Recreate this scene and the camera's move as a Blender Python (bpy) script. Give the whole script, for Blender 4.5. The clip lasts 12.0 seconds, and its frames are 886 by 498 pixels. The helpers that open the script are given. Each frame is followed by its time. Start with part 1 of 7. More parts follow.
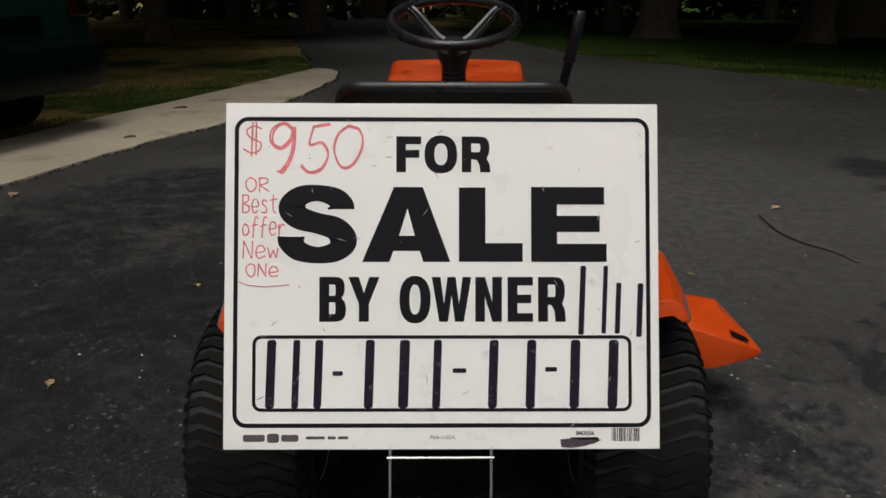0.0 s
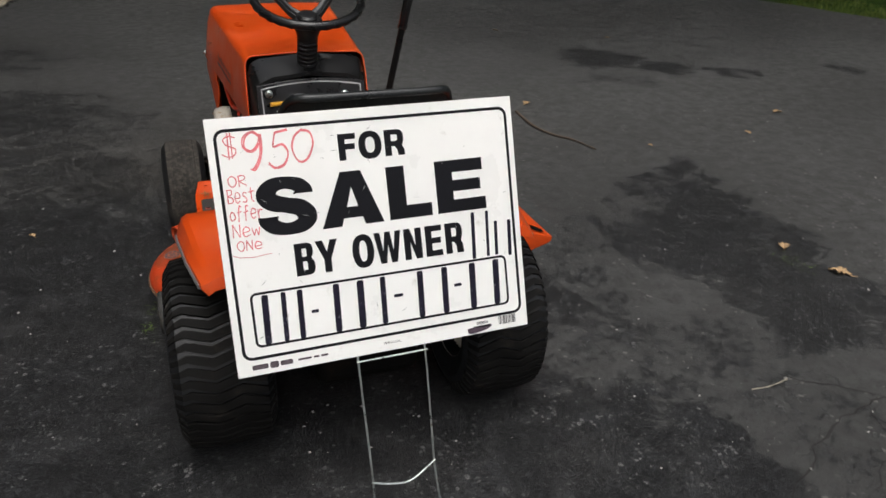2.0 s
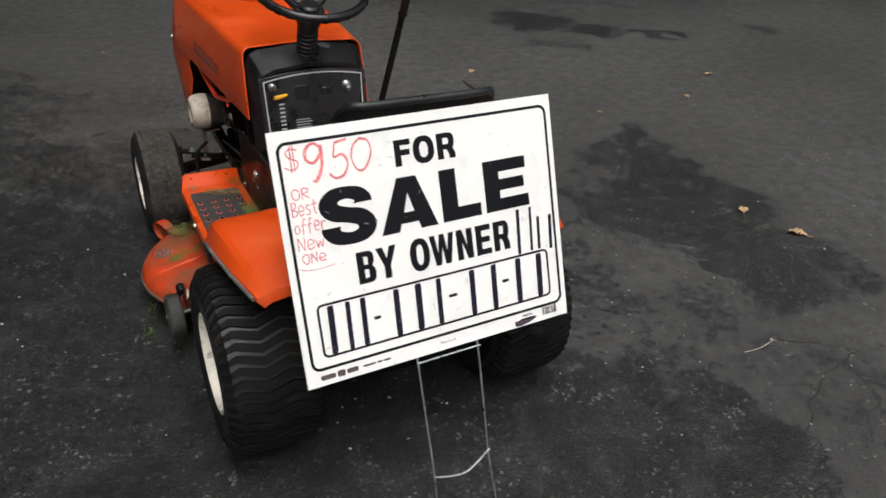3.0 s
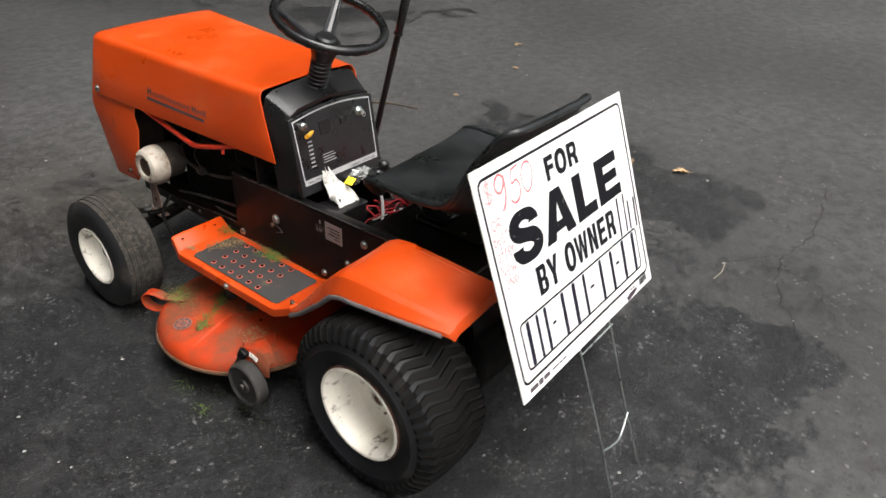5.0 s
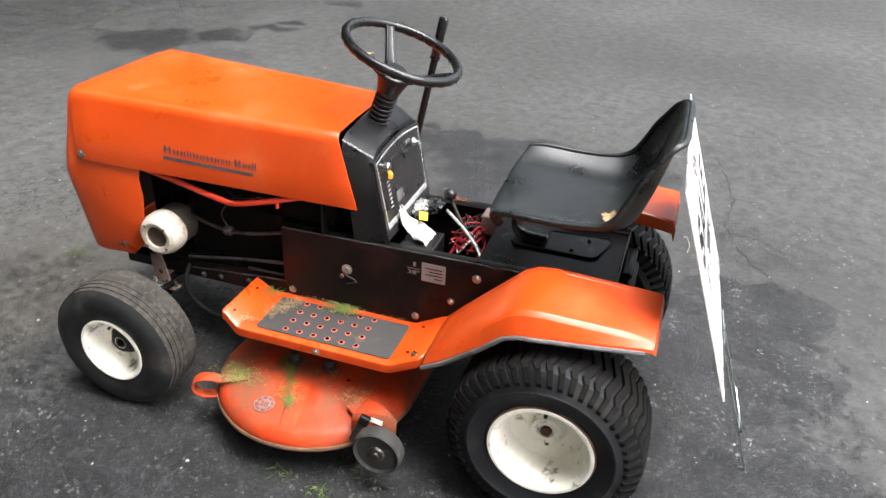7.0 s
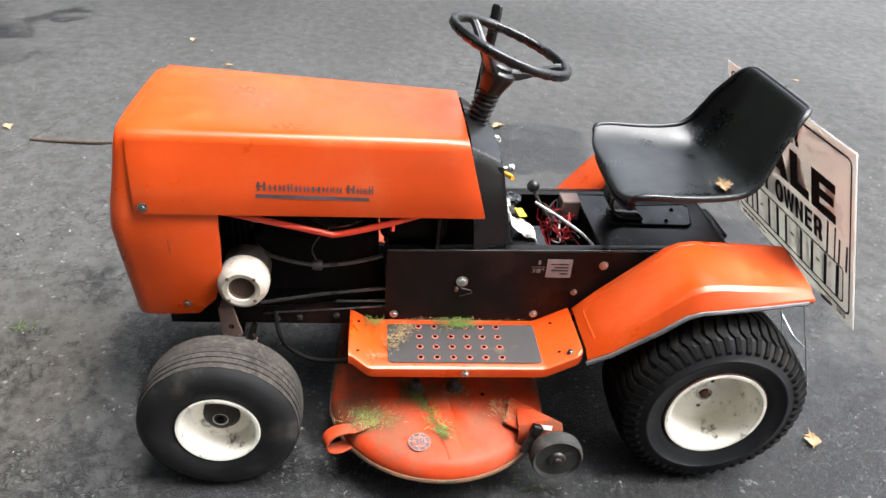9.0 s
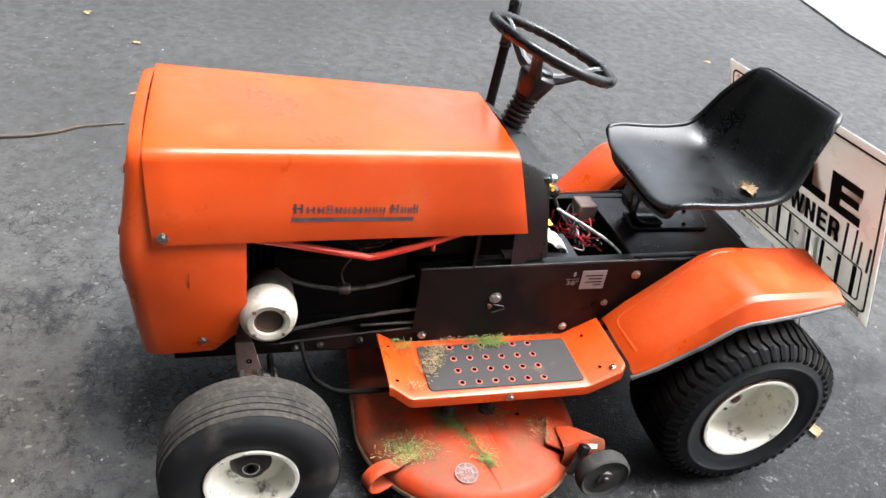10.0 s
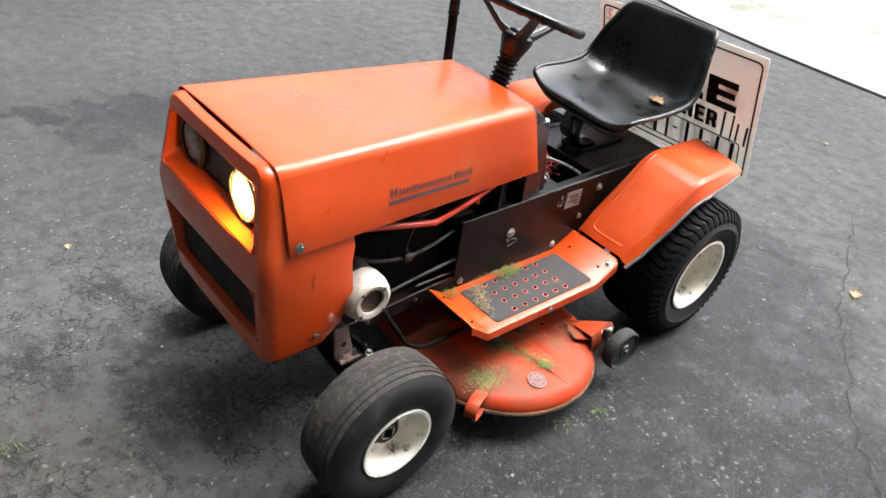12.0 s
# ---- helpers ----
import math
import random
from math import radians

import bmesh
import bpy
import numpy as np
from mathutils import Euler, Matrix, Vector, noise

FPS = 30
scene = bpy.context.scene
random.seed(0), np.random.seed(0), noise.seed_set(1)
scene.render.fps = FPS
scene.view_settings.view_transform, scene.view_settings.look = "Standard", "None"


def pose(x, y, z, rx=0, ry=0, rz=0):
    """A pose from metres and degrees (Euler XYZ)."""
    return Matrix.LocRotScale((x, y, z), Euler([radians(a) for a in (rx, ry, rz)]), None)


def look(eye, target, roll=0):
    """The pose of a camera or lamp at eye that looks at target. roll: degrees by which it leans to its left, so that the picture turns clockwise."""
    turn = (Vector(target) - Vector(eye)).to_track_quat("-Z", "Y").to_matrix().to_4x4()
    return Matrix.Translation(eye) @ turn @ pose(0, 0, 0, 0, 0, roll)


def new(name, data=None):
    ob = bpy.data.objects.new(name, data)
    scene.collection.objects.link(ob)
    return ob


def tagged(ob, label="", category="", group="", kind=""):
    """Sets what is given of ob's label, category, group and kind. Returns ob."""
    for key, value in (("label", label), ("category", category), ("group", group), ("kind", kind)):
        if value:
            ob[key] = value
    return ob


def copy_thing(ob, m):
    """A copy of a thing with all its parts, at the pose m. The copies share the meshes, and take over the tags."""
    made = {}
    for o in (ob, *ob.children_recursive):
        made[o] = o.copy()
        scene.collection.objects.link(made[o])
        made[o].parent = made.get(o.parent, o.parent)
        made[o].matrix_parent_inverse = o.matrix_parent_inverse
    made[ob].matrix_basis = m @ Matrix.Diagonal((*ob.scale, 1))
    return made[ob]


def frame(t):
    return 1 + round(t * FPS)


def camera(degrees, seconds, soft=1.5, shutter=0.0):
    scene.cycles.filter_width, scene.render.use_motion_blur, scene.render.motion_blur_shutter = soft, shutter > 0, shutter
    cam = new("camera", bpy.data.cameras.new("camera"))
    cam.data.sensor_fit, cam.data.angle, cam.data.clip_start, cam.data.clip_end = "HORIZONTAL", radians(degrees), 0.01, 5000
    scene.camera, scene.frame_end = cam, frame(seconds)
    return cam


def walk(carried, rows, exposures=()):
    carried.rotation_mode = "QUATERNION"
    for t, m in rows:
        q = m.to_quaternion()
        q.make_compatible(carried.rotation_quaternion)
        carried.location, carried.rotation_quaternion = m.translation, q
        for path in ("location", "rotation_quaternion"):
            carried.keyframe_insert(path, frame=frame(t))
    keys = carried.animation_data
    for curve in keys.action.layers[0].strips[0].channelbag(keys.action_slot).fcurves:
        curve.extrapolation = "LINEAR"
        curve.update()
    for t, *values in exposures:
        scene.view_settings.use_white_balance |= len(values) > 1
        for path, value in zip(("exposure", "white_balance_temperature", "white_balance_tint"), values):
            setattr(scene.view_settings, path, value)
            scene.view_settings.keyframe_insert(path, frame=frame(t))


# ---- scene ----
# ---- camera ----
cam = camera(60.8, 12.0, shutter=0.3)
PATH = [
    (0, (0.019, -1.238, 0.978), (-0.028, 0.662, 0.354), -0.0),
    (0.5, (0.011, -1.377, 1.047), (0.036, 0.517, 0.405), 0.1),
    (1, (-0.028, -1.48, 1.119), (0.181, 0.388, 0.436), -0.7),
    (1.5, (-0.156, -1.521, 1.18), (0.261, 0.27, 0.394), 0.8),
    (2, (-0.344, -1.549, 1.267), (0.257, 0.126, 0.354), 1.7),
    (2.5, (-0.476, -1.512, 1.295), (0.229, 0.091, 0.329), 0.0),
    (3, (-0.62, -1.411, 1.35), (0.2, 0.109, 0.342), 3.0),
    (3.2, (-0.707, -1.39, 1.366), (0.158, 0.112, 0.369), 2.6),
    (4.8, (-1.237, -0.967, 1.425), (0.063, 0.165, 0.411), 1.7),
    (5, (-1.314, -0.903, 1.424), (0.031, 0.163, 0.398), 1.9),
    (5.5, (-1.529, -0.767, 1.443), (-0.085, 0.151, 0.406), 0.0),
    (6, (-1.596, -0.518, 1.418), (-0.055, 0.271, 0.418), 0.1),
    (6.5, (-1.643, -0.275, 1.435), (-0.054, 0.366, 0.404), 2.2),
    (6.6, (-1.662, -0.249, 1.43), (-0.058, 0.371, 0.407), 2.4),
    (8.5, (-1.654, 0.625, 1.434), (0.038, 0.589, 0.368), 3.8),
    (9, (-1.669, 0.841, 1.429), (0.022, 0.637, 0.38), 4.8),
    (9.5, (-1.54, 1.025, 1.406), (0.118, 0.654, 0.35), 5.4),
    (9.8, (-1.46, 1.116, 1.43), (0.142, 0.634, 0.333), 8.1),
    (10, (-1.448, 1.19, 1.416), (0.143, 0.646, 0.333), 9.3),
    (10.5, (-1.456, 1.437, 1.45), (0.024, 0.654, 0.357), 10.0),
    (11, (-1.473, 1.652, 1.45), (-0.084, 0.694, 0.377), 11.2),
    (11.5, (-1.36, 1.802, 1.436), (-0.059, 0.736, 0.354), 7.4),
    (12, (-1.269, 1.929, 1.46), (-0.079, 0.765, 0.352), 9.0),
]
EXPOSURES = [(0.0, -0.40, 6700, 10), (0.5, -0.2, 6800, 10), (1.0, -0.05, 6800, 10), (1.5, 0.02, 6650, 10), (2.0, 0.09, 6500, 10), (2.5, 0.25, 6500, 10), (3.0, 0.28, 6500, 10), (5.0, 0.98, 6550, 10), (6.0, 1.48, 6500, 10), (6.5, 1.86, 6380, 10), (8.5, 2.03, 6350, 10), (10.5, 2.04, 6170, 10), (12.0, 1.88, 6290, 10)]
walk(cam, [(t, look(eye, target, roll)) for t, eye, target, roll in PATH], EXPOSURES)

# ---- world and light ----
world = bpy.data.worlds.new("overcast_sky")
world.use_nodes = True
scene.world = world
wt = world.node_tree
wt.nodes.clear()
w_out = wt.nodes.new("ShaderNodeOutputWorld")
w_bg = wt.nodes.new("ShaderNodeBackground")
w_sky = wt.nodes.new("ShaderNodeTexSky")
w_hsv = wt.nodes.new("ShaderNodeHueSaturation")
w_sky.sky_type = "NISHITA"
w_sky.sun_disc = False
w_sky.sun_elevation = radians(52)
w_sky.sun_rotation = radians(200)
w_sky.air_density = 1.0
w_sky.dust_density = 4.0
w_hsv.inputs["Saturation"].default_value = 0.28
wt.links.new(w_sky.outputs["Color"], w_hsv.inputs["Color"])
# overcast: the zenith is about three times as bright as the horizon
w_co = wt.nodes.new("ShaderNodeTexCoord")
w_sep = wt.nodes.new("ShaderNodeSeparateXYZ")
w_up = wt.nodes.new("ShaderNodeMapRange")
w_mul = wt.nodes.new("ShaderNodeVectorMath")
w_mul.operation = "SCALE"
wt.links.new(w_co.outputs["Generated"], w_sep.inputs[0])
wt.links.new(w_sep.outputs["Z"], w_up.inputs[0])
for i, x in zip((1, 2, 3, 4), (0.0, 1.0, 0.26, 1.95)):
    w_up.inputs[i].default_value = x
wt.links.new(w_hsv.outputs["Color"], w_mul.inputs[0])
wt.links.new(w_up.outputs[0], w_mul.inputs["Scale"])
# uneven cloud cover
w_cloud = wt.nodes.new("ShaderNodeTexNoise")
w_cloud.inputs["Scale"].default_value = 2.1
w_cloud.inputs["Detail"].default_value = 5
w_cloud.inputs["Roughness"].default_value = 0.55
wt.links.new(w_co.outputs["Generated"], w_cloud.inputs["Vector"])
w_thick = wt.nodes.new("ShaderNodeMapRange")
for i, x in zip((1, 2, 3, 4), (0.36, 0.64, 0.5, 1.6)):
    w_thick.inputs[i].default_value = x
w_veil = wt.nodes.new("ShaderNodeVectorMath")
w_veil.operation = "SCALE"
wt.links.new(w_cloud.outputs["Fac"], w_thick.inputs[0])
wt.links.new(w_mul.outputs[0], w_veil.inputs[0])
wt.links.new(w_thick.outputs[0], w_veil.inputs["Scale"])
wt.links.new(w_veil.outputs[0], w_bg.inputs["Color"])
w_bg.inputs["Strength"].default_value = 0.13
wt.links.new(w_bg.outputs["Background"], w_out.inputs["Surface"])

sun_data = bpy.data.lights.new("sun", "SUN")
sun_data.energy = 1.5
sun_data.angle = radians(26)
sun_data.color = (1.0, 0.97, 0.93)
sun = new("sun", sun_data)
sun.matrix_world = look((0.5, -4.5, 22), (0, 0, 0))


# ---- materials ----
def mixed(nt, fac, a, b):
    """Colour mix of two colours or sockets."""
    mix = nt.nodes.new("ShaderNodeMix")
    mix.data_type = "RGBA"
    ins = [s for s in mix.inputs if s.type == "RGBA"]
    if isinstance(fac, (int, float)):
        mix.inputs[0].default_value = fac
    else:
        nt.links.new(fac, mix.inputs[0])
    for s, c in zip(ins, (a, b)):
        if isinstance(c, (tuple, list)):
            s.default_value = (*c, 1)
        else:
            nt.links.new(c, s)
    return [s for s in mix.outputs if s.type == "RGBA"][0]


def sum_of(nt, op, a, b, clamp=False):
    n = nt.nodes.new("ShaderNodeMath")
    n.operation, n.use_clamp = op, clamp
    for s, v in zip(n.inputs, (a, b)):
        if isinstance(v, (int, float)):
            s.default_value = v
        else:
            nt.links.new(v, s)
    return n.outputs[0]


def remap(nt, v, lo, hi, to_lo=0.0, to_hi=1.0):
    n = nt.nodes.new("ShaderNodeMapRange")
    n.interpolation_type = "SMOOTHSTEP"
    nt.links.new(v, n.inputs[0])
    for i, x in zip((1, 2, 3, 4), (lo, hi, to_lo, to_hi)):
        n.inputs[i].default_value = x
    return n.outputs[0]


def grain(nt, scale, detail=4.0, rough=0.55, stretch=None, seed=0.0):
    """Noise in object space, metres."""
    co = nt.nodes.new("ShaderNodeTexCoord")
    src = co.outputs["Object"]
    mp = nt.nodes.new("ShaderNodeMapping")
    mp.inputs["Location"].default_value = (seed, seed * 1.7, seed * 0.6)
    if stretch:
        mp.inputs["Scale"].default_value = stretch
    nt.links.new(src, mp.inputs["Vector"])
    n = nt.nodes.new("ShaderNodeTexNoise")
    n.inputs["Scale"].default_value = scale
    n.inputs["Detail"].default_value = detail
    n.inputs["Roughness"].default_value = rough
    nt.links.new(mp.outputs[0], n.inputs["Vector"])
    return n.outputs["Fac"]


def base_material(name):
    m = bpy.data.materials.new(name)
    m.use_nodes = True
    nt = m.node_tree
    b = nt.nodes["Principled BSDF"]
    return m, nt, b


def bumped(nt, b, height, strength, distance):
    n = nt.nodes.new("ShaderNodeBump")
    n.inputs["Strength"].default_value = strength
    n.inputs["Distance"].default_value = distance
    nt.links.new(height, n.inputs["Height"])
    nt.links.new(n.outputs[0], b.inputs["Normal"])


def surface(name, base, rough=0.5, metal=0.0, var=0.15, coarse=6.0, fine=120.0, dirt=None, dirt_amount=0.0,
            dirt_scale=9.0, bump=0.1, depth=0.001, coat=0.0, rough_var=0.12, specular=0.5):
    """A worn surface: base colour varied at two scales, dirt in patches, fine relief."""
    m, nt, b = base_material(name)
    big, small = grain(nt, coarse, 5, 0.6), grain(nt, fine, 3, 0.6, seed=3.1)
    dark = tuple(c * (1 - var) for c in base)
    light = tuple(min(1, c * (1 + var)) for c in base)
    col = mixed(nt, remap(nt, big, 0.3, 0.7), dark, light)
    col = mixed(nt, remap(nt, small, 0.35, 0.75, 0.0, 0.35), col, dark)
    r = remap(nt, big, 0.25, 0.75, max(0.02, rough - rough_var), min(1, rough + rough_var))
    if dirt:
        d = remap(nt, grain(nt, dirt_scale, 8, 0.68, seed=7.7), 0.62 - dirt_amount * 0.35, 0.74 - dirt_amount * 0.2)
        d = sum_of(nt, "MULTIPLY", d, remap(nt, small, 0.3, 0.6, 0.45, 1.0))
        col = mixed(nt, d, col, dirt)
        r = sum_of(nt, "ADD", r, sum_of(nt, "MULTIPLY", d, 0.3), True)
    nt.links.new(col, b.inputs["Base Color"])
    nt.links.new(r, b.inputs["Roughness"])
    b.inputs["Metallic"].default_value = metal
    b.inputs["Specular IOR Level"].default_value = specular
    b.inputs["Coat Weight"].default_value = coat
    b.inputs["Coat Roughness"].default_value = 0.16
    bumped(nt, b, sum_of(nt, "ADD", small, sum_of(nt, "MULTIPLY", big, 0.6)), bump, depth)
    return m


ORANGE = (0.55, 0.0575, 0.005)
# pale patches stand for thin dust and for cloudy sky sheen, both as colour
m_orange = surface("orange_paint", ORANGE, 0.38, var=0.08, coarse=5, fine=260, dirt=(0.60, 0.092, 0.018), dirt_amount=0.32, dirt_scale=3.2, bump=0.03, depth=0.0005, coat=0.30, rough_var=0.15, specular=0.34)
m_deck = surface("dirty_orange_paint", (0.39, 0.039, 0.009), 0.44, var=0.25, coarse=7, fine=220, specular=0.20, dirt=(0.16, 0.060, 0.030), dirt_amount=0.62, dirt_scale=8, bump=0.2, depth=0.0008)
m_black = surface("black_paint", (0.006, 0.0058, 0.0058), 0.34, var=0.25, coarse=8, fine=240, dirt=(0.022, 0.017, 0.013), dirt_amount=0.10, bump=0.08, depth=0.0005, specular=0.22)
m_worn_edge = surface("paint_worn_to_grey_steel", (0.055, 0.054, 0.052), 0.4, metal=0.3, var=0.4, coarse=40, fine=240, dirt=(0.010, 0.009, 0.009), dirt_amount=0.45, dirt_scale=35, bump=0.1, depth=0.0005)
m_frame = surface("oxidised_black_paint", (0.0065, 0.0046, 0.0042), 0.36, var=0.25, coarse=5, fine=200, dirt=(0.022, 0.009, 0.007), dirt_amount=0.35, dirt_scale=4, bump=0.06, depth=0.0005, specular=0.17)
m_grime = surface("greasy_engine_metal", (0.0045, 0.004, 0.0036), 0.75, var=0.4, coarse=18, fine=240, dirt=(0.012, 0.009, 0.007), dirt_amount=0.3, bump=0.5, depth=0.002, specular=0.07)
m_plastic = surface("black_plastic", (0.0075, 0.0075, 0.008), 0.31, var=0.18, coarse=7, fine=420, dirt=(0.06, 0.06, 0.058), dirt_amount=0.04, bump=0.18, depth=0.0006, specular=0.45)
m_seat = surface("weathered_black_seat_plastic", (0.0068, 0.0080, 0.0086), 0.36, var=0.35, coarse=6, fine=260, dirt=(0.06, 0.066, 0.064), dirt_amount=0.22, dirt_scale=150, bump=0.22, depth=0.0008, rough_var=0.18, specular=0.48)
m_rubber = surface("tyre_rubber", (0.0062, 0.0059, 0.0056), 0.74, var=0.3, coarse=14, fine=180, dirt=(0.022, 0.019, 0.016), dirt_amount=0.2, dirt_scale=18, bump=0.4, depth=0.001, specular=0.10)
m_rubber_worn = surface("worn_ribbed_tyre_rubber", (0.031, 0.0285, 0.026), 0.88, var=0.45, coarse=12, fine=120, dirt=(0.070, 0.062, 0.052), dirt_amount=0.5, dirt_scale=60, bump=0.8, depth=0.0016, specular=0.2)
m_sidewall = surface("black_tyre_sidewall", (0.0075, 0.0080, 0.0095), 0.5, var=0.3, coarse=10, fine=150, dirt=(0.03, 0.027, 0.023), dirt_amount=0.15, dirt_scale=9, bump=0.15, depth=0.0006, specular=0.35)
m_side_dusty = surface("dusty_tyre_sidewall", (0.010, 0.0102, 0.011), 0.55, var=0.3, coarse=10, fine=150, dirt=(0.05, 0.044, 0.037), dirt_amount=0.34, dirt_scale=9, bump=0.2, depth=0.0008, specular=0.33)
m_gauge = surface("dusty_grey_rubber", (0.030, 0.029, 0.027), 0.7, var=0.3, coarse=20, fine=180, dirt=(0.08, 0.07, 0.055), dirt_amount=0.3, dirt_scale=30, bump=0.3, depth=0.001, specular=0.3)
m_trim = surface("grey_rubber_trim", (0.11, 0.105, 0.105), 0.6, var=0.2, coarse=20, fine=200, dirt=(0.03, 0.028, 0.026), dirt_amount=0.3, dirt_scale=20, bump=0.1)
m_eyelet = surface("scuffed_eyelet_paint", (0.50, 0.10, 0.06), 0.5, var=0.2, coarse=60, fine=300, bump=0.05)
m_grip = surface("black_rubber_mat", (0.030, 0.028, 0.027), 0.8, var=0.25, coarse=16, fine=300, dirt=(0.12, 0.09, 0.05), dirt_amount=0.15, bump=0.4, depth=0.0008)
m_rim = surface("cream_rim_paint", (0.86, 0.82, 0.72), 0.42, var=0.10, coarse=9, fine=120, dirt=(0.13, 0.09, 0.06), dirt_amount=0.25, dirt_scale=24, bump=0.08, depth=0.0006)
m_muffler = surface("burnt_white_muffler_paint", (0.45, 0.41, 0.345), 0.55, var=0.10, coarse=14, fine=200, dirt=(0.28, 0.19, 0.11), dirt_amount=0.32, dirt_scale=24, bump=0.12, depth=0.0006)
m_rust = surface("rusty_steel", (0.11, 0.048, 0.028), 0.85, var=0.4, coarse=22, fine=260, dirt=(0.03, 0.02, 0.016), dirt_amount=0.4, bump=0.4, depth=0.0008)
m_rust_dark = surface("burnt_rust", (0.060, 0.034, 0.022), 0.85, var=0.4, coarse=30, fine=260, bump=0.4, depth=0.0008)
m_soot = surface("sooty_brown_steel", (0.030, 0.024, 0.019), 0.7, var=0.4, coarse=20, fine=200, dirt=(0.10, 0.08, 0.06), dirt_amount=0.25, dirt_scale=20, bump=0.2)
m_pale_rust = surface("worn_pinkish_steel", (0.19, 0.125, 0.105), 0.6, var=0.25, coarse=22, fine=260, dirt=(0.06, 0.04, 0.03), dirt_amount=0.25, dirt_scale=30, bump=0.25)
m_steel = surface("zinc_steel", (0.50, 0.54, 0.52), 0.35, metal=1.0, var=0.2, coarse=30, fine=300, dirt=(0.16, 0.11, 0.07), dirt_amount=0.2, dirt_scale=50, bump=0.08, depth=0.0003)
m_dull_steel = surface("dull_steel", (0.09, 0.085, 0.08), 0.5, metal=0.8, var=0.3, coarse=25, fine=300, dirt=(0.05, 0.035, 0.025), dirt_amount=0.4, dirt_scale=30, bump=0.12, depth=0.0004)
m_red = surface("red_rod_paint", (0.58, 0.045, 0.02), 0.4, var=0.12, coarse=18, fine=200, bump=0.05)
m_red_wire = surface("red_wire", (0.26, 0.008, 0.012), 0.4, var=0.1, bump=0.02)
m_yellow = surface("yellow_tag", (0.85, 0.72, 0.02), 0.55, var=0.05, bump=0.02)
m_yellow_knob = surface("yellow_plastic", (0.72, 0.36, 0.03), 0.4, var=0.08, bump=0.02)
m_dark_lens = surface("dusty_unlit_lamp_glass", (0.085, 0.085, 0.08), 0.22, var=0.3, coarse=30, fine=200, bump=0.05, depth=0.0006, specular=0.6)
m_dead_lamp = surface("dusty_dead_lamp_face", (0.17, 0.165, 0.155), 0.3, var=0.35, coarse=40, fine=200, dirt=(0.05, 0.045, 0.04), dirt_amount=0.4, dirt_scale=30, bump=0.1)
m_cloth = surface("white_taped_wrap", (0.62, 0.60, 0.56), 0.6, var=0.15, coarse=40, fine=160, dirt=(0.2, 0.18, 0.15), dirt_amount=0.25, dirt_scale=40, bump=0.6, depth=0.003)
m_grey_mark = surface("slate_print", (0.070, 0.052, 0.060), 0.5, var=0.3, coarse=30, fine=200, bump=0.02)
m_silver_print = surface("silver_print", (0.38, 0.38, 0.38), 0.45, var=0.06, bump=0.01)
m_white_print = surface("faded_sticker_paper", (0.22, 0.18, 0.172), 0.55, var=0.1, coarse=30, bump=0.02)
m_decal = surface("scraped_silver_decal", (0.27, 0.115, 0.08), 0.5, var=0.3, coarse=60, fine=240, dirt=(0.30, 0.06, 0.02), dirt_amount=0.5, dirt_scale=80, bump=0.05)
m_skirt = surface("mud_caked_skirt_edge", (0.13, 0.062, 0.030), 0.9, var=0.4, coarse=20, fine=160, dirt=(0.05, 0.045, 0.025), dirt_amount=0.4, dirt_scale=26, bump=0.6, depth=0.002)
m_panel_face = surface("dash_panel_face", (0.011, 0.011, 0.012), 0.33, var=0.2, coarse=20, fine=300, bump=0.04, depth=0.0003)
m_sign = surface("white_corrugated_plastic", (0.93, 0.93, 0.91), 0.34, specular=0.65, var=0.025, coarse=5, fine=90, dirt=(0.62, 0.60, 0.56), dirt_amount=0.04, dirt_scale=16, bump=0.03, depth=0.0004)
# the thin plastic lets light through
sign_nt = m_sign.node_tree
sign_glow = sign_nt.nodes.new("ShaderNodeBsdfTranslucent")
sign_glow.inputs["Color"].default_value = (0.92, 0.90, 0.84, 1)
sign_mix = sign_nt.nodes.new("ShaderNodeMixShader")
sign_mix.inputs[0].default_value = 0.27
sign_nt.links.new(sign_nt.nodes["Principled BSDF"].outputs[0], sign_mix.inputs[1])
sign_nt.links.new(sign_glow.outputs[0], sign_mix.inputs[2])
sign_nt.links.new(sign_mix.outputs[0], sign_nt.nodes["Material Output"].inputs["Surface"])
m_sign_ink = surface("black_sign_ink", (0.006, 0.006, 0.008), 0.6, specular=0.12, var=0.25, coarse=12, fine=150, bump=0.02, depth=0.0003)
m_marker = surface("black_marker_ink", (0.012, 0.010, 0.020), 0.6, specular=0.12, var=0.4, coarse=60, fine=200, dirt=(0.12, 0.12, 0.14), dirt_amount=0.08, dirt_scale=70, bump=0.02)
m_smear = surface("purple_black_smear", (0.05, 0.03, 0.045), 0.6, var=0.4, coarse=90, fine=300, dirt=(0.5, 0.48, 0.47), dirt_amount=0.12, dirt_scale=90, bump=0.02)
m_red_marker = surface("red_marker_ink", (0.68, 0.175, 0.19), 0.6, var=0.18, coarse=40, fine=200, bump=0.01)
m_lens_off = surface("unlit_headlight_reflector", (0.42, 0.42, 0.40), 0.3, metal=0.6, var=0.2, coarse=30, bump=0.1)
m_grille = surface("black_grille_insert", (0.022, 0.018, 0.014), 0.55, var=0.3, coarse=30, fine=300, dirt=(0.07, 0.05, 0.035), dirt_amount=0.3, bump=0.2)
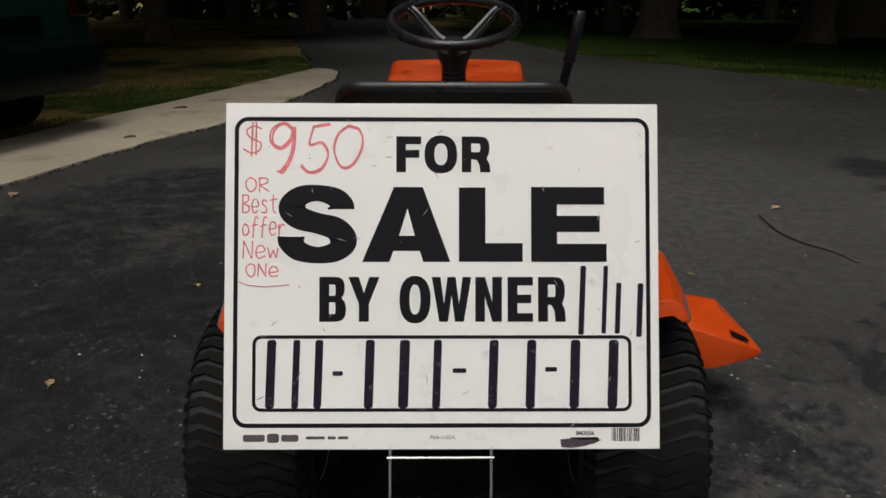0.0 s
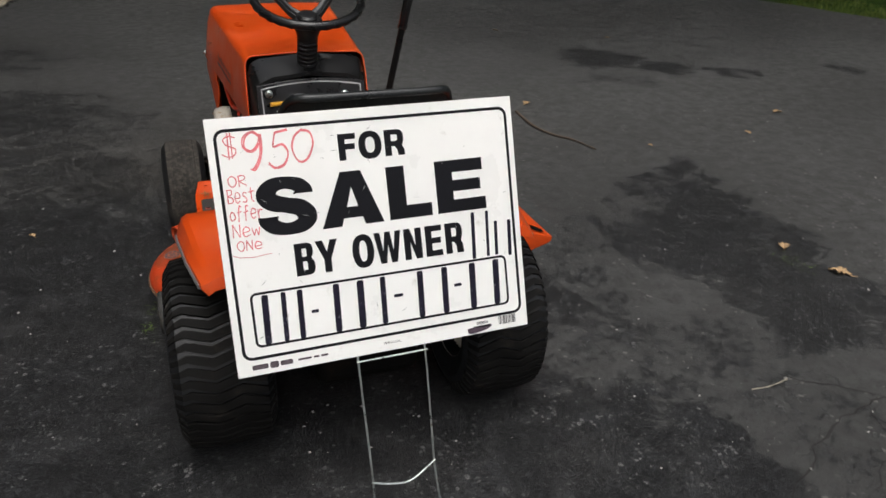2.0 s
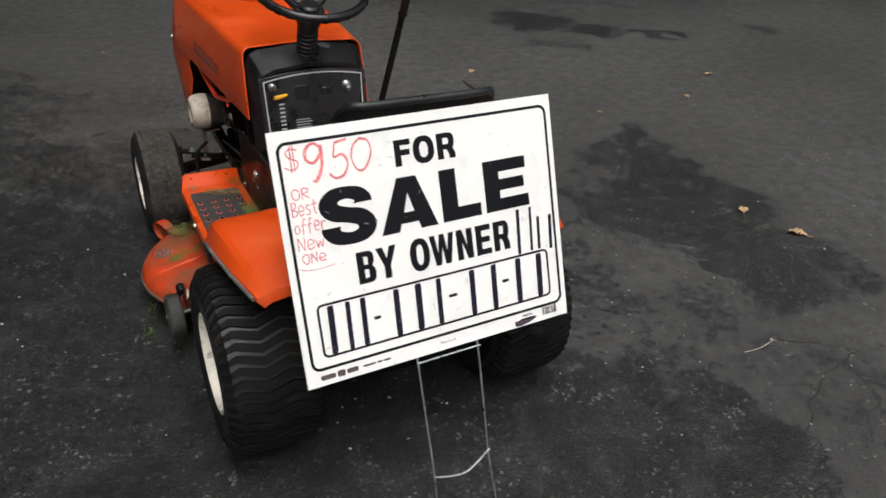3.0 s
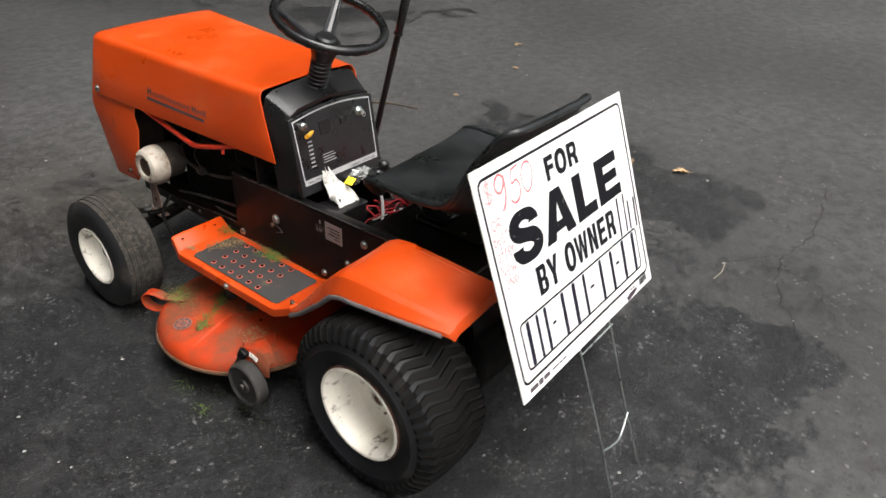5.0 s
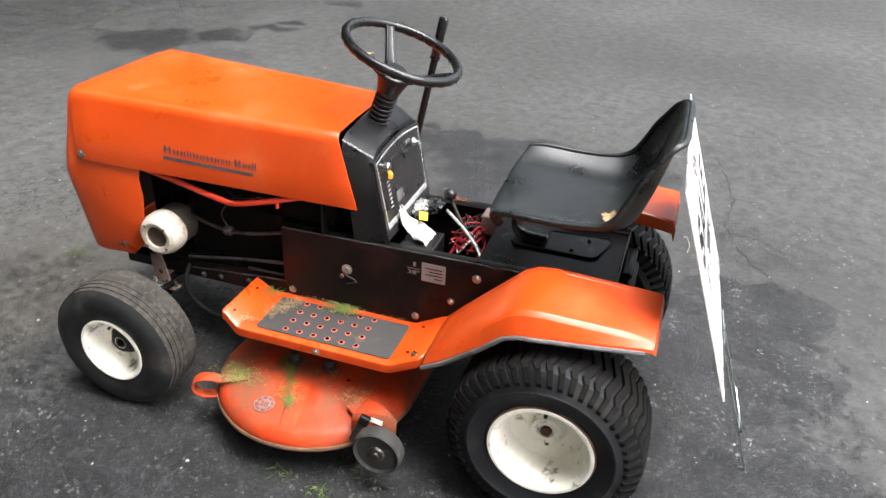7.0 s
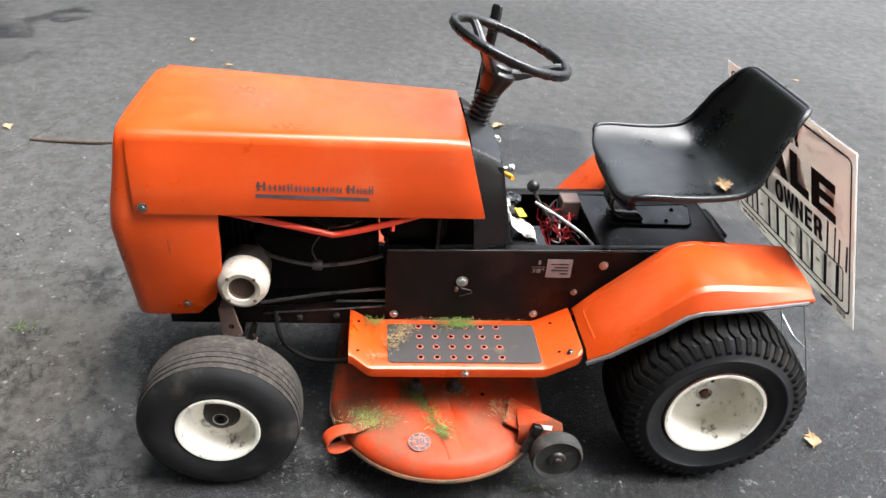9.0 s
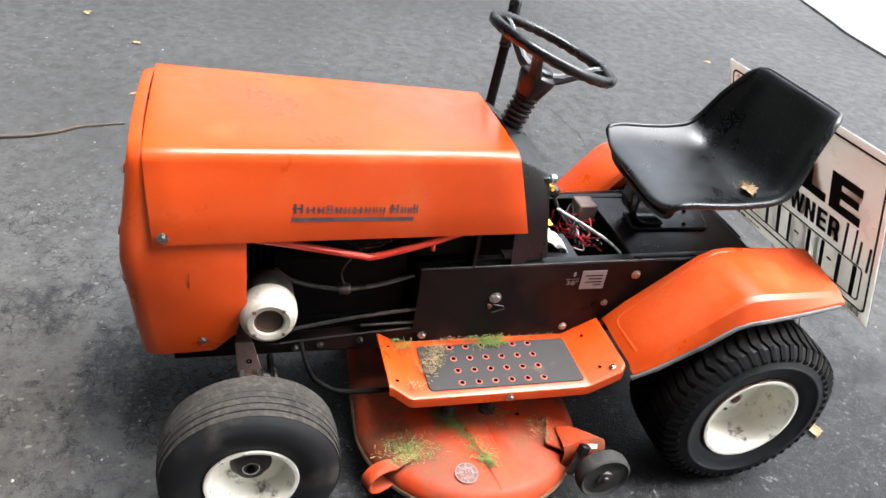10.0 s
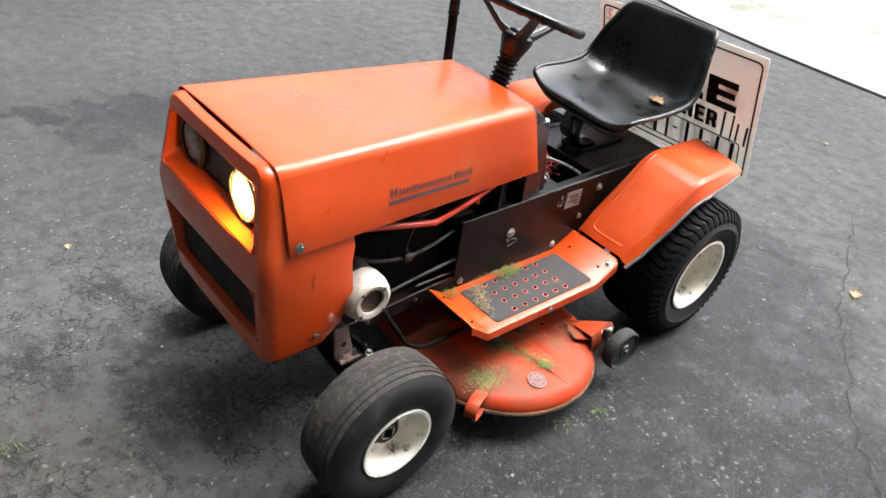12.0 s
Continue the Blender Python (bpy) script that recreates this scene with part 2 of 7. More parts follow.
m_concrete = surface("pale_concrete", (0.40, 0.35, 0.265), 0.85, var=0.14, coarse=0.8, fine=70, dirt=(0.24, 0.195, 0.13), dirt_amount=0.22, dirt_scale=2.2, bump=0.5, depth=0.003, specular=0.15)
m_apron = surface("leaf_stained_concrete", (0.235, 0.232, 0.215), 0.85, var=0.12, coarse=1.2, fine=70, dirt=(0.13, 0.135, 0.10), dirt_amount=0.30, dirt_scale=1.6, bump=0.5, depth=0.003, specular=0.15)
m_bark = surface("tree_bark", (0.070, 0.055, 0.040), 0.9, var=0.35, coarse=5, fine=30, dirt=(0.03, 0.03, 0.022), dirt_amount=0.3, bump=0.9, depth=0.02)
m_car = surface("dark_green_car_paint", (0.003, 0.018, 0.0135), 0.25, var=0.08, coarse=2, fine=300, bump=0.01, rough_var=0.05, specular=0.2)
m_car_trim = surface("black_bumper_plastic", (0.0015, 0.005, 0.005), 0.35, specular=0.07, var=0.15, bump=0.05)
m_tail = surface("red_tail_lamp_plastic", (0.016, 0.0015, 0.002), 0.15, var=0.08, bump=0.02, specular=0.25)
m_dry_leaf = surface("dry_oak_leaf", (0.34, 0.225, 0.115), 0.75, var=0.3, coarse=60, fine=200, bump=0.3)
m_twig = surface("twig_bark", (0.075, 0.055, 0.04), 0.85, var=0.3, coarse=50, fine=200, bump=0.4)
m_clip = surface("green_grass_clippings", (0.092, 0.140, 0.026), 0.7, var=0.5, coarse=25, fine=90, bump=0.1)
m_straw = surface("dry_grass_clippings", (0.205, 0.145, 0.066), 0.8, var=0.45, coarse=30, fine=90, bump=0.1)
m_stalk = surface("dry_stalk", (0.30, 0.27, 0.21), 0.8, var=0.2)
m_speck = surface("pale_grit", (0.25, 0.245, 0.23), 0.8, var=0.3, coarse=3, fine=90, bump=0.1)
m_hole = surface("dark_hole", (0.002, 0.002, 0.002), 0.9, var=0.2, bump=0.1, specular=0.0)
m_crack = surface("crack_shadowed_tar", (0.012, 0.011, 0.010), 0.9, var=0.3, bump=0.3)


def leaf_material(name, dark, light):
    m, nt, b = base_material(name)
    geo = nt.nodes.new("ShaderNodeNewGeometry")
    col = mixed(nt, geo.outputs["Random Per Island"], dark, light)
    nt.links.new(col, b.inputs["Base Color"])
    b.inputs["Roughness"].default_value = 0.6
    b.inputs["Specular IOR Level"].default_value = 0.2
    return m


m_leaf = leaf_material("tree_leaf", (0.018, 0.035, 0.010), (0.07, 0.11, 0.025))
# darker copy of m_leaf: the far woods' shade is put into its colour
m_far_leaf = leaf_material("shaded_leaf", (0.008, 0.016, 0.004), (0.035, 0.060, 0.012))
m_grass = leaf_material("grass_blade", (0.030, 0.052, 0.007), (0.095, 0.115, 0.022))


def asphalt_material():
    """Old asphalt: pale worn binder, dark damp coarse patches, exposed aggregate."""
    m, nt, b = base_material("damp_worn_asphalt")
    co = nt.nodes.new("ShaderNodeTexCoord")
    pos = co.outputs["Object"]
    warp = nt.nodes.new("ShaderNodeTexNoise")
    warp.inputs["Scale"].default_value = 2.6
    warp.inputs["Detail"].default_value = 7
    warp.inputs["Roughness"].default_value = 0.66
    nt.links.new(pos, warp.inputs["Vector"])
    sub = nt.nodes.new("ShaderNodeVectorMath")
    sub.operation = "SUBTRACT"
    nt.links.new(warp.outputs["Color"], sub.inputs[0])
    sub.inputs[1].default_value = (0.5, 0.5, 0.5)
    mul = nt.nodes.new("ShaderNodeVectorMath")
    mul.operation = "SCALE"
    mul.inputs["Scale"].default_value = 0.75
    nt.links.new(sub.outputs[0], mul.inputs[0])
    add = nt.nodes.new("ShaderNodeVectorMath")
    nt.links.new(pos, add.inputs[0])
    nt.links.new(mul.outputs[0], add.inputs[1])
    damp = None
    # damp, coarse patches and one of painted tree shade: centre x, y and reach
    for x, y, r, k0 in WORN_AND_SHADED:
        d = nt.nodes.new("ShaderNodeVectorMath")
        d.operation = "DISTANCE"
        nt.links.new(add.outputs[0], d.inputs[0])
        d.inputs[1].default_value = (x, y, 0)
        k = remap(nt, d.outputs["Value"], r * 0.50, r * 1.30, k0, 0.0)
        damp = k if damp is None else sum_of(nt, "MAXIMUM", damp, k)
    scatter = remap(nt, grain(nt, 0.75, 8, 0.62, seed=11.0), 0.56, 0.72, 0.0, 0.4)
    damp = sum_of(nt, "MAXIMUM", damp, scatter)
    # the seal coat breaks off along ragged edges, leaving islands a hand and a finger wide
    ragged = sum_of(nt, "ADD", sum_of(nt, "MULTIPLY", sum_of(nt, "SUBTRACT", grain(nt, 7, 8, 0.72, seed=21.0), 0.5), 1.5),
                    sum_of(nt, "MULTIPLY", sum_of(nt, "SUBTRACT", grain(nt, 38, 4, 0.7, seed=23.0), 0.5), 1.7))
    field = sum_of(nt, "ADD", damp, ragged)
    worn = remap(nt, field, 0.36, 0.70)
    damp = sum_of(nt, "ADD", sum_of(nt, "MULTIPLY", worn, 0.72), sum_of(nt, "MULTIPLY", remap(nt, field, 0.0, 1.2), 0.28))
    stones = nt.nodes.new("ShaderNodeTexVoronoi")
    stones.inputs["Scale"].default_value = 88
    stones.inputs["Randomness"].default_value = 0.9
    nt.links.new(pos, stones.inputs["Vector"])
    facets = nt.nodes.new("ShaderNodeTexVoronoi")
    facets.feature = "DISTANCE_TO_EDGE"
    facets.inputs["Scale"].default_value = 88
    facets.inputs["Randomness"].default_value = 0.9
    nt.links.new(pos, facets.inputs["Vector"])
    s_fac = remap(nt, facets.outputs["Distance"], 0.03, 0.16)
    pick = nt.nodes.new("ShaderNodeSeparateColor")
    nt.links.new(stones.outputs["Color"], pick.inputs[0])
    big, mid, fine = grain(nt, 0.5, 6, 0.6, seed=2.0), grain(nt, 14, 6, 0.7, seed=5.0), grain(nt, 260, 3, 0.7)
    dry = mixed(nt, remap(nt, big, 0.3, 0.7), (0.0455, 0.0455, 0.0440), (0.078, 0.0785, 0.0770))
    dry = mixed(nt, remap(nt, mid, 0.40, 0.66, 0.0, 0.62), dry, (0.038, 0.0372, 0.0360))
    wet = mixed(nt, remap(nt, mid, 0.35, 0.7), (0.0105, 0.0107, 0.0115), (0.024, 0.0245, 0.0262))
    # thin remains of the seal coat
    wet = mixed(nt, remap(nt, grain(nt, 2.6, 9, 0.70, seed=51.0), 0.50, 0.68, 0.0, 0.50), wet, (0.042, 0.041, 0.040))
    # exposed aggregate: most stones a shade paler than the binder, a few pale
    grey = sum_of(nt, "MULTIPLY", sum_of(nt, "MULTIPLY", remap(nt, pick.outputs[2], 0.45, 1.0), s_fac), 0.34)
    wet = mixed(nt, grey, wet, (0.072, 0.074, 0.080))
    chips = sum_of(nt, "MULTIPLY", sum_of(nt, "MULTIPLY", remap(nt, pick.outputs[0], 0.86, 0.93), s_fac), remap(nt, grain(nt, 5, 4, 0.6, seed=9.0), 0.38, 0.60))
    wet = mixed(nt, sum_of(nt, "MULTIPLY", chips, 0.75), wet, (0.17, 0.169, 0.166))
    # small pale stones, in drifts
    small = nt.nodes.new("ShaderNodeTexVoronoi")
    small.inputs["Scale"].default_value = 165
    nt.links.new(pos, small.inputs["Vector"])
    tone = nt.nodes.new("ShaderNodeSeparateColor")
    nt.links.new(small.outputs["Color"], tone.inputs[0])
    seeds = sum_of(nt, "MULTIPLY", sum_of(nt, "MULTIPLY", remap(nt, tone.outputs[0], 0.80, 0.90), remap(nt, small.outputs["Distance"], 0.25, 0.50, 1.0, 0.0)), remap(nt, grain(nt, 3.4, 5, 0.65, seed=61.0), 0.42, 0.62))
    wet = mixed(nt, sum_of(nt, "MULTIPLY", seeds, 0.8), wet, (0.15, 0.15, 0.147))
    dry = mixed(nt, sum_of(nt, "MULTIPLY", remap(nt, pick.outputs[1], 0.965, 0.985), sum_of(nt, "MULTIPLY", s_fac, 0.55)), dry, (0.19, 0.185, 0.17))
    dry = mixed(nt, sum_of(nt, "MULTIPLY", remap(nt, pick.outputs[0], 0.86, 0.90), sum_of(nt, "MULTIPLY", s_fac, 0.5)), dry, (0.025, 0.025, 0.024))
    # gaps between the loosened lumps of the worn places
    lumps = nt.nodes.new("ShaderNodeTexVoronoi")
    lumps.feature = "DISTANCE_TO_EDGE"
    lumps.inputs["Scale"].default_value = 46
    nt.links.new(add.outputs[0], lumps.inputs["Vector"])
    gaps = sum_of(nt, "MULTIPLY", remap(nt, lumps.outputs["Distance"], 0.04, 0.20, 1.0, 0.0), remap(nt, grain(nt, 9, 6, 0.70, seed=41.0), 0.36, 0.54))
    gaps = sum_of(nt, "MULTIPLY", gaps, worn)
    wet = mixed(nt, sum_of(nt, "MULTIPLY", gaps, 0.96), wet, (0.0035, 0.0035, 0.0038))
    col = mixed(nt, damp, dry, wet)
    col = mixed(nt, remap(nt, fine, 0.3, 0.7, 0.0, 0.25), col, (0.015, 0.015, 0.015))
    nt.links.new(col, b.inputs["Base Color"])
    # fine crazing and pits, in patches
    net = nt.nodes.new("ShaderNodeTexVoronoi")
    net.feature = "DISTANCE_TO_EDGE"
    net.inputs["Scale"].default_value = 30
    kink = nt.nodes.new("ShaderNodeTexNoise")
    kink.inputs["Scale"].default_value = 22
    kink.inputs["Detail"].default_value = 5
    nt.links.new(pos, kink.inputs["Vector"])
    kmul = nt.nodes.new("ShaderNodeVectorMath")
    kmul.operation = "SCALE"
    kmul.inputs["Scale"].default_value = 0.07
    nt.links.new(kink.outputs["Color"], kmul.inputs[0])
    kadd = nt.nodes.new("ShaderNodeVectorMath")
    nt.links.new(pos, kadd.inputs[0])
    nt.links.new(kmul.outputs[0], kadd.inputs[1])
    nt.links.new(kadd.outputs[0], net.inputs["Vector"])
    where = sum_of(nt, "MULTIPLY", remap(nt, grain(nt, 3.2, 6, 0.65, seed=31.0), 0.42, 0.56), remap(nt, grain(nt, 26, 4, 0.6, seed=33.0), 0.38, 0.52))
    craze = sum_of(nt, "MULTIPLY", remap(nt, net.outputs["Distance"], 0.015, 0.075, 1.0, 0.0), where)
    near = nt.nodes.new("ShaderNodeVectorMath")
    near.operation = "DISTANCE"
    nt.links.new(pos, near.inputs[0])
    near.inputs[1].default_value = (0.1, 1.75, 0)
    craze = sum_of(nt, "MULTIPLY", craze, remap(nt, near.outputs["Value"], 0.5, 1.4, 0.95, 0.15))
    pits = remap(nt, grain(nt, 75, 5, 0.7, seed=35.0), 0.60, 0.70)
    craze = sum_of(nt, "MAXIMUM", craze, sum_of(nt, "MULTIPLY", pits, 0.55))
    col = mixed(nt, sum_of(nt, "MULTIPLY", craze, 0.9), col, (0.008, 0.008, 0.008))
    nt.links.new(col, b.inputs["Base Color"])
    rough = sum_of(nt, "SUBTRACT", remap(nt, mid, 0.3, 0.7, 0.58, 0.74), sum_of(nt, "MULTIPLY", damp, 0.17))
    nt.links.new(rough, b.inputs["Roughness"])
    nt.links.new(remap(nt, damp, 0.0, 1.0, 0.13, 0.27), b.inputs["Specular IOR Level"])
    h = sum_of(nt, "ADD", sum_of(nt, "MULTIPLY", s_fac, sum_of(nt, "ADD", 0.25, damp)), fine)
    h = sum_of(nt, "SUBTRACT", h, sum_of(nt, "MULTIPLY", craze, 0.7))
    h = sum_of(nt, "SUBTRACT", h, sum_of(nt, "MULTIPLY", gaps, 2.4))
    bumped(nt, b, h, 0.47, 0.0021)
    return m


# worn places round the mower, ahead of it, and farther off: centre x, y, reach and strength
WORN_NEAR = [(-0.3, 0.3, 0.95, 1), (0.62, 0.34, 0.34, 0.7), (0.92, -0.1, 0.42, 0.5), (1.1, -0.45, 0.3, 0.38), (0.95, 0.62, 0.35, 0.42), (0.35, -0.33, 0.46, 1), (0.74, -0.5, 0.22, 1), (-0.35, -0.38, 0.56, 1), (-0.66, 0.08, 0.48, 1), (-0.98, 0.42, 0.55, 1), (-0.95, 0.9, 0.85, 1)]
WORN_AHEAD = [(-1.4, 2.6, 0.95, 0.66), (-2.1, 1.3, 1.1, 0.75), (-0.85, 1.75, 0.5, 0.62), (-0.45, 1.75, 0.45, 0.52), (-0.05, 1.92, 0.3, 0.5), (0.96, 1.38, 0.09, 0.55), (0.64, 1.46, 0.12, 0.7), (0.4, 1.72, 0.15, 0.65), (0.12, 1.38, 0.2, 0.6), (-0.05, 1.54, 0.18, 0.5), (0.35, 1.25, 0.15, 0.6), (-1.5, 4.2, 0.6, 0.5)]
# the wide weak entry at 3.6, 5.6 is tree shade painted into the asphalt
WORN_AND_SHADED_FAR = [(1.64, 0.92, 0.33, 0.85), (1.55, 0.5, 0.42, 0.88), (1.55, 0.07, 0.34, 0.88), (1.25, 0.58, 0.24, 0.75), (-0.75, -1.45, 0.45, 0.7), (1.84, 1.22, 0.14, 0.8), (1.78, 0.95, 0.22, 0.9), (2.62, 3.4, 0.36, 0.9), (2.95, 3.06, 0.22, 0.9), (3.25, 2.88, 0.17, 0.9), (3.5, 2.74, 0.12, 0.9), (2.5, 2.76, 0.22, 0.5), (2.27, 2.82, 0.18, 0.5), (4.25, 2.7, 0.2, 0.6), (3.6, 5.6, 3.2, 0.45), (2.1, -2.88, 0.15, 0.6)]
WORN_AND_SHADED = WORN_NEAR + WORN_AHEAD + WORN_AND_SHADED_FAR
m_asphalt = asphalt_material()


def lawn_material():
    """Thin lawn: brown earth and litter with green patches."""
    m, nt, b = base_material("thin_lawn_and_earth")
    side = nt.nodes.new("ShaderNodeSeparateXYZ")
    nt.links.new(nt.nodes.new("ShaderNodeTexCoord").outputs["Object"], side.inputs[0])
    # the lawn is greener across the drive, worn bare by the concrete strip
    green = remap(nt, sum_of(nt, "ADD", grain(nt, 0.35, 7, 0.62, seed=4.0), remap(nt, side.outputs["X"], -1.0, 2.0, 0.0, 0.30)), 0.46, 0.60)
    near = remap(nt, grain(nt, 6, 5, 0.7), 0.35, 0.7)
    fine = grain(nt, 90, 4, 0.7)
    earth = mixed(nt, near, (0.19, 0.135, 0.050), (0.38, 0.28, 0.10))
    grass = mixed(nt, near, (0.012, 0.036, 0.003), (0.030, 0.072, 0.007))
    col = mixed(nt, green, earth, grass)
    col = mixed(nt, remap(nt, fine, 0.3, 0.7, 0.0, 0.5), col, (0.03, 0.028, 0.015))
    nt.links.new(col, b.inputs["Base Color"])
    b.inputs["Roughness"].default_value = 0.95
    b.inputs["Specular IOR Level"].default_value = 0.05
    bumped(nt, b, sum_of(nt, "ADD", fine, near), 0.8, 0.02)
    return m


m_lawn = lawn_material()

# lit headlamp: warm bulb behind a clear lens
m_lamp = bpy.data.materials.new("lit_headlamp")
m_lamp.use_nodes = True
lamp_bsdf = m_lamp.node_tree.nodes["Principled BSDF"]
lamp_bsdf.inputs["Base Color"].default_value = (0.9, 0.8, 0.55, 1)
lamp_bsdf.inputs["Emission Color"].default_value = (1.0, 0.66, 0.17, 1)
lamp_bsdf.inputs["Emission Strength"].default_value = 240.0
m_lamp_rim = bpy.data.materials.new("lit_headlamp_reflector")
m_lamp_rim.use_nodes = True
rim_bsdf = m_lamp_rim.node_tree.nodes["Principled BSDF"]
rim_bsdf.inputs["Base Color"].default_value = (0.8, 0.7, 0.4, 1)
rim_bsdf.inputs["Emission Color"].default_value = (1.0, 0.70, 0.16, 1)
rim_bsdf.inputs["Emission Strength"].default_value = 1.2
m_glass = bpy.data.materials.new("car_window_glass")
m_glass.use_nodes = True
glass_bsdf = m_glass.node_tree.nodes["Principled BSDF"]
glass_bsdf.inputs["Base Color"].default_value = (0.01, 0.012, 0.012, 1)
glass_bsdf.inputs["Roughness"].default_value = 0.04


# ---- mesh helpers ----
def part(name, bm, material, parent=None, label="", bevel=0.0, segments=2, solid=0.0, smooth=True, angle=32, subsurf=0):
    """Links a bmesh as one mesh object under a thing or a part."""
    me = bpy.data.meshes.new(name)
    bm.to_mesh(me)
    bm.free()
    for mm in material if isinstance(material, (list, tuple)) else [material]:
        me.materials.append(mm)
    ob = new(name, me)
    if smooth:
        me.shade_smooth()
        me.set_sharp_from_angle(angle=radians(angle))
    if parent is not None:
        # no deeper than thing > part > sub-part
        if parent.parent is not None and parent.parent.parent is not None:
            ob.matrix_basis = parent.matrix_basis.copy()
            parent = parent.parent
        ob.parent = parent
    if label:
        ob["label"] = label
    if subsurf:
        md = ob.modifiers.new("Subdivision", "SUBSURF")
        md.levels = md.render_levels = subsurf
    if solid:
        md = ob.modifiers.new("Solidify", "SOLIDIFY")
        md.thickness, md.offset = solid, -1
    if bevel:
        md = ob.modifiers.new("Bevel", "BEVEL")
        md.width, md.segments, md.limit_method, md.angle_limit = bevel, segments, "ANGLE", radians(28)
        md.harden_normals = False
    return ob


def thing(name, label, category, at=(0, 0, 0), group="", kind=""):
    ob = new(name)
    ob.empty_display_size = 0.1
    ob.location = at
    return tagged(ob, label, category, group, kind)


def box(x0, x1, y0, y1, z0, z1, bm=None):
    bm = bm or bmesh.new()
    v = [bm.verts.new((x, y, z)) for z in (z0, z1) for y in (y0, y1) for x in (x0, x1)]
    for f in ((0, 2, 3, 1), (4, 5, 7, 6), (0, 1, 5, 4), (2, 6, 7, 3), (0, 4, 6, 2), (1, 3, 7, 5)):
        bm.faces.new([v[i] for i in f])
    return bm


def grid(rows, bm=None, close=False, flip=False):
    """A surface through rows of points."""
    bm = bm or bmesh.new()
    vs = [[bm.verts.new(p) for p in r] for r in rows]
    n = len(vs[0])
    for a, b in zip(vs, vs[1:]):
        for i in range(n if close else n - 1):
            q = [a[i], a[(i + 1) % n], b[(i + 1) % n], b[i]]
            bm.faces.new(q[::-1] if flip else q)
    return bm


def lathe(profile, centre=(0, 0, 0), axis="x", n=48, bm=None, caps=False):
    """A turned body: profile of (radius, height along the axis)."""
    rows = []
    for r, h in profile:
        ring = []
        for i in range(n):
            a = 2 * math.pi * i / n
            c, s = r * math.cos(a), r * math.sin(a)
            p = {"x": (h, c, s), "y": (s, h, c), "z": (c, s, h)}[axis]
            ring.append((p[0] + centre[0], p[1] + centre[1], p[2] + centre[2]))
        rows.append(ring)
    bm = bm or bmesh.new()
    vs = [[bm.verts.new(p) for p in r] for r in rows]
    for a, b in zip(vs, vs[1:]):
        for i in range(n):
            bm.faces.new([a[i], a[(i + 1) % n], b[(i + 1) % n], b[i]])
    if caps:
        bm.faces.new(vs[0][::-1])
        bm.faces.new(vs[-1])
    return bm


def tube(points, r, n=10, bm=None, flat=1.0, caps=True):
    """A round bar along points; r may be one radius or one for each point."""
    bm = bm or bmesh.new()
    pts = [Vector(p) for p in points]
    rs = r if isinstance(r, (list, tuple)) else [r] * len(pts)
    rings, ref = [], None
    for i, p in enumerate(pts):
        d = (pts[min(i + 1, len(pts) - 1)] - pts[max(i - 1, 0)]).normalized()
        if ref is None:
            ref = d.orthogonal().normalized()
        u = (ref - d * ref.dot(d)).normalized()
        ref = u
        w = d.cross(u)
        rings.append([bm.verts.new(p + rs[i] * (u * math.cos(2 * math.pi * k / n) + w * flat * math.sin(2 * math.pi * k / n))) for k in range(n)])
    for a, b in zip(rings, rings[1:]):
        for k in range(n):
            bm.faces.new([a[k], a[(k + 1) % n], b[(k + 1) % n], b[k]])
    if caps:
        bm.faces.new(rings[0][::-1])
        bm.faces.new(rings[-1])
    return bm


def smooth_path(points, steps=8):
    """Catmull-Rom curve through points."""
    p = [Vector(q) for q in points]
    out = []
    for i in range(len(p) - 1):
        a, b, c, d = p[max(i - 1, 0)], p[i], p[i + 1], p[min(i + 2, len(p) - 1)]
        for k in range(steps):
            t = k / steps
            out.append(0.5 * (2 * b + (c - a) * t + (2 * a - 5 * b + 4 * c - d) * t * t + (3 * b - a - 3 * c + d) * t ** 3))
    return out + [p[-1]]


def prism(outline, lo, hi, axis="z", bm=None):
    """A plate: a 2D outline pushed from lo to hi along an axis (outline in the other two axes, in order)."""
    bm = bm or bmesh.new()

    def put(p, h):
        return {"x": (h, p[0], p[1]), "y": (p[0], h, p[1]), "z": (p[0], p[1], h)}[axis]
    a = [bm.verts.new(put(p, lo)) for p in outline]
    b = [bm.verts.new(put(p, hi)) for p in outline]
    n = len(outline)
    bm.faces.new(a[::-1])
    bm.faces.new(b)
    for i in range(n):
        bm.faces.new([a[i], a[(i + 1) % n], b[(i + 1) % n], b[i]])
    bmesh.ops.recalc_face_normals(bm, faces=bm.faces)
    return bm


def mirror(bm):
    bmesh.ops.scale(bm, vec=(-1, 1, 1), verts=bm.verts)
    bmesh.ops.reverse_faces(bm, faces=bm.faces)
    return bm


def sided(bm, s):
    """The bmesh as built for the left side (s = -1), or mirrored for the right."""
    return bm if s < 0 else mirror(bm)


def moved(bm, m):
    bmesh.ops.transform(bm, matrix=m, verts=bm.verts)
    return bm


def bolt(x, y, z, r=0.008, out=(-1, 0, 0), h=0.006):
    """A hexagonal bolt head with a washer."""
    bm = lathe([(r * 1.45, 0), (r * 1.45, h * 0.25), (r * 1.3, h * 0.3)], axis="z", n=14, caps=True)
    lathe([(r, h * 0.3), (r, h * 0.9), (r * 0.8, h * 1.1)], axis="z", n=6, bm=bm, caps=True)
    q = Vector((0, 0, 1)).rotation_difference(Vector(out))
    return moved(bm, Matrix.Translation((x, y, z)) @ q.to_matrix().to_4x4())


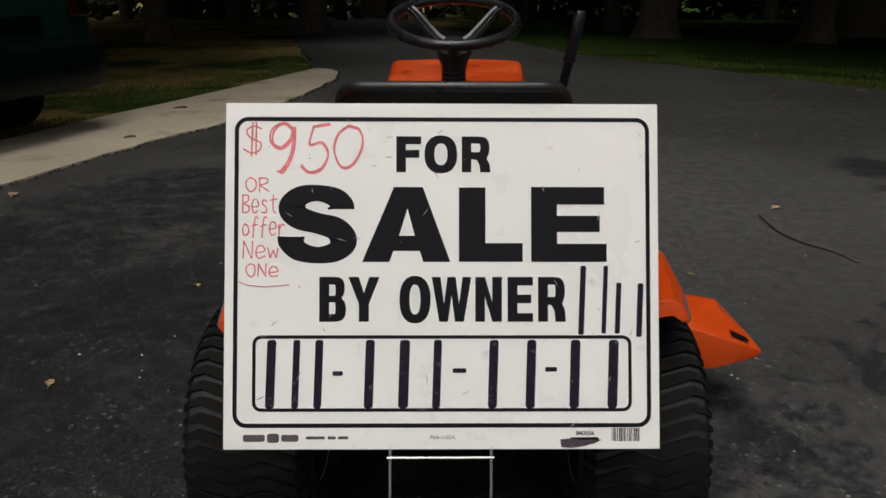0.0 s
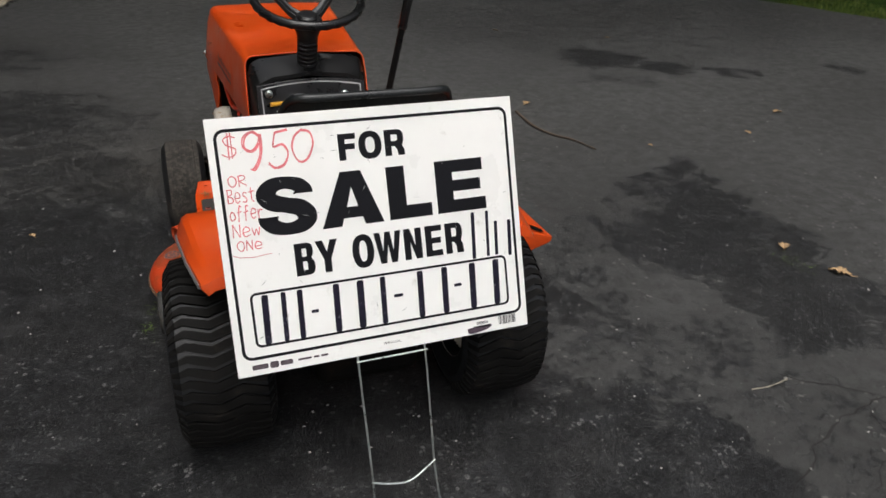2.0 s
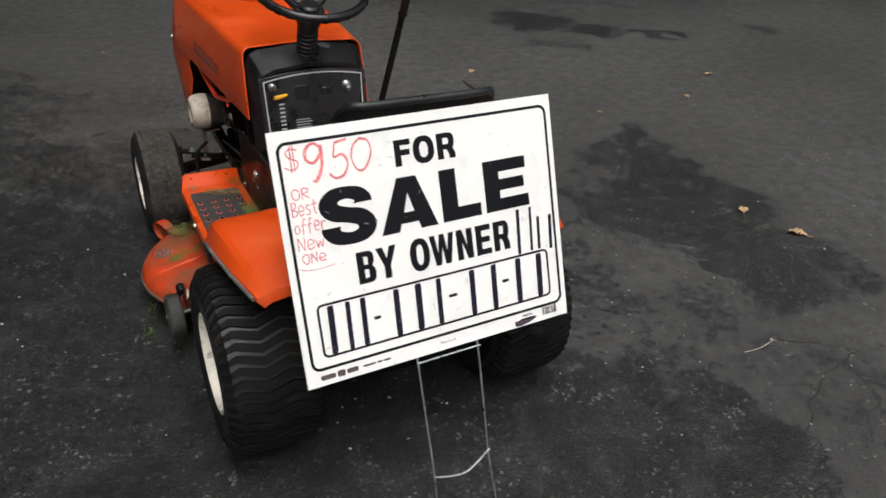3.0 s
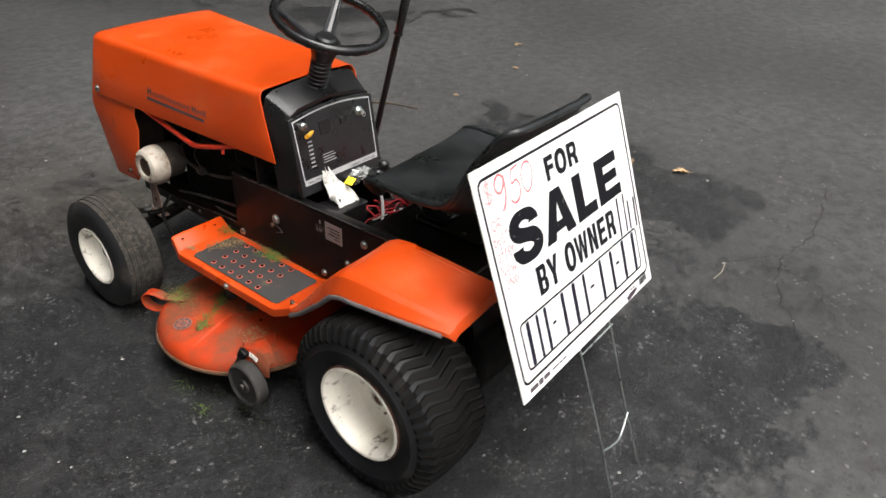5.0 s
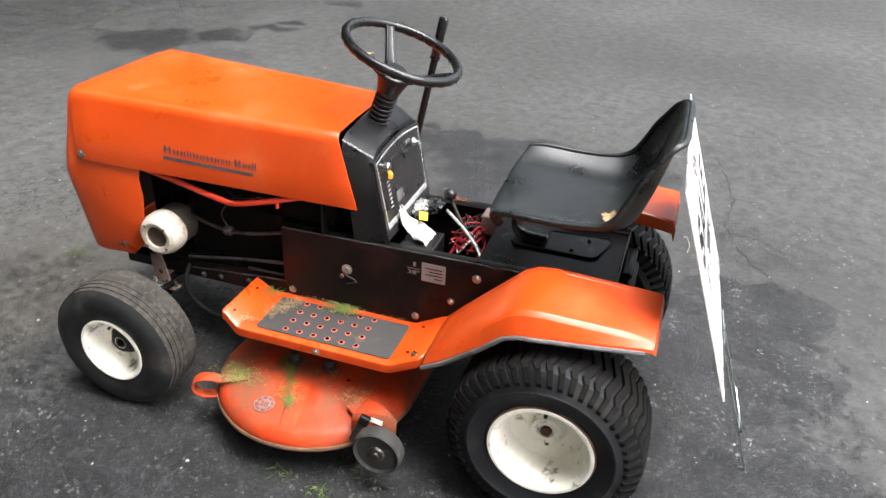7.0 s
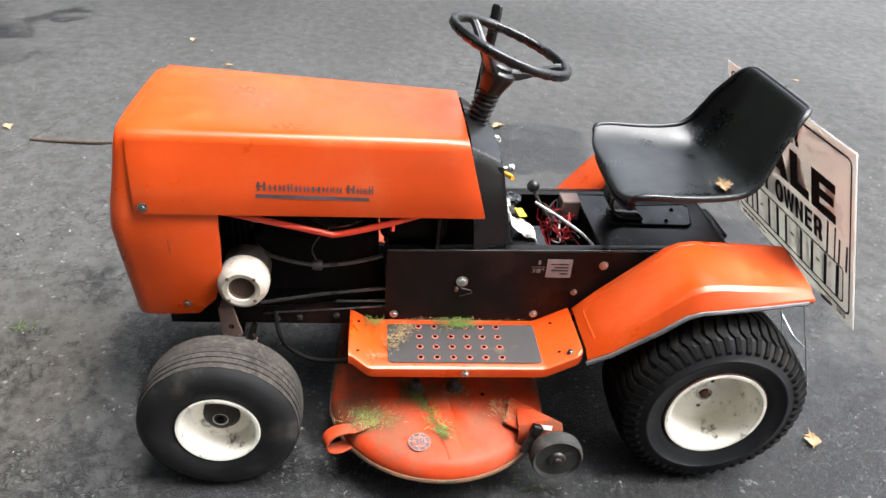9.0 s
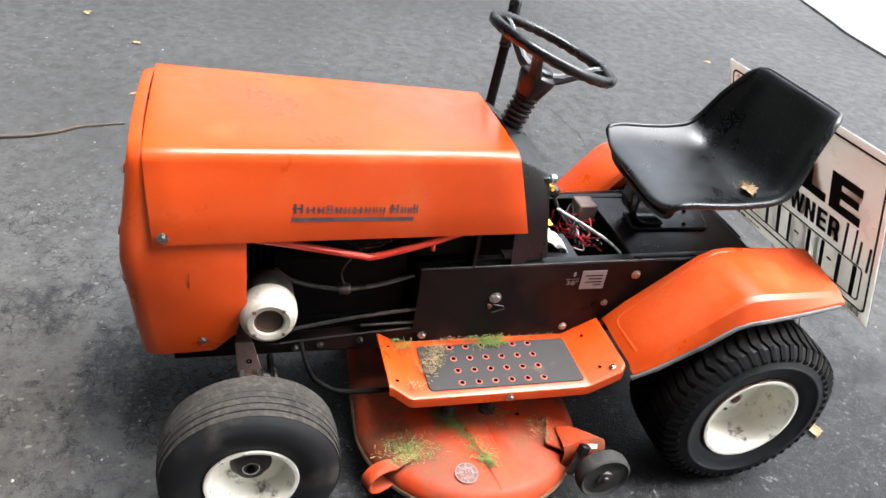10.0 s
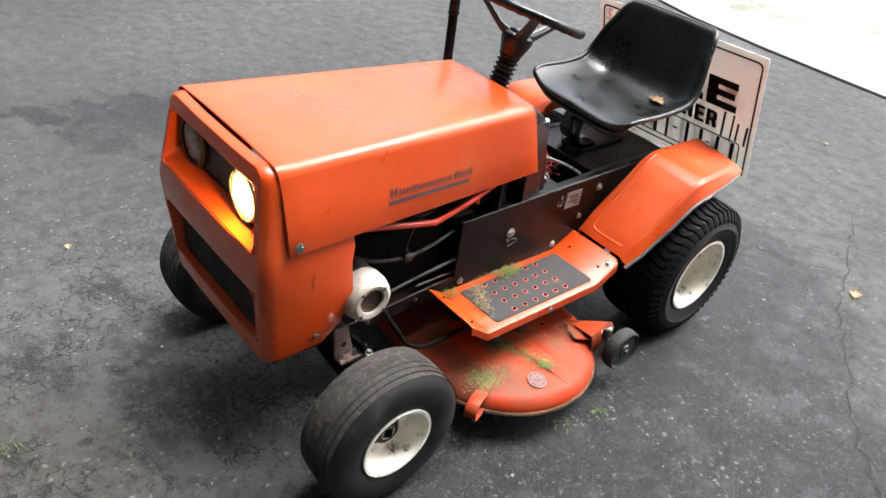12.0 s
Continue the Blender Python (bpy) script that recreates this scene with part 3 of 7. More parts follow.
def lettering(body, x0, y0, x1, y1, z=0.0, weight=0.0, slant=0.0, bm=None, depth=0.0004):
    """Words in the built-in font, fitted to a box in the x-y plane."""
    cu = bpy.data.curves.new("words", "FONT")
    cu.body, cu.size, cu.offset, cu.shear, cu.resolution_u = body, 1.0, weight, slant, 4
    ob = bpy.data.objects.new("words", cu)
    scene.collection.objects.link(ob)
    dg = bpy.context.evaluated_depsgraph_get()
    me = bpy.data.meshes.new_from_object(ob.evaluated_get(dg))
    bm = bm or bmesh.new()
    fresh = bmesh.new()
    fresh.from_mesh(me)
    xs, ys = [v.co.x for v in fresh.verts], [v.co.y for v in fresh.verts]
    a, b, c, d = min(xs), max(xs), min(ys), max(ys)
    for v in fresh.verts:
        v.co = Vector((x0 + (v.co.x - a) / max(b - a, 1e-6) * (x1 - x0), y0 + (v.co.y - c) / max(d - c, 1e-6) * (y1 - y0), z + depth))
    fresh.to_mesh(me)
    fresh.free()
    bm.from_mesh(me)
    bpy.data.objects.remove(ob)
    bpy.data.curves.remove(cu)
    bpy.data.meshes.remove(me)
    return bm

# ---- ground ----
def sheet(outline, top, thick):
    return prism(outline, top - thick, top)


def rough_edge(points, step=0.25, jitter=0.03, seed=1):
    """Points along a line, broken up a little."""
    rng = random.Random(seed)
    out = []
    for a, b in zip(points, points[1:]):
        n = max(1, int(math.dist(a, b) / step))
        for i in range(n):
            t = i / n
            out.append((a[0] + (b[0] - a[0]) * t + rng.uniform(-jitter, jitter), a[1] + (b[1] - a[1]) * t + rng.uniform(-jitter, jitter)))
    return out + [points[-1]]


lawn = part("ground", grid([[(x, y, -0.03) for x in (-400, -60, 60, 400)] for y in (-400, -60, 80, 400)]), m_lawn)
tagged(lawn, "thin brown and green lawn around the driveway", "ground", kind="structure")

left_edge = rough_edge([(-3.5, -3.0), (-3.05, 0.5), (-2.53, 2.77), (-2.39, 3.47), (-2.17, 4.36), (-1.98, 4.99), (-1.73, 6.64), (-1.63, 8.92), (-1.78, 9.9), (-2.0, 10.3)], 0.2, 0.025, 3)
far_left = rough_edge([(-2.2, 10.5), (-3.3, 14.8), (-4.9, 21.5), (-8.4, 36.7), (-17.0, 90.0)], 0.6, 0.06, 4)
right_edge = rough_edge([(9.0, -5.2), (8.0, 0.5), (5.95, 5.1), (4.98, 7.7), (4.37, 9.05), (3.5, 11.2), (2.2, 14.1), (0.9, 21.0), (-2.6, 36.7), (-10.0, 90.0)], 0.4, 0.06, 5)
apron_edge = rough_edge([(-3.5, -3.0), (0.26, -3.10), (1.1, -3.13), (1.75, -3.22), (2.6, -3.45), (3.6, -3.62), (4.7, -3.92), (9.0, -5.2)], 0.3, 0.008, 6)
drive = part("driveway", sheet(left_edge + far_left + right_edge[::-1] + apron_edge[::-1], 0.0, 0.12), m_asphalt, smooth=False)
tagged(drive, "worn damp black asphalt driveway with pale grit", "driveway", kind="structure")

path_outer = [(-2.2, 10.42), (-2.38, 9.4), (-2.6, 8.06), (-2.9, 6.4), (-3.12, 5.45), (-3.28, 4.46), (-3.6, 2.4), (-4.0, 0.3), (-4.6, -3.0)]
walkway = part("pavement", sheet([(x - 0.006, y) for x, y in left_edge] + path_outer, 0.018, 0.13), m_concrete, smooth=False, bevel=0.006)
tagged(walkway, "pale weathered concrete strip beside the asphalt", "pavement", kind="structure")
apron = part("apron", sheet([(x, y - 0.012) for x, y in apron_edge] + [(9.0, -11.0), (-4.6, -11.0), (-4.6, -3.02), (-3.52, -3.02)], 0.016, 0.13), m_apron, smooth=False, bevel=0.006)
tagged(apron, "bright pale concrete apron behind the asphalt", "pavement", kind="structure")


def crack(points, width, seed):
    """A broken, branching crack in the asphalt, laid just over its surface."""
    rng = random.Random(seed)
    bm = bmesh.new()
    line = rough_edge(points, 0.035, 0.012, seed)
    for branch in [line] + [[line[i], (line[i][0] + rng.uniform(-0.12, 0.12), line[i][1] + rng.uniform(-0.12, 0.12))] for i in range(4, len(line) - 2, 9)]:
        prev = None
        for i, p in enumerate(branch):
            q = branch[min(i + 1, len(branch) - 1)]
            o = branch[max(i - 1, 0)]
            d = Vector((q[0] - o[0], q[1] - o[1])).normalized()
            w = width * rng.uniform(0.25, 1.0) * (0.15 if i in (0, len(branch) - 1) else 1)
            pair = [bm.verts.new((p[0] - d.y * w, p[1] + d.x * w, 0.0016)), bm.verts.new((p[0] + d.y * w, p[1] - d.x * w, 0.0016))]
            if prev:
                bm.faces.new([prev[0], prev[1], pair[1], pair[0]])
            prev = pair
    bmesh.ops.recalc_face_normals(bm, faces=bm.faces)
    return bm


for k, (pts, w) in enumerate([
        ([(2.1, -0.35), (1.87, -0.39), (1.57, -0.43), (1.36, -0.39), (1.12, -0.45), (0.96, -0.54), (0.85, -0.62)], 0.0045),
        ([(1.36, -0.39), (1.26, -0.31), (1.15, -0.22)], 0.003), ([(1.30, -0.41), (1.22, -0.56), (1.04, -0.66)], 0.002),
        ([(-0.35, -1.4), (-0.57, -0.9), (-0.65, -0.64), (-0.83, -0.36), (-0.98, -0.08), (-1.15, 0.12)], 0.0035),
        ([(-0.57, -0.9), (-0.42, -0.76), (-0.24, -0.7)], 0.0025), ([(-0.66, -0.62), (-0.98, -0.62), (-1.3, -0.5)], 0.002),
        ([(1.0, 2.6), (1.35, 2.3), (1.85, 2.2)], 0.003),
        ([(-2.4, 2.85), (-2.05, 3.5), (-1.7, 3.75), (-1.5, 4.1)], 0.006),
        ([(-2.2, 3.4), (-1.8, 3.2), (-1.45, 3.3)], 0.005)]):
    tagged(part("crack", crack(pts, w, 20 + k), m_crack, smooth=False), "thin branching crack in the asphalt", "crack", kind="structure")

# grit and pale specks lying on the asphalt
rng = random.Random(8)
bm = bmesh.new()
for i in range(1500):
    a = rng.uniform(0, 2 * math.pi)
    d = rng.uniform(0.4, 3.4) if i < 800 else rng.uniform(3.4, 9.0)
    x, y = 0.3 + d * math.cos(a), 0.3 + d * math.sin(a)
    if y < -2.9 or x < -1.3 - 0.25 * max(0.0, 8 - y) or x > 5 or y > 9:
        continue
    s = rng.choice((0.0012, 0.0015, 0.0018, 0.0024, 0.0036, 0.0048)) * rng.uniform(0.7, 1.3)
    vs = [bm.verts.new((x + s * rng.uniform(0.6, 1.4) * math.cos(t), y + s * rng.uniform(0.5, 1.2) * math.sin(t), 0.001)) for t in (0, 1.26, 2.51, 3.77, 5.03)]
    top = bm.verts.new((x, y, 0.001 + s * 0.9))
    for p, q in zip(vs, vs[1:] + vs[:1]):
        bm.faces.new([p, q, top])
tagged(part("grit", bm, m_speck, smooth=False), "pale grit and stone chips scattered on asphalt", "grit", kind="stuff")

# crumbled asphalt and dirt along the concrete's edge
rng = random.Random(12)
bm = bmesh.new()
for k in range(900):
    i = rng.randrange(len(left_edge) - 1)
    (ax, ay), (bx, by), t = left_edge[i], left_edge[i + 1], rng.random()
    x, y, s = ax + (bx - ax) * t + abs(rng.gauss(0, 0.025)) - 0.012, ay + (by - ay) * t, rng.uniform(0.004, 0.016)
    base = [bm.verts.new((x + s * rng.uniform(0.6, 1.3) * math.cos(a), y + s * rng.uniform(0.6, 1.3) * math.sin(a), 0.001)) for a in (0, 1.26, 2.51, 3.77, 5.03)]
    top = bm.verts.new((x, y, 0.003 + s * rng.uniform(0.5, 1.1)))
    for p, q in zip(base, base[1:] + base[:1]):
        bm.faces.new([p, q, top])
tagged(part("edge_crumbs", bm, m_crack, smooth=False), "dark crumbled asphalt along the concrete edge", "rubble", kind="stuff")

# ---- riding mower: forward is +y, left is -x ----
mower = thing("riding_mower", "old orange riding mower with black seat and cream wheel rims", "riding mower", (0, 0.009, 0))


# hood: folded sheet, wider at the front
def hood_section(t):
    """Cross-section from the left lower edge over the top to the right; t = 0 at the rear, 1 at the front."""
    wc, wb = 0.171 + (0.2175 - 0.171) * t, 0.177 + (0.2475 - 0.177) * t
    zc, zb = 0.772 + (0.791 - 0.772) * t, 0.586 + (0.617 - 0.586) * t
    yc, yb = 0.612 + (1.324 - 0.612) * t, 0.560 + (1.315 - 0.560) * t
    r = 0.027
    half = [(wb, zb), (wb + (wc - wb) * 0.35, zb + (zc - zb) * 0.35), (wb + (wc - wb) * 0.7, zb + (zc - zb) * 0.7)]
    half += [(wc - r * (1 - math.cos(radians(a))), zc - r * (1 - math.sin(radians(a)))) for a in (0, 12, 24, 36, 48, 60, 72, 84)]
    half += [(wc - r - 0.012, zc + 0.0006), (wc - 0.075, zc + 0.002), (wc * 0.35, zc + 0.004)]
    full = [(-x, z) for x, z in half] + [(x, z) for x, z in half[::-1]]
    return [(x, yb + (yc - yb) * min(1, (z - zb) / (zc - zb)), z) for x, z in full]


hood = part("hood", grid([hood_section(i / 14) for i in range(15)]), m_orange, mower, "orange painted sheet-metal hood", solid=0.004, bevel=0.0012, angle=40)
for s in (-1, 1):
    part("screw", sided(bolt(-0.2475, 1.296, 0.634, 0.0075), s), m_steel, hood)


def side_print(bm, s):
    """Moves flat print from x-y to the hood's flank: x runs along it, y up."""
    for v in bm.verts:
        t, z = v.co.x, v.co.y + (v.co.x - 0.83) * 0.055
        k = min(1, max(0, (t - 0.58) / 0.74))
        zc, zb = 0.772 + 0.019 * k, 0.586 + 0.031 * k
        wc, wb = 0.171 + 0.0465 * k, 0.177 + 0.0705 * k
        v.co = Vector((s * (wb + (wc - wb) * (z - zb) / (zc - zb) + 0.0016 + v.co.z), t, z))
    bmesh.ops.recalc_face_normals(bm, faces=bm.faces)
    return bm


def strip(x0, x1, y0, y1, n=8, bm=None):
    bm = bm or bmesh.new()
    return grid([[(x0 + (x1 - x0) * i / n, y, 0) for i in range(n + 1)] for y in (y0, y1)], bm)


for s in (-1, 1):
    bm = bmesh.new()
    # maker's mark as plain bars over a long stripe
    strip(0.826, 1.068, 0.6360, 0.6445, 10, bm)
    part("stripe", side_print(bm, s), m_grey_mark, hood)
    bm = bmesh.new()
    for a, b, h in ((1.046, 1.066, 0.020), (1.024, 1.041, 0.014), (1.006, 1.020, 0.014), (0.990, 1.002, 0.018), (0.972, 0.986, 0.014), (0.955, 0.968, 0.014),
                    (0.932, 0.951, 0.014), (0.915, 0.928, 0.014), (0.902, 0.911, 0.014), (0.886, 0.898, 0.014), (0.858, 0.876, 0.020), (0.843, 0.854, 0.014), (0.832, 0.840, 0.014), (0.818, 0.829, 0.020)):
        for k in (0.0, 0.62):
            strip(a + (b - a) * k, a + (b - a) * (k + 0.26), 0.6525, 0.6525 + h, 1, bm)
        strip(a, b, 0.6525 + h * 0.42, 0.6525 + h * 0.58, 1, bm)
    tagged(part("maker_mark", side_print(bm, s), m_grey_mark, hood), kind="stuff")


# grille shell: pressed front mask with two openings
def mask_width(z):
    return float(np.interp(z, [0.338, 0.577, 0.752, 0.768, 0.777, 0.784], [0.221, 0.2455, 0.2180, 0.2125, 0.2045, 0.191]))


def mask_front(z):
    return float(np.interp(z, [0.338, 0.560, 0.590, 0.786], [1.353, 1.376, 1.376, 1.348]))


zs = [0.339, 0.386, 0.530, 0.577, 0.618, 0.752, 0.768, 0.777, 0.784]
bm = bmesh.new()
vs = {}
# columns across: rounded corner, opening's edge, middle, and the same mirrored
corner = [(0.0, 0.034), (0.0025, 0.020), (0.008, 0.009), (0.017, 0.002), (0.030, 0.0)]
for j, z in enumerate(zs):
    w, y = mask_width(z), mask_front(z)
    row = [(-w + dx, y - dy) for dx, dy in corner] + [(-w * 0.4, y + 0.003), (w * 0.4, y + 0.003)] + [(w - dx, y - dy) for dx, dy in corner[::-1]]
    for i, (x, yy) in enumerate(row):
        vs[i, j] = bm.verts.new((x, yy, z))
holes = {(i, j) for i in (4, 5, 6) for j in (1, 4)}
for j in range(len(zs) - 1):
    for i in range(11):
        if (i, j) not in holes:
            bm.faces.new([vs[i, j], vs[i + 1, j], vs[i + 1, j + 1], vs[i, j + 1]])
# upper and lower lips turn inwards
for j, dz in ((0, -0.010), (8, 0.004)):
    lip = [bm.verts.new((vs[i, j].co.x * 0.96, vs[i, j].co.y - 0.022, vs[i, j].co.z + dz)) for i in range(12)]
    for i in range(11):
        bm.faces.new([vs[i, j], vs[i + 1, j], lip[i + 1], lip[i]])
# flanks, back to the engine bay
back = [(1.215, 0.338), (1.172, 0.382), (1.150, 0.47), (1.150, 0.530), (1.150, 0.577), (1.150, 0.700), (1.150, 0.748), (1.150, 0.765), (1.150, 0.778)]
for i, s in ((0, -1), (11, 1)):
    prev = None
    for j, (yb, zb) in enumerate(back):
        v = vs[i, j]
        far = bm.verts.new((s * (mask_width(zb) - 0.004 - (0.030 if zb > 0.6 else 0.016 if zb > 0.5 else 0.0)), yb, zb))
        mid = bm.verts.new(((v.co.x + far.co.x) / 2 + s * 0.002, (v.co.y + far.co.y) / 2, (v.co.z + far.co.z) / 2))
        if prev:
            for a, b, c, d in ((prev[0], prev[1], mid, v), (prev[1], prev[2], far, mid)):
                bm.faces.new([a, b, c, d] if s > 0 else [d, c, b, a])
        prev = (v, mid, far)
# openings: rounded corners, walls run inwards
for lo, hi in ((1, 2), (4, 5)):
    x0, x1, x2, x3 = vs[4, lo].co, vs[7, lo].co, vs[7, hi].co, vs[4, hi].co
    ring = []
    for a, b, c in ((x3, x0, x1), (x0, x1, x2), (x1, x2, x3), (x2, x3, x0)):
        p, q = b + (a - b).normalized() * 0.020, b + (c - b).normalized() * 0.020
        m = b + ((p - b) + (q - b)) * 0.30
        bm.faces.new([bm.verts.new(t) for t in (b, q, m, p)])
        ring += [p, m, q]
    rim = [bm.verts.new(t) for t in ring]
    inner = []
    for t in ring:
        low = (t.z - zs[lo]) / (zs[hi] - zs[lo]) < 0.5
        up = (0.026 if lo == 4 else 0.004) if low else -0.005
        inner.append(bm.verts.new((t.x * 0.97, 1.329, t.z + up)))
    for k in range(len(rim)):
        n = (k + 1) % len(rim)
        bm.faces.new([rim[k], rim[n], inner[n], inner[k]])
bmesh.ops.recalc_face_normals(bm, faces=bm.faces)
mask = part("grille_shell", bm, m_orange, mower, "orange pressed front mask with headlight and grille openings", solid=0.003, bevel=0.004, segments=3, angle=50)
part("headlight_backing", box(-0.187, 0.187, 1.322, 1.328, 0.60, 0.765), m_grille, mask, "black backing behind the headlights", bevel=0.002)
bm = box(-0.208, 0.208, 1.328, 1.338, 0.366, 0.545)
for k in range(15):
    z = 0.390 + k * 0.0092
    box(-0.196, 0.196, 1.338, 1.342, z, z + 0.004, bm)
for k in range(7):
    x = -0.165 + k * 0.055
    box(x - 0.0018, x + 0.0018, 1.338, 1.343, 0.384, 0.530, bm)
part("grille_insert", bm, m_grille, mask, "black ribbed grille insert", bevel=0.001, segments=1)
for x, lit in ((-0.124, True), (0.118, False)):
    # the dead lamp sits deeper and is grey with dust
    bezel = part("headlight", lathe([(0.040, 0), (0.052, 0.004), (0.055, 0.020), (0.050, 0.026), (0.047, 0.024)], (x, 1.325 if lit else 1.318, 0.697), "y", 40), m_dark_lens if lit else m_grille, mask,
                 "lit round headlamp" if lit else "unlit round headlamp")
    part("lens", lathe([(0.0005, 0.030), (0.020, 0.0285), (0.036, 0.0255), (0.047, 0.021), (0.040, 0.004)], (x, 1.325 if lit else 1.316, 0.697), "y", 40),
         m_lamp_rim if lit else m_dead_lamp, bezel, "glowing warm lamp face" if lit else "dark grey lamp face")
    if lit:
        part("bulb_glow", lathe([(0.0005, 0.0315), (0.018, 0.0305), (0.030, 0.0285), (0.033, 0.0265)], (x, 1.325, 0.697), "y", 32), m_lamp, bezel, "bright lamp centre")
for s in (-1, 1):
    part("screw", sided(bolt(-0.2235, 1.236, 0.372, 0.0065), s), m_rust, mask, "rusty screw")
    # dark bar drawn for the shade in the flank's fold
    part("crease", sided(tube([(-mask_width(z) + 0.0015, 1.256 - 0.012 * (z < 0.42), z) for z in (0.552, 0.50, 0.44, 0.40)], [0.0006, 0.0011, 0.0011, 0.0005], 6), s), m_rust_dark, mask, "thin dark line for the shaded crease down the side")

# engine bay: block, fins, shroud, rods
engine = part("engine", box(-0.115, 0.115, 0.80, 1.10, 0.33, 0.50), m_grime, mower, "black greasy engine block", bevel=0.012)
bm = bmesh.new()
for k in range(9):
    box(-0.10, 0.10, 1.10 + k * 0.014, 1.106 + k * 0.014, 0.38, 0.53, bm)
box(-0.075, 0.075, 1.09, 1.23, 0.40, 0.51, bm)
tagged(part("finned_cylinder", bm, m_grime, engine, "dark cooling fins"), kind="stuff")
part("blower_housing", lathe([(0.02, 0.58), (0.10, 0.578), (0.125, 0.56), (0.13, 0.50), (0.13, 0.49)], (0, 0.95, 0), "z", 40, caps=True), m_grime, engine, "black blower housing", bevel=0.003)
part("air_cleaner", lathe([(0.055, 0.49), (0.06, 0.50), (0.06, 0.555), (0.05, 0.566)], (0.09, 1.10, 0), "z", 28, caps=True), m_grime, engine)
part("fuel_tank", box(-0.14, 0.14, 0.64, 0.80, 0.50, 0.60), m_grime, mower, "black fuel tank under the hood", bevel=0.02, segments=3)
# added sheet: hides the sunlit far panel and keeps the bay dark
part("bay_screen", box(-0.150, 0.150, 0.772, 0.777, 0.300, 0.475), m_grime, mower, "added dark sheet closing the view through the engine bay", bevel=0.001)
part("firewall", box(-0.162, 0.162, 0.66, 0.667, 0.48, 0.76), m_black, mower, "black sheet firewall", bevel=0.001)
muffler = part("muffler", lathe([(0.028, 0.006), (0.029, -0.005), (0.032, -0.009), (0.042, -0.011), (0.0515, -0.005), (0.0555, 0.005), (0.0575, 0.014), (0.0590, 0.017), (0.0590, 0.040), (0.0575, 0.046)], (-0.238, 1.108, 0.428), "x", 48), m_muffler, mower,
               "heat-stained white muffler can with rusty end")
part("muffler_end", lathe([(0.0005, 0.001), (0.024, -0.001), (0.028, -0.004), (0.0295, -0.005)], (-0.238, 1.108, 0.428), "x", 30), m_rust_dark, muffler, "dark rusty outlet disc")
part("muffler_shell", lathe([(0.058, 0.044), (0.0555, 0.052), (0.0555, 0.098), (0.050, 0.106), (0.020, 0.108)], (-0.238, 1.108, 0.428), "x", 44), m_soot, muffler, "brown sooty muffler body")
for k in range(4):
    a = radians(45 + 90 * k)
    part("muffler_rivet", bolt(-0.2495, 1.108 + 0.041 * math.cos(a), 0.428 + 0.041 * math.sin(a), 0.0030, h=0.003), m_rust, muffler)
part("exhaust_pipe", tube(smooth_path([(-0.13, 1.108, 0.428), (-0.08, 1.10, 0.43), (-0.03, 1.06, 0.42)]), 0.018, 14), m_rust, mower)
part("latch_rod", tube(smooth_path([(-0.205, 1.165, 0.606), (-0.205, 1.10, 0.595), (-0.198, 0.935, 0.555), (-0.191, 0.895, 0.546), (-0.187, 0.80, 0.568), (-0.180, 0.70, 0.598)], 6), 0.0075, 10), m_red, mower, "bent red painted rod under the hood")
part("rod_hook", tube([(-0.186, 0.772, 0.584), (-0.188, 0.772, 0.556)], 0.0045, 8), m_red, mower, "red rod end")
part("throttle_cable", tube(smooth_path([(-0.12, 1.09, 0.470), (-0.15, 1.05, 0.458), (-0.155, 0.956, 0.438), (-0.15, 0.87, 0.442), (-0.14, 0.79, 0.458)]), 0.0048, 8), m_dull_steel, mower)
part("cable_clamp", lathe([(0.010, -0.012), (0.0125, -0.008), (0.0125, 0.008), (0.010, 0.012)], (-0.155, 0.945, 0.438), "y", 14, caps=True), m_dull_steel, mower)
part("ground_strap", tube(smooth_path([(-0.155, 0.945, 0.448), (-0.165, 0.955, 0.49), (-0.16, 0.93, 0.53), (-0.15, 0.90, 0.55)]), 0.0018, 6), m_dull_steel, mower)
part("steering_rod", tube(smooth_path([(-0.155, 1.085, 0.325), (-0.152, 1.02, 0.336), (-0.150, 0.93, 0.351), (-0.150, 0.795, 0.369), (-0.150, 0.775, 0.369)]), 0.0042, 8), m_dull_steel, mower)
part("choke_rod", tube([(-0.150, 0.90, 0.330), (-0.150, 0.775, 0.333)], 0.0032, 6), m_dull_steel, mower)
part("fuel_line", tube(smooth_path([(-0.10, 1.02, 0.585), (-0.15, 0.92, 0.545), (-0.14, 0.84, 0.555)]), 0.004, 8), m_plastic, mower)

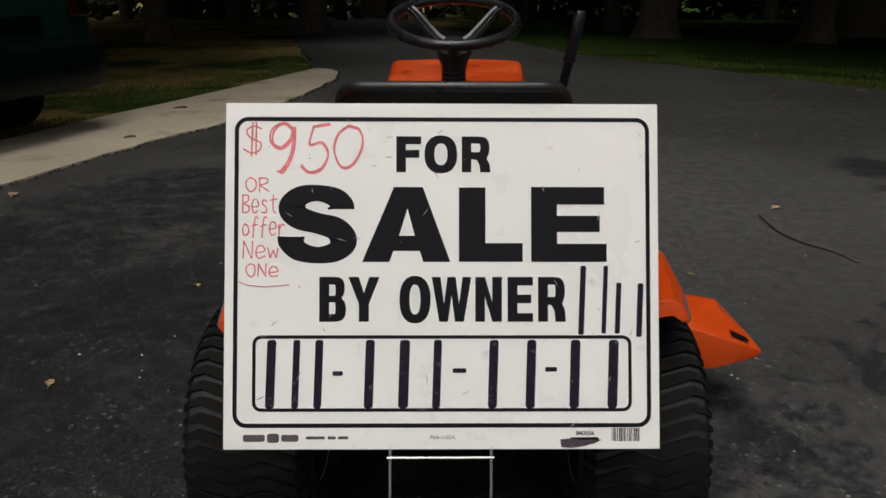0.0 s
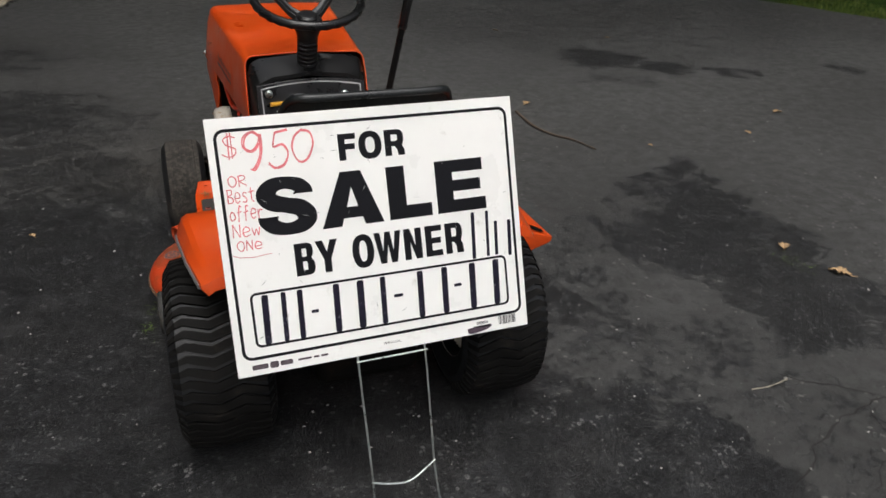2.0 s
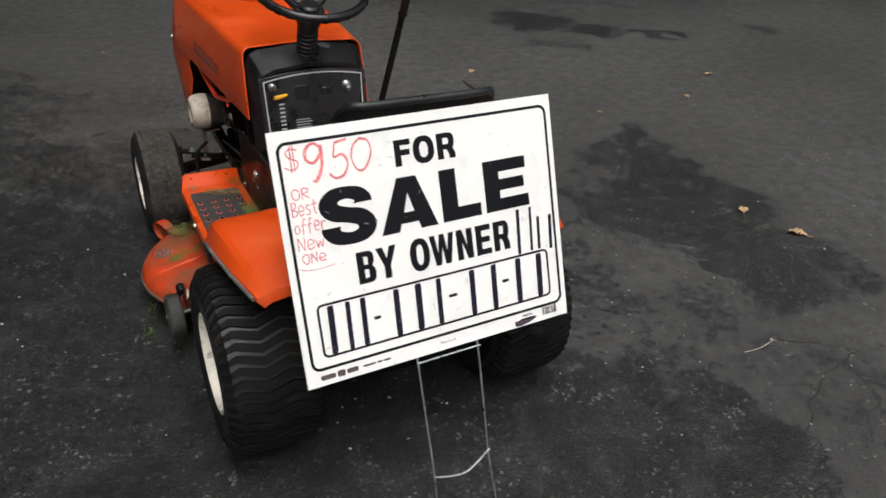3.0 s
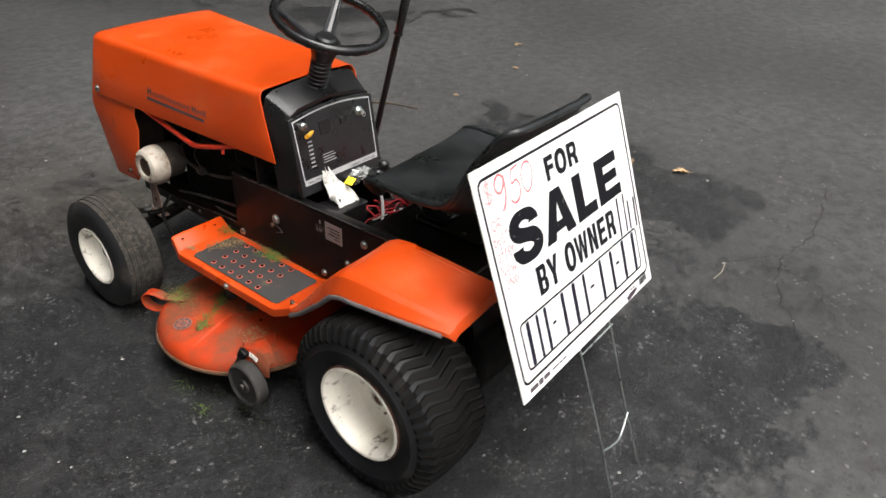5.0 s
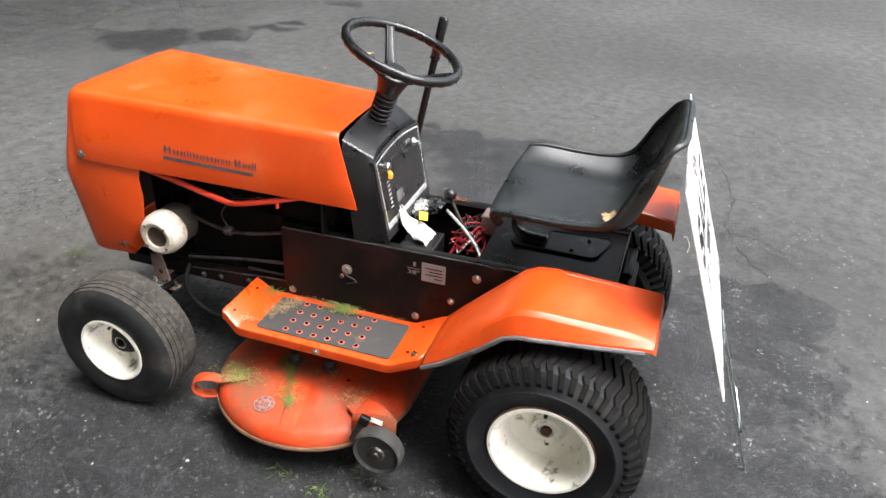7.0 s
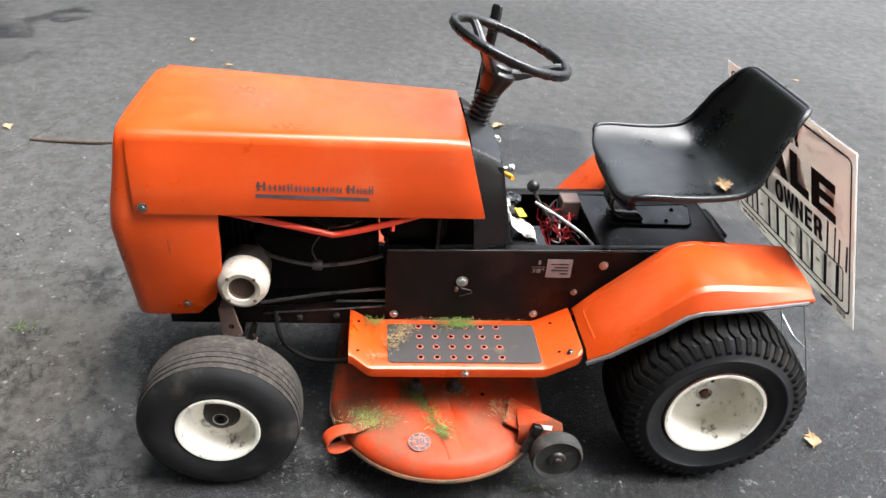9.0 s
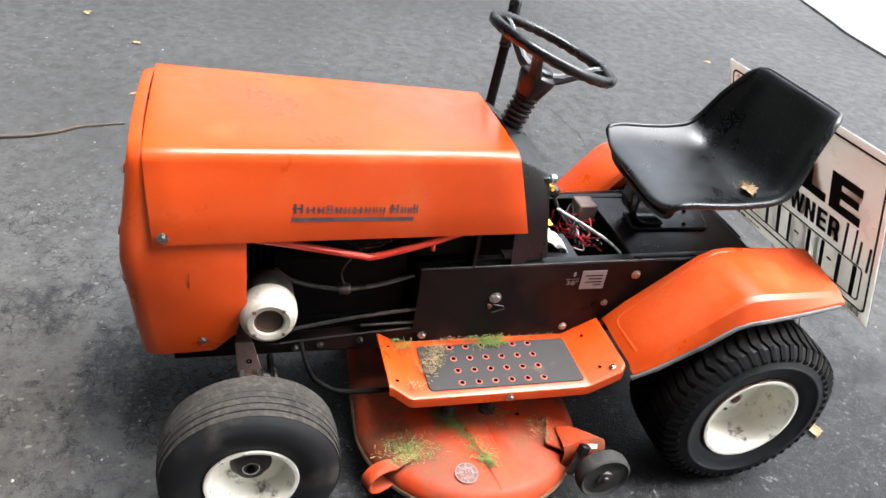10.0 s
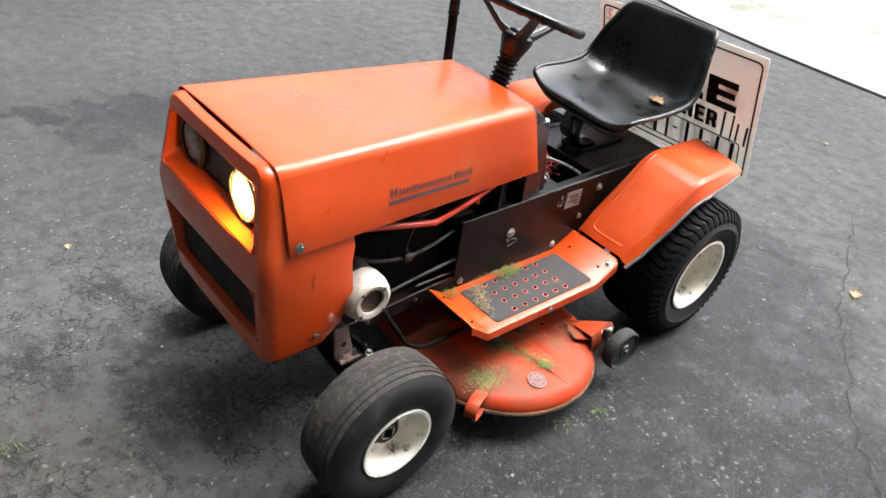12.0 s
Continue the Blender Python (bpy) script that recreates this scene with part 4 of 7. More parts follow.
# chassis
for s in (-1, 1):
    side = [(0.782, 0.318), (0.782, 0.484), (0.10, 0.497), (-0.068, 0.497), (-0.076, 0.488), (-0.070, 0.40), (-0.040, 0.285), (0.745, 0.285)]
    panel = part("side_panel", sided(prism(side, -0.1625, -0.1585, "x"), s), m_frame, mower, "dark oxidised black steel side panel", bevel=0.0012)
    part("worn_edge", sided(tube([(-0.1612, 0.779, 0.4878), (-0.1612, 0.10, 0.5008), (-0.1612, -0.070, 0.5008)], 0.0016, 6), s), m_worn_edge, panel, "edge worn to bare grey steel")
    part("top_flange", sided(grid([[(-0.1600, 0.782, 0.486), (-0.1600, 0.10, 0.499), (-0.1600, -0.072, 0.499)], [(-0.132, 0.782, 0.486), (-0.132, 0.10, 0.499), (-0.132, -0.072, 0.499)]]), s), m_black, panel, "worn black top flange", solid=0.004, bevel=0.001)
    rail = part("frame_rail", sided(prism([(0.74, 0.262), (0.74, 0.322), (1.08, 0.291), (1.27, 0.300), (1.30, 0.300), (1.30, 0.262)], -0.153, -0.118, "x"), s), m_frame, mower, "dirty steel frame rail", bevel=0.003)
    # pale bar painted in for the lit top edge of the rail
    part("rail_edge_light", sided(tube([(-0.1525, 0.785, 0.3182), (-0.1525, 1.078, 0.2918)], 0.0022, 6), s), m_dull_steel, rail, "pale line for the light along the rail edge")
    for y, z in ((0.99, 0.282), (0.90, 0.289), (1.045, 0.276)):
        part("rail_bolt", sided(bolt(-0.153, y, z, 0.006), s), m_dull_steel, rail)
    for y, z, r in ((0.597, 0.403, 0.010), (0.253, 0.456, 0.008), (0.315, 0.376, 0.006), (0.759, 0.303, 0.007), (0.408, 0.308, 0.007)):
        part("bolt", sided(bolt(-0.1625, y, z, r), s), m_steel, panel)
    part("pin", sided(lathe([(0.005, 0), (0.006, 0.003), (0.005, 0.010)], (-0.172, 0.61, 0.383), "x", 10, caps=True), s), m_rust, panel)
    part("clip", sided(tube([(-0.166, 0.60, 0.386), (-0.167, 0.575, 0.380), (-0.166, 0.57, 0.372), (-0.1635, 0.60, 0.36)], 0.0018, 6), s), m_dull_steel, panel)
# instruction sticker on the left panel
sticker = part("sticker", box(-0.1642, -0.1630, 0.332, 0.394, 0.420, 0.472), m_white_print, mower, "small faded paper instruction sticker")
bm = bmesh.new()
for k, (a, b) in enumerate(((0.34, 0.385), (0.34, 0.375), (0.34, 0.383), (0.34, 0.36))):
    box(-0.1648, -0.1643, a, b, 0.457 - k * 0.009, 0.4595 - k * 0.009, bm)
part("print_lines", bm, m_grime, sticker)
bm = lettering('38"', 0, 0, 0.030, 0.0125)
strip(-0.002, 0.032, 0.016, 0.0172, 2, bm)
strip(0.014, 0.020, 0.024, 0.036, 1, bm)
part("size_mark", moved(bm, Matrix.Translation((-0.1640, 0.4300, 0.433)) @ Euler((radians(90), 0, radians(-90))).to_matrix().to_4x4()), m_white_print, sticker)
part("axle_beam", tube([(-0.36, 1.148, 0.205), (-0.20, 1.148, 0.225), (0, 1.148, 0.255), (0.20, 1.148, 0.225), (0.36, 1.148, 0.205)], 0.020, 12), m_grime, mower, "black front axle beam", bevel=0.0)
# two blocks added to shut out light and sight below the engine
part("bay_filler", box(-0.113, 0.113, 0.779, 1.10, 0.262, 0.334), m_grime, mower, "added black block closing the gap under the engine", bevel=0.006)
part("underside_filler", box(-0.115, 0.115, 0.95, 1.215, 0.232, 0.318), m_grime, mower, "added black block for the dark mass below the engine", bevel=0.010)
bracket_plate = part("axle_bracket", prism([(1.174, 0.345), (1.138, 0.345), (1.120, 0.268), (1.126, 0.256), (1.166, 0.254), (1.170, 0.266)], -0.206, -0.200, "x"), m_pale_rust, mower, "worn pinkish steel front axle bracket", bevel=0.002)
part("bracket_foot", moved(box(-0.030, 0.0, -0.045, 0.036, -0.004, 0.004), pose(-0.202, 1.132, 0.256, 0, 8, 0)), m_pale_rust, bracket_plate, "turned-out foot", bevel=0.002)
part("bracket_fold", prism([(1.172, 0.345), (1.140, 0.345), (1.140, 0.339), (1.172, 0.339)], -0.200, -0.150, "x"), m_pale_rust, bracket_plate, bevel=0.0015)
part("bracket_hole", lathe([(0.0065, 0.0), (0.0004, 0.0006)], (-0.2064, 1.146, 0.292), "x", 12), m_hole, bracket_plate)
for y in (1.094, 1.124, 1.160):
    part("stud", lathe([(0.0055, 0.0), (0.0055, 0.012), (0.0035, 0.020)], (-0.218, y, 0.258), "z", 8, caps=True), m_steel, bracket_plate)

for s in (-1, 1):
    part("tie_rod_end", sided(tube([(-0.262, 1.105, 0.275), (-0.215, 1.10, 0.272), (-0.16, 1.10, 0.262)], [0.010, 0.008, 0.008], 10), s), m_grime, mower)
    part("spindle", sided(tube([(-0.300, 1.148, 0.295), (-0.300, 1.148, 0.160)], 0.013, 12), s), m_grime, mower)
    part("steering_arm", sided(prism([(-0.312, 1.165), (-0.255, 1.125), (-0.250, 1.098), (-0.305, 1.125)], 0.280, 0.288), s), m_grime, mower, bevel=0.002)
    part("arm_bolt", sided(bolt(-0.258, 1.112, 0.288, 0.007, (0, 0, 1), 0.010), s), m_steel, mower)
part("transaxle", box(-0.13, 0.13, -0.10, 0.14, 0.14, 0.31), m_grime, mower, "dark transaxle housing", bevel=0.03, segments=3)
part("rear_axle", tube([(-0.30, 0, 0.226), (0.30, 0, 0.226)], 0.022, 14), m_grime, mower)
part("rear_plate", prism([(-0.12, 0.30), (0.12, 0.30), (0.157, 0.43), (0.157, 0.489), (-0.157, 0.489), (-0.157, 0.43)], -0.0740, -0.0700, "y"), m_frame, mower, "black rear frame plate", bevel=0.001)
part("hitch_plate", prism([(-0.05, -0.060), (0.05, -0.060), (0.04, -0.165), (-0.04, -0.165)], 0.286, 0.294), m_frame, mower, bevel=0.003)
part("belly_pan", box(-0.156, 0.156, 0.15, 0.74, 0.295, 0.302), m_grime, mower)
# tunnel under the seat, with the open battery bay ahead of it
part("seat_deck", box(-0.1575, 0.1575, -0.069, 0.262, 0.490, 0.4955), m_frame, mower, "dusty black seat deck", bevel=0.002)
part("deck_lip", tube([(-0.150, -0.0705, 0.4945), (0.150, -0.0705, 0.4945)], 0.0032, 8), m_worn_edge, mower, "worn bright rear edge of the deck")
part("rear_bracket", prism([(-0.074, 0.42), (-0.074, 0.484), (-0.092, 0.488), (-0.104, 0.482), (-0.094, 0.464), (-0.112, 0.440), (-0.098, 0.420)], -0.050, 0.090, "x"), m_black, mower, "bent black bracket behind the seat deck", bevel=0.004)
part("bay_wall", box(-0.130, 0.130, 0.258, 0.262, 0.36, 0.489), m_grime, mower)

# dash tower
def dash_ring(t):
    """Rings from the hood's rear edge to the instrument face."""
    w = 0.165 - 0.012 * t
    y_top, y_bot = 0.606 - 0.070 * t, 0.575 - 0.080 * t
    z_top, z_bot = 0.764 - 0.036 * t, 0.487
    c = 0.035 + 0.012 * t
    pts = [(-w + 0.006, z_bot), (-w, z_bot + 0.13), (-w, z_top - c), (-w + c * 0.3, z_top - c * 0.3), (-w + c, z_top), (0, z_top + 0.010)]
    pts += [(-x, z) for x, z in pts[-2::-1]]
    return [(x, y_bot + (y_top - y_bot) * (z - z_bot) / (z_top + 0.010 - z_bot), z) for x, z in pts]


rows = [dash_ring(t) for t in (0, 0.25, 0.6, 0.85, 1.0)]
bm = grid(rows)
last = rows[-1]
inner = [(x * 0.93, y + 0.000, z0) for (x, y, z), z0 in zip(last, [0.500] + [z - 0.012 for _, _, z in last[1:-1]] + [0.500])]
grid([last, inner, [(x * 0.985, y + 0.010, 0.605 + (z - 0.605) * 0.985) for x, y, z in inner]], bm)
bmesh.ops.recalc_face_normals(bm, faces=bm.faces)
dash = part("dash_tower", bm, m_plastic, mower, "black moulded plastic dash tower", bevel=0.003, subsurf=0)


def on_panel(x, z, off=0.0):
    """A point of the instrument face, which leans back."""
    y = 0.496 + (z - 0.545) * (0.0315 / 0.16)
    return (x, y - off, z)


def panel_plate(outline, lo, hi):
    bm = bmesh.new()
    a = [bm.verts.new(on_panel(x, z, lo)) for x, z in outline]
    b = [bm.verts.new(on_panel(x, z, hi)) for x, z in outline]
    n = len(outline)
    bm.faces.new(a)
    bm.faces.new(b[::-1])
    for i in range(n):
        bm.faces.new([a[i], b[i], b[(i + 1) % n], a[(i + 1) % n]])
    bmesh.ops.recalc_face_normals(bm, faces=bm.faces)
    return bm


def arch(w0, w1, z0, z1, rise=0.014, n=10):
    top = [(w1 - 2 * w1 * i / n, z1 + rise * (1 - (2 * i / n - 1) ** 2)) for i in range(n + 1)]
    return [(-w0, z0), (w0, z0)] + top


face = part("instrument_panel", panel_plate(arch(0.150, 0.150, 0.502, 0.706), -0.012, 0.001), m_panel_face, dash, "black instrument panel with silver outline", bevel=0.001)
outer, inner = arch(0.137, 0.140, 0.540, 0.700), arch(0.1335, 0.1365, 0.543, 0.6965)
bm = bmesh.new()
vo, vi = [[bm.verts.new(on_panel(x, z, 0.0016)) for x, z in ring] for ring in (outer, inner)]
for i in range(len(vo)):
    j = (i + 1) % len(vo)
    bm.faces.new([vo[i], vo[j], vi[j], vi[i]])
bmesh.ops.recalc_face_normals(bm, faces=bm.faces)
part("outline", bm, m_silver_print, face)


def panel_text(body, x0, z0, x1, z1):
    bm = lettering(body, x0, z0, x1, z1, 0, 0.01)
    for v in bm.verts:
        v.co = Vector(on_panel(v.co.x, v.co.y, 0.0022))
    return bm


part("label_strip", panel_plate([(-0.136, 0.528), (0.137, 0.528), (0.137, 0.5395), (-0.136, 0.5395)], 0.0, 0.0016), m_silver_print, face)
part("throttle_word", panel_text("THROTTLE", -0.128, 0.531, -0.072, 0.537), m_panel_face, face)
part("lights_word", panel_text("LIGHTS", 0.030, 0.531, 0.068, 0.537), m_panel_face, face)
part("ignition_word", panel_text("IGNITION", 0.078, 0.531, 0.126, 0.537), m_panel_face, face)
part("gauge_window", panel_plate([(-0.055, 0.645), (-0.012, 0.645), (-0.012, 0.682), (-0.055, 0.682)], 0.0, 0.0025), m_plastic, face, "small square gauge window", bevel=0.002)
part("switch", panel_plate([(0.020, 0.655), (0.048, 0.655), (0.048, 0.672), (0.020, 0.672)], 0.0, 0.006), m_plastic, face, bevel=0.002)
bm = bmesh.new()
for k in range(7):
    z = 0.570 + k * 0.011
    vs4 = [bm.verts.new(on_panel(x, zz, 0.002)) for x, zz in ((-0.103, z), (-0.088, z), (-0.088, z + 0.004), (-0.103, z + 0.004))]
    bm.faces.new(vs4[::-1])
part("throttle_scale", bm, m_silver_print, face)
bm = bmesh.new()
for k in range(4):
    z = 0.570 + k * 0.007
    vs4 = [bm.verts.new(on_panel(x, zz, 0.002)) for x, zz in ((-0.06, z), (-0.015 - 0.006 * (k % 2), z), (-0.015 - 0.006 * (k % 2), z + 0.0022), (-0.06, z + 0.0022))]
    bm.faces.new(vs4[::-1])
part("legend_lines", bm, m_silver_print, face)
p = on_panel(-0.121, 0.690)
part("choke_knob", lathe([(0.004, 0.0), (0.004, -0.012), (0.010, -0.014), (0.011, -0.024), (0.008, -0.028)], p, "y", 20, caps=True), m_steel, face, "chrome choke knob", bevel=0.001)
p = on_panel(0.092, 0.672)
part("ignition_switch", lathe([(0.013, 0.0), (0.013, -0.006), (0.010, -0.008), (0.007, -0.012), (0.007, -0.020)], p, "y", 20, caps=True), m_steel, face, "chrome ignition switch", bevel=0.001)
p = on_panel(-0.098, 0.660)
part("throttle_lever", tube([(p[0] + 0.02, p[1], p[2]), (p[0] - 0.004, p[1] - 0.016, p[2] + 0.002), (p[0] - 0.020, p[1] - 0.022, p[2] + 0.003)], [0.004, 0.006, 0.006], 10), m_yellow_knob, face, "yellow throttle lever")
part("key_ring", tube([(0.092 + 0.006 * math.cos(a), p[1] - 0.022, 0.667 + 0.006 * math.sin(a)) for a in [k * 0.63 for k in range(10)]], 0.001, 5), m_steel, face)

# steering
COL_A, COL_B = Vector((0, 0.584, 0.740)), Vector((0, 0.513, 0.942))
tilt = Vector((0, 0, 1)).rotation_difference((COL_B - COL_A).normalized()).to_matrix().to_4x4()


def on_column(bm, h):
    d = (COL_B - COL_A).normalized()
    return moved(bm, Matrix.Translation(COL_A + d * h) @ tilt)


prof = [(0.030, -0.012)]
for k in range(8):
    h = 0.004 + k * 0.0125
    prof += [(0.0215, h - 0.004), (0.0285, h), (0.0285, h + 0.0035), (0.0215, h + 0.0075)]
part("bellows_boot", on_column(lathe(prof, n=28, axis="z"), 0.0), m_plastic, mower, "black ribbed rubber steering boot")
wheel = part("steering_wheel", on_column(lathe([(0.024, -0.122), (0.026, -0.116), (0.034, -0.092), (0.041, -0.072), (0.041, -0.062), (0.034, -0.056), (0.012, -0.054)], n=32, axis="z", caps=True), 0.208), m_plastic, mower,
             "black plastic three-spoke steering wheel", bevel=0.0015)
bm = bmesh.new()
R, N = 0.1400, 96
ringv = []
for i in range(N):
    a = 2 * math.pi * i / N
    grip = 0.0011 * math.sin(a * 30)
    ring = []
    for k in range(14):
        b = 2 * math.pi * k / 14
        low = 1.0 if math.sin(b) < -0.2 else 0.25
        r = 0.0112 + grip * low
        ring.append(bm.verts.new(((R + r * math.cos(b)) * math.cos(a), (R + r * math.cos(b)) * math.sin(a), r * math.sin(b) * 1.05)))
    ringv.append(ring)
for i in range(N):
    for k in range(14):
        bm.faces.new([ringv[i][k], ringv[(i + 1) % N][k], ringv[(i + 1) % N][(k + 1) % 14], ringv[i][(k + 1) % 14]])
part("rim", on_column(bm, 0.208), m_plastic, wheel, "wheel rim with finger grips")
for a in (38, 142, 270):
    d = Vector((math.cos(radians(a)), math.sin(radians(a)), 0))
    w = Vector((-d.y, d.x, 0))
    rows = []
    for r, z, half, th in ((0.026, -0.062, 0.017, 0.011), (0.050, -0.054, 0.015, 0.010), (0.085, -0.030, 0.013, 0.009), (0.116, -0.008, 0.012, 0.008), (0.134, 0.000, 0.012, 0.007)):
        c = d * r + Vector((0, 0, z))
        rows.append([tuple(c + w * half * u + Vector((0, 0, th * v))) for u, v in ((-1, -0.3), (-0.8, 0.9), (-0.35, 0.45), (0.35, 0.45), (0.8, 0.9), (1, -0.3), (0.7, -1), (-0.7, -1))])
    bm = grid(rows, close=True)
    bmesh.ops.recalc_face_normals(bm, faces=bm.faces)
    part("spoke", on_column(bm, 0.208), m_plastic, wheel, bevel=0.001)
part("hub_cap", on_column(lathe([(0.028, -0.056), (0.028, -0.049), (0.022, -0.044), (0.002, -0.043)], n=30, axis="z", caps=True), 0.208), m_plastic, wheel, bevel=0.001)

# deck lift lever on the right
lev_top, lev_low = Vector((0.281, 0.507, 0.958)), Vector((0.186, 0.588, 0.42))
up = (lev_top - lev_low).normalized()
lever = part("lift_lever", tube([lev_low, lev_top - up * 0.10], 0.0130, 10, flat=0.7), m_black, mower, "tall black steel lift lever")
bm = tube([lev_top - up * 0.115, lev_top - up * 0.110, lev_top - up * 0.06, lev_top - up * 0.006, lev_top], [0.012, 0.0145, 0.0150, 0.0160, 0.012], 14, flat=0.8)
grip_part = part("lever_grip", bm, m_plastic, lever, "ribbed black rubber grip")
part("grip_ring", tube([lev_top - up * 0.112, lev_top - up * 0.106], 0.0165, 14, flat=0.8), m_plastic, grip_part)
part("lever_pivot", box(0.163, 0.200, 0.56, 0.61, 0.38, 0.45), m_grime, lever, bevel=0.004)
# gear lever and brake linkage in the open bay
gear = part("gear_lever", tube(smooth_path([(0.066, 0.398, 0.545), (0.06, 0.375, 0.50), (0.04, 0.33, 0.44), (0.02, 0.30, 0.40)]), 0.005, 8), m_dull_steel, mower, "bent steel gear lever")
bm = bmesh.new()
bmesh.ops.create_uvsphere(bm, u_segments=20, v_segments=12, radius=0.0165, matrix=Matrix.Translation((0.066, 0.400, 0.552)))
part("gear_knob", bm, m_plastic, gear, "round black knob")
part("brake_rod", tube(smooth_path([(0.032, 0.397, 0.522), (-0.010, 0.335, 0.500), (-0.060, 0.285, 0.482), (-0.098, 0.258, 0.464)]), 0.0042, 8), m_lens_off, mower, "pale grey bent linkage rod")
battery = part("battery", box(-0.12, -0.01, 0.385, 0.475, 0.34, 0.478), m_plastic, mower, "black battery with taped terminals", bevel=0.004)
part("terminal_post", lathe([(0.008, 0.478), (0.008, 0.492), (0.006, 0.494)], (-0.085, 0.425, 0), "z", 12, caps=True), m_dull_steel, battery)
rng = random.Random(4)
for cx, cy, cz, sx, sy, sz, m, nm in ((0.052, 0.480, 0.508, 0.036, 0.022, 0.014, m_lens_off, "grey_wrap"), (0.088, 0.455, 0.500, 0.032, 0.026, 0.016, m_plastic, "dark_wrap"), (0.010, 0.462, 0.506, 0.024, 0.016, 0.011, m_gauge, "tape_wrap")):
    bm = bmesh.new()
    bmesh.ops.create_icosphere(bm, subdivisions=3, radius=1)
    for v in bm.verts:
        k = 1 + 0.42 * noise.noise(v.co * 2.2 + Vector((cx * 90, cy * 70, 0))) + 0.38 * noise.noise(v.co * 5.5 + Vector((cy * 50, 0, cx * 80)))
        v.co = Vector((cx + v.co.x * sx * k, cy + v.co.y * sy * k, cz + v.co.z * sz * k))
    part(nm, bm, m, battery)
rag_rows = []
for i in range(19):
    t = i / 18
    row = []
    for j in range(13):
        u = j / 12 - 0.5
        fold = 0.006 * math.sin(u * 17 + 3.0 * t) + 0.004 * math.sin(u * 31 - 5 * t)
        cy = float(np.interp(t, [0, 0.25, 0.55, 0.8, 1.0], [0.487, 0.476, 0.448, 0.418, 0.400]))
        cz = float(np.interp(t, [0, 0.25, 0.55, 0.8, 1.0], [0.552, 0.515, 0.497, 0.490, 0.462]))
        wide = float(np.interp(t, [0, 0.3, 0.6, 1.0], [0.030, 0.052, 0.085, 0.060]))
        row.append((-0.068 + 0.012 * math.sin(3 * t) + u * wide, cy + fold * 0.7 + 0.004 * noise.noise(Vector((u * 9, t * 7, 2))), cz + fold + 0.007 * noise.noise(Vector((u * 8, t * 9, 0)))))
    rag_rows.append(row)
rag = part("white_rag", grid(rag_rows), m_cloth, battery, "crumpled white rag hanging over the battery", solid=0.0018, angle=60)
part("yellow_tag", moved(box(-0.015, 0.015, -0.011, 0.011, -0.0015, 0.0015), pose(-0.020, 0.444, 0.520, 12, -14, 20)), m_yellow, battery, "bright yellow tag")
for k in range(14):
    pts = [(rng.uniform(-0.05, 0.11), rng.uniform(0.28, 0.37), rng.uniform(0.43, 0.495)) for _ in range(5)]
    part("wire", tube(smooth_path(pts, 6), 0.0022, 6), m_red_wire if k % 3 else m_cloth if k == 3 else m_plastic, battery)
part("solenoid", box(0.070, 0.125, 0.262, 0.312, 0.45, 0.506), m_pale_rust, mower, "small steel solenoid box", bevel=0.004)
part("bay_floor", box(-0.13, 0.13, 0.262, 0.48, 0.33, 0.336), m_grime, mower)


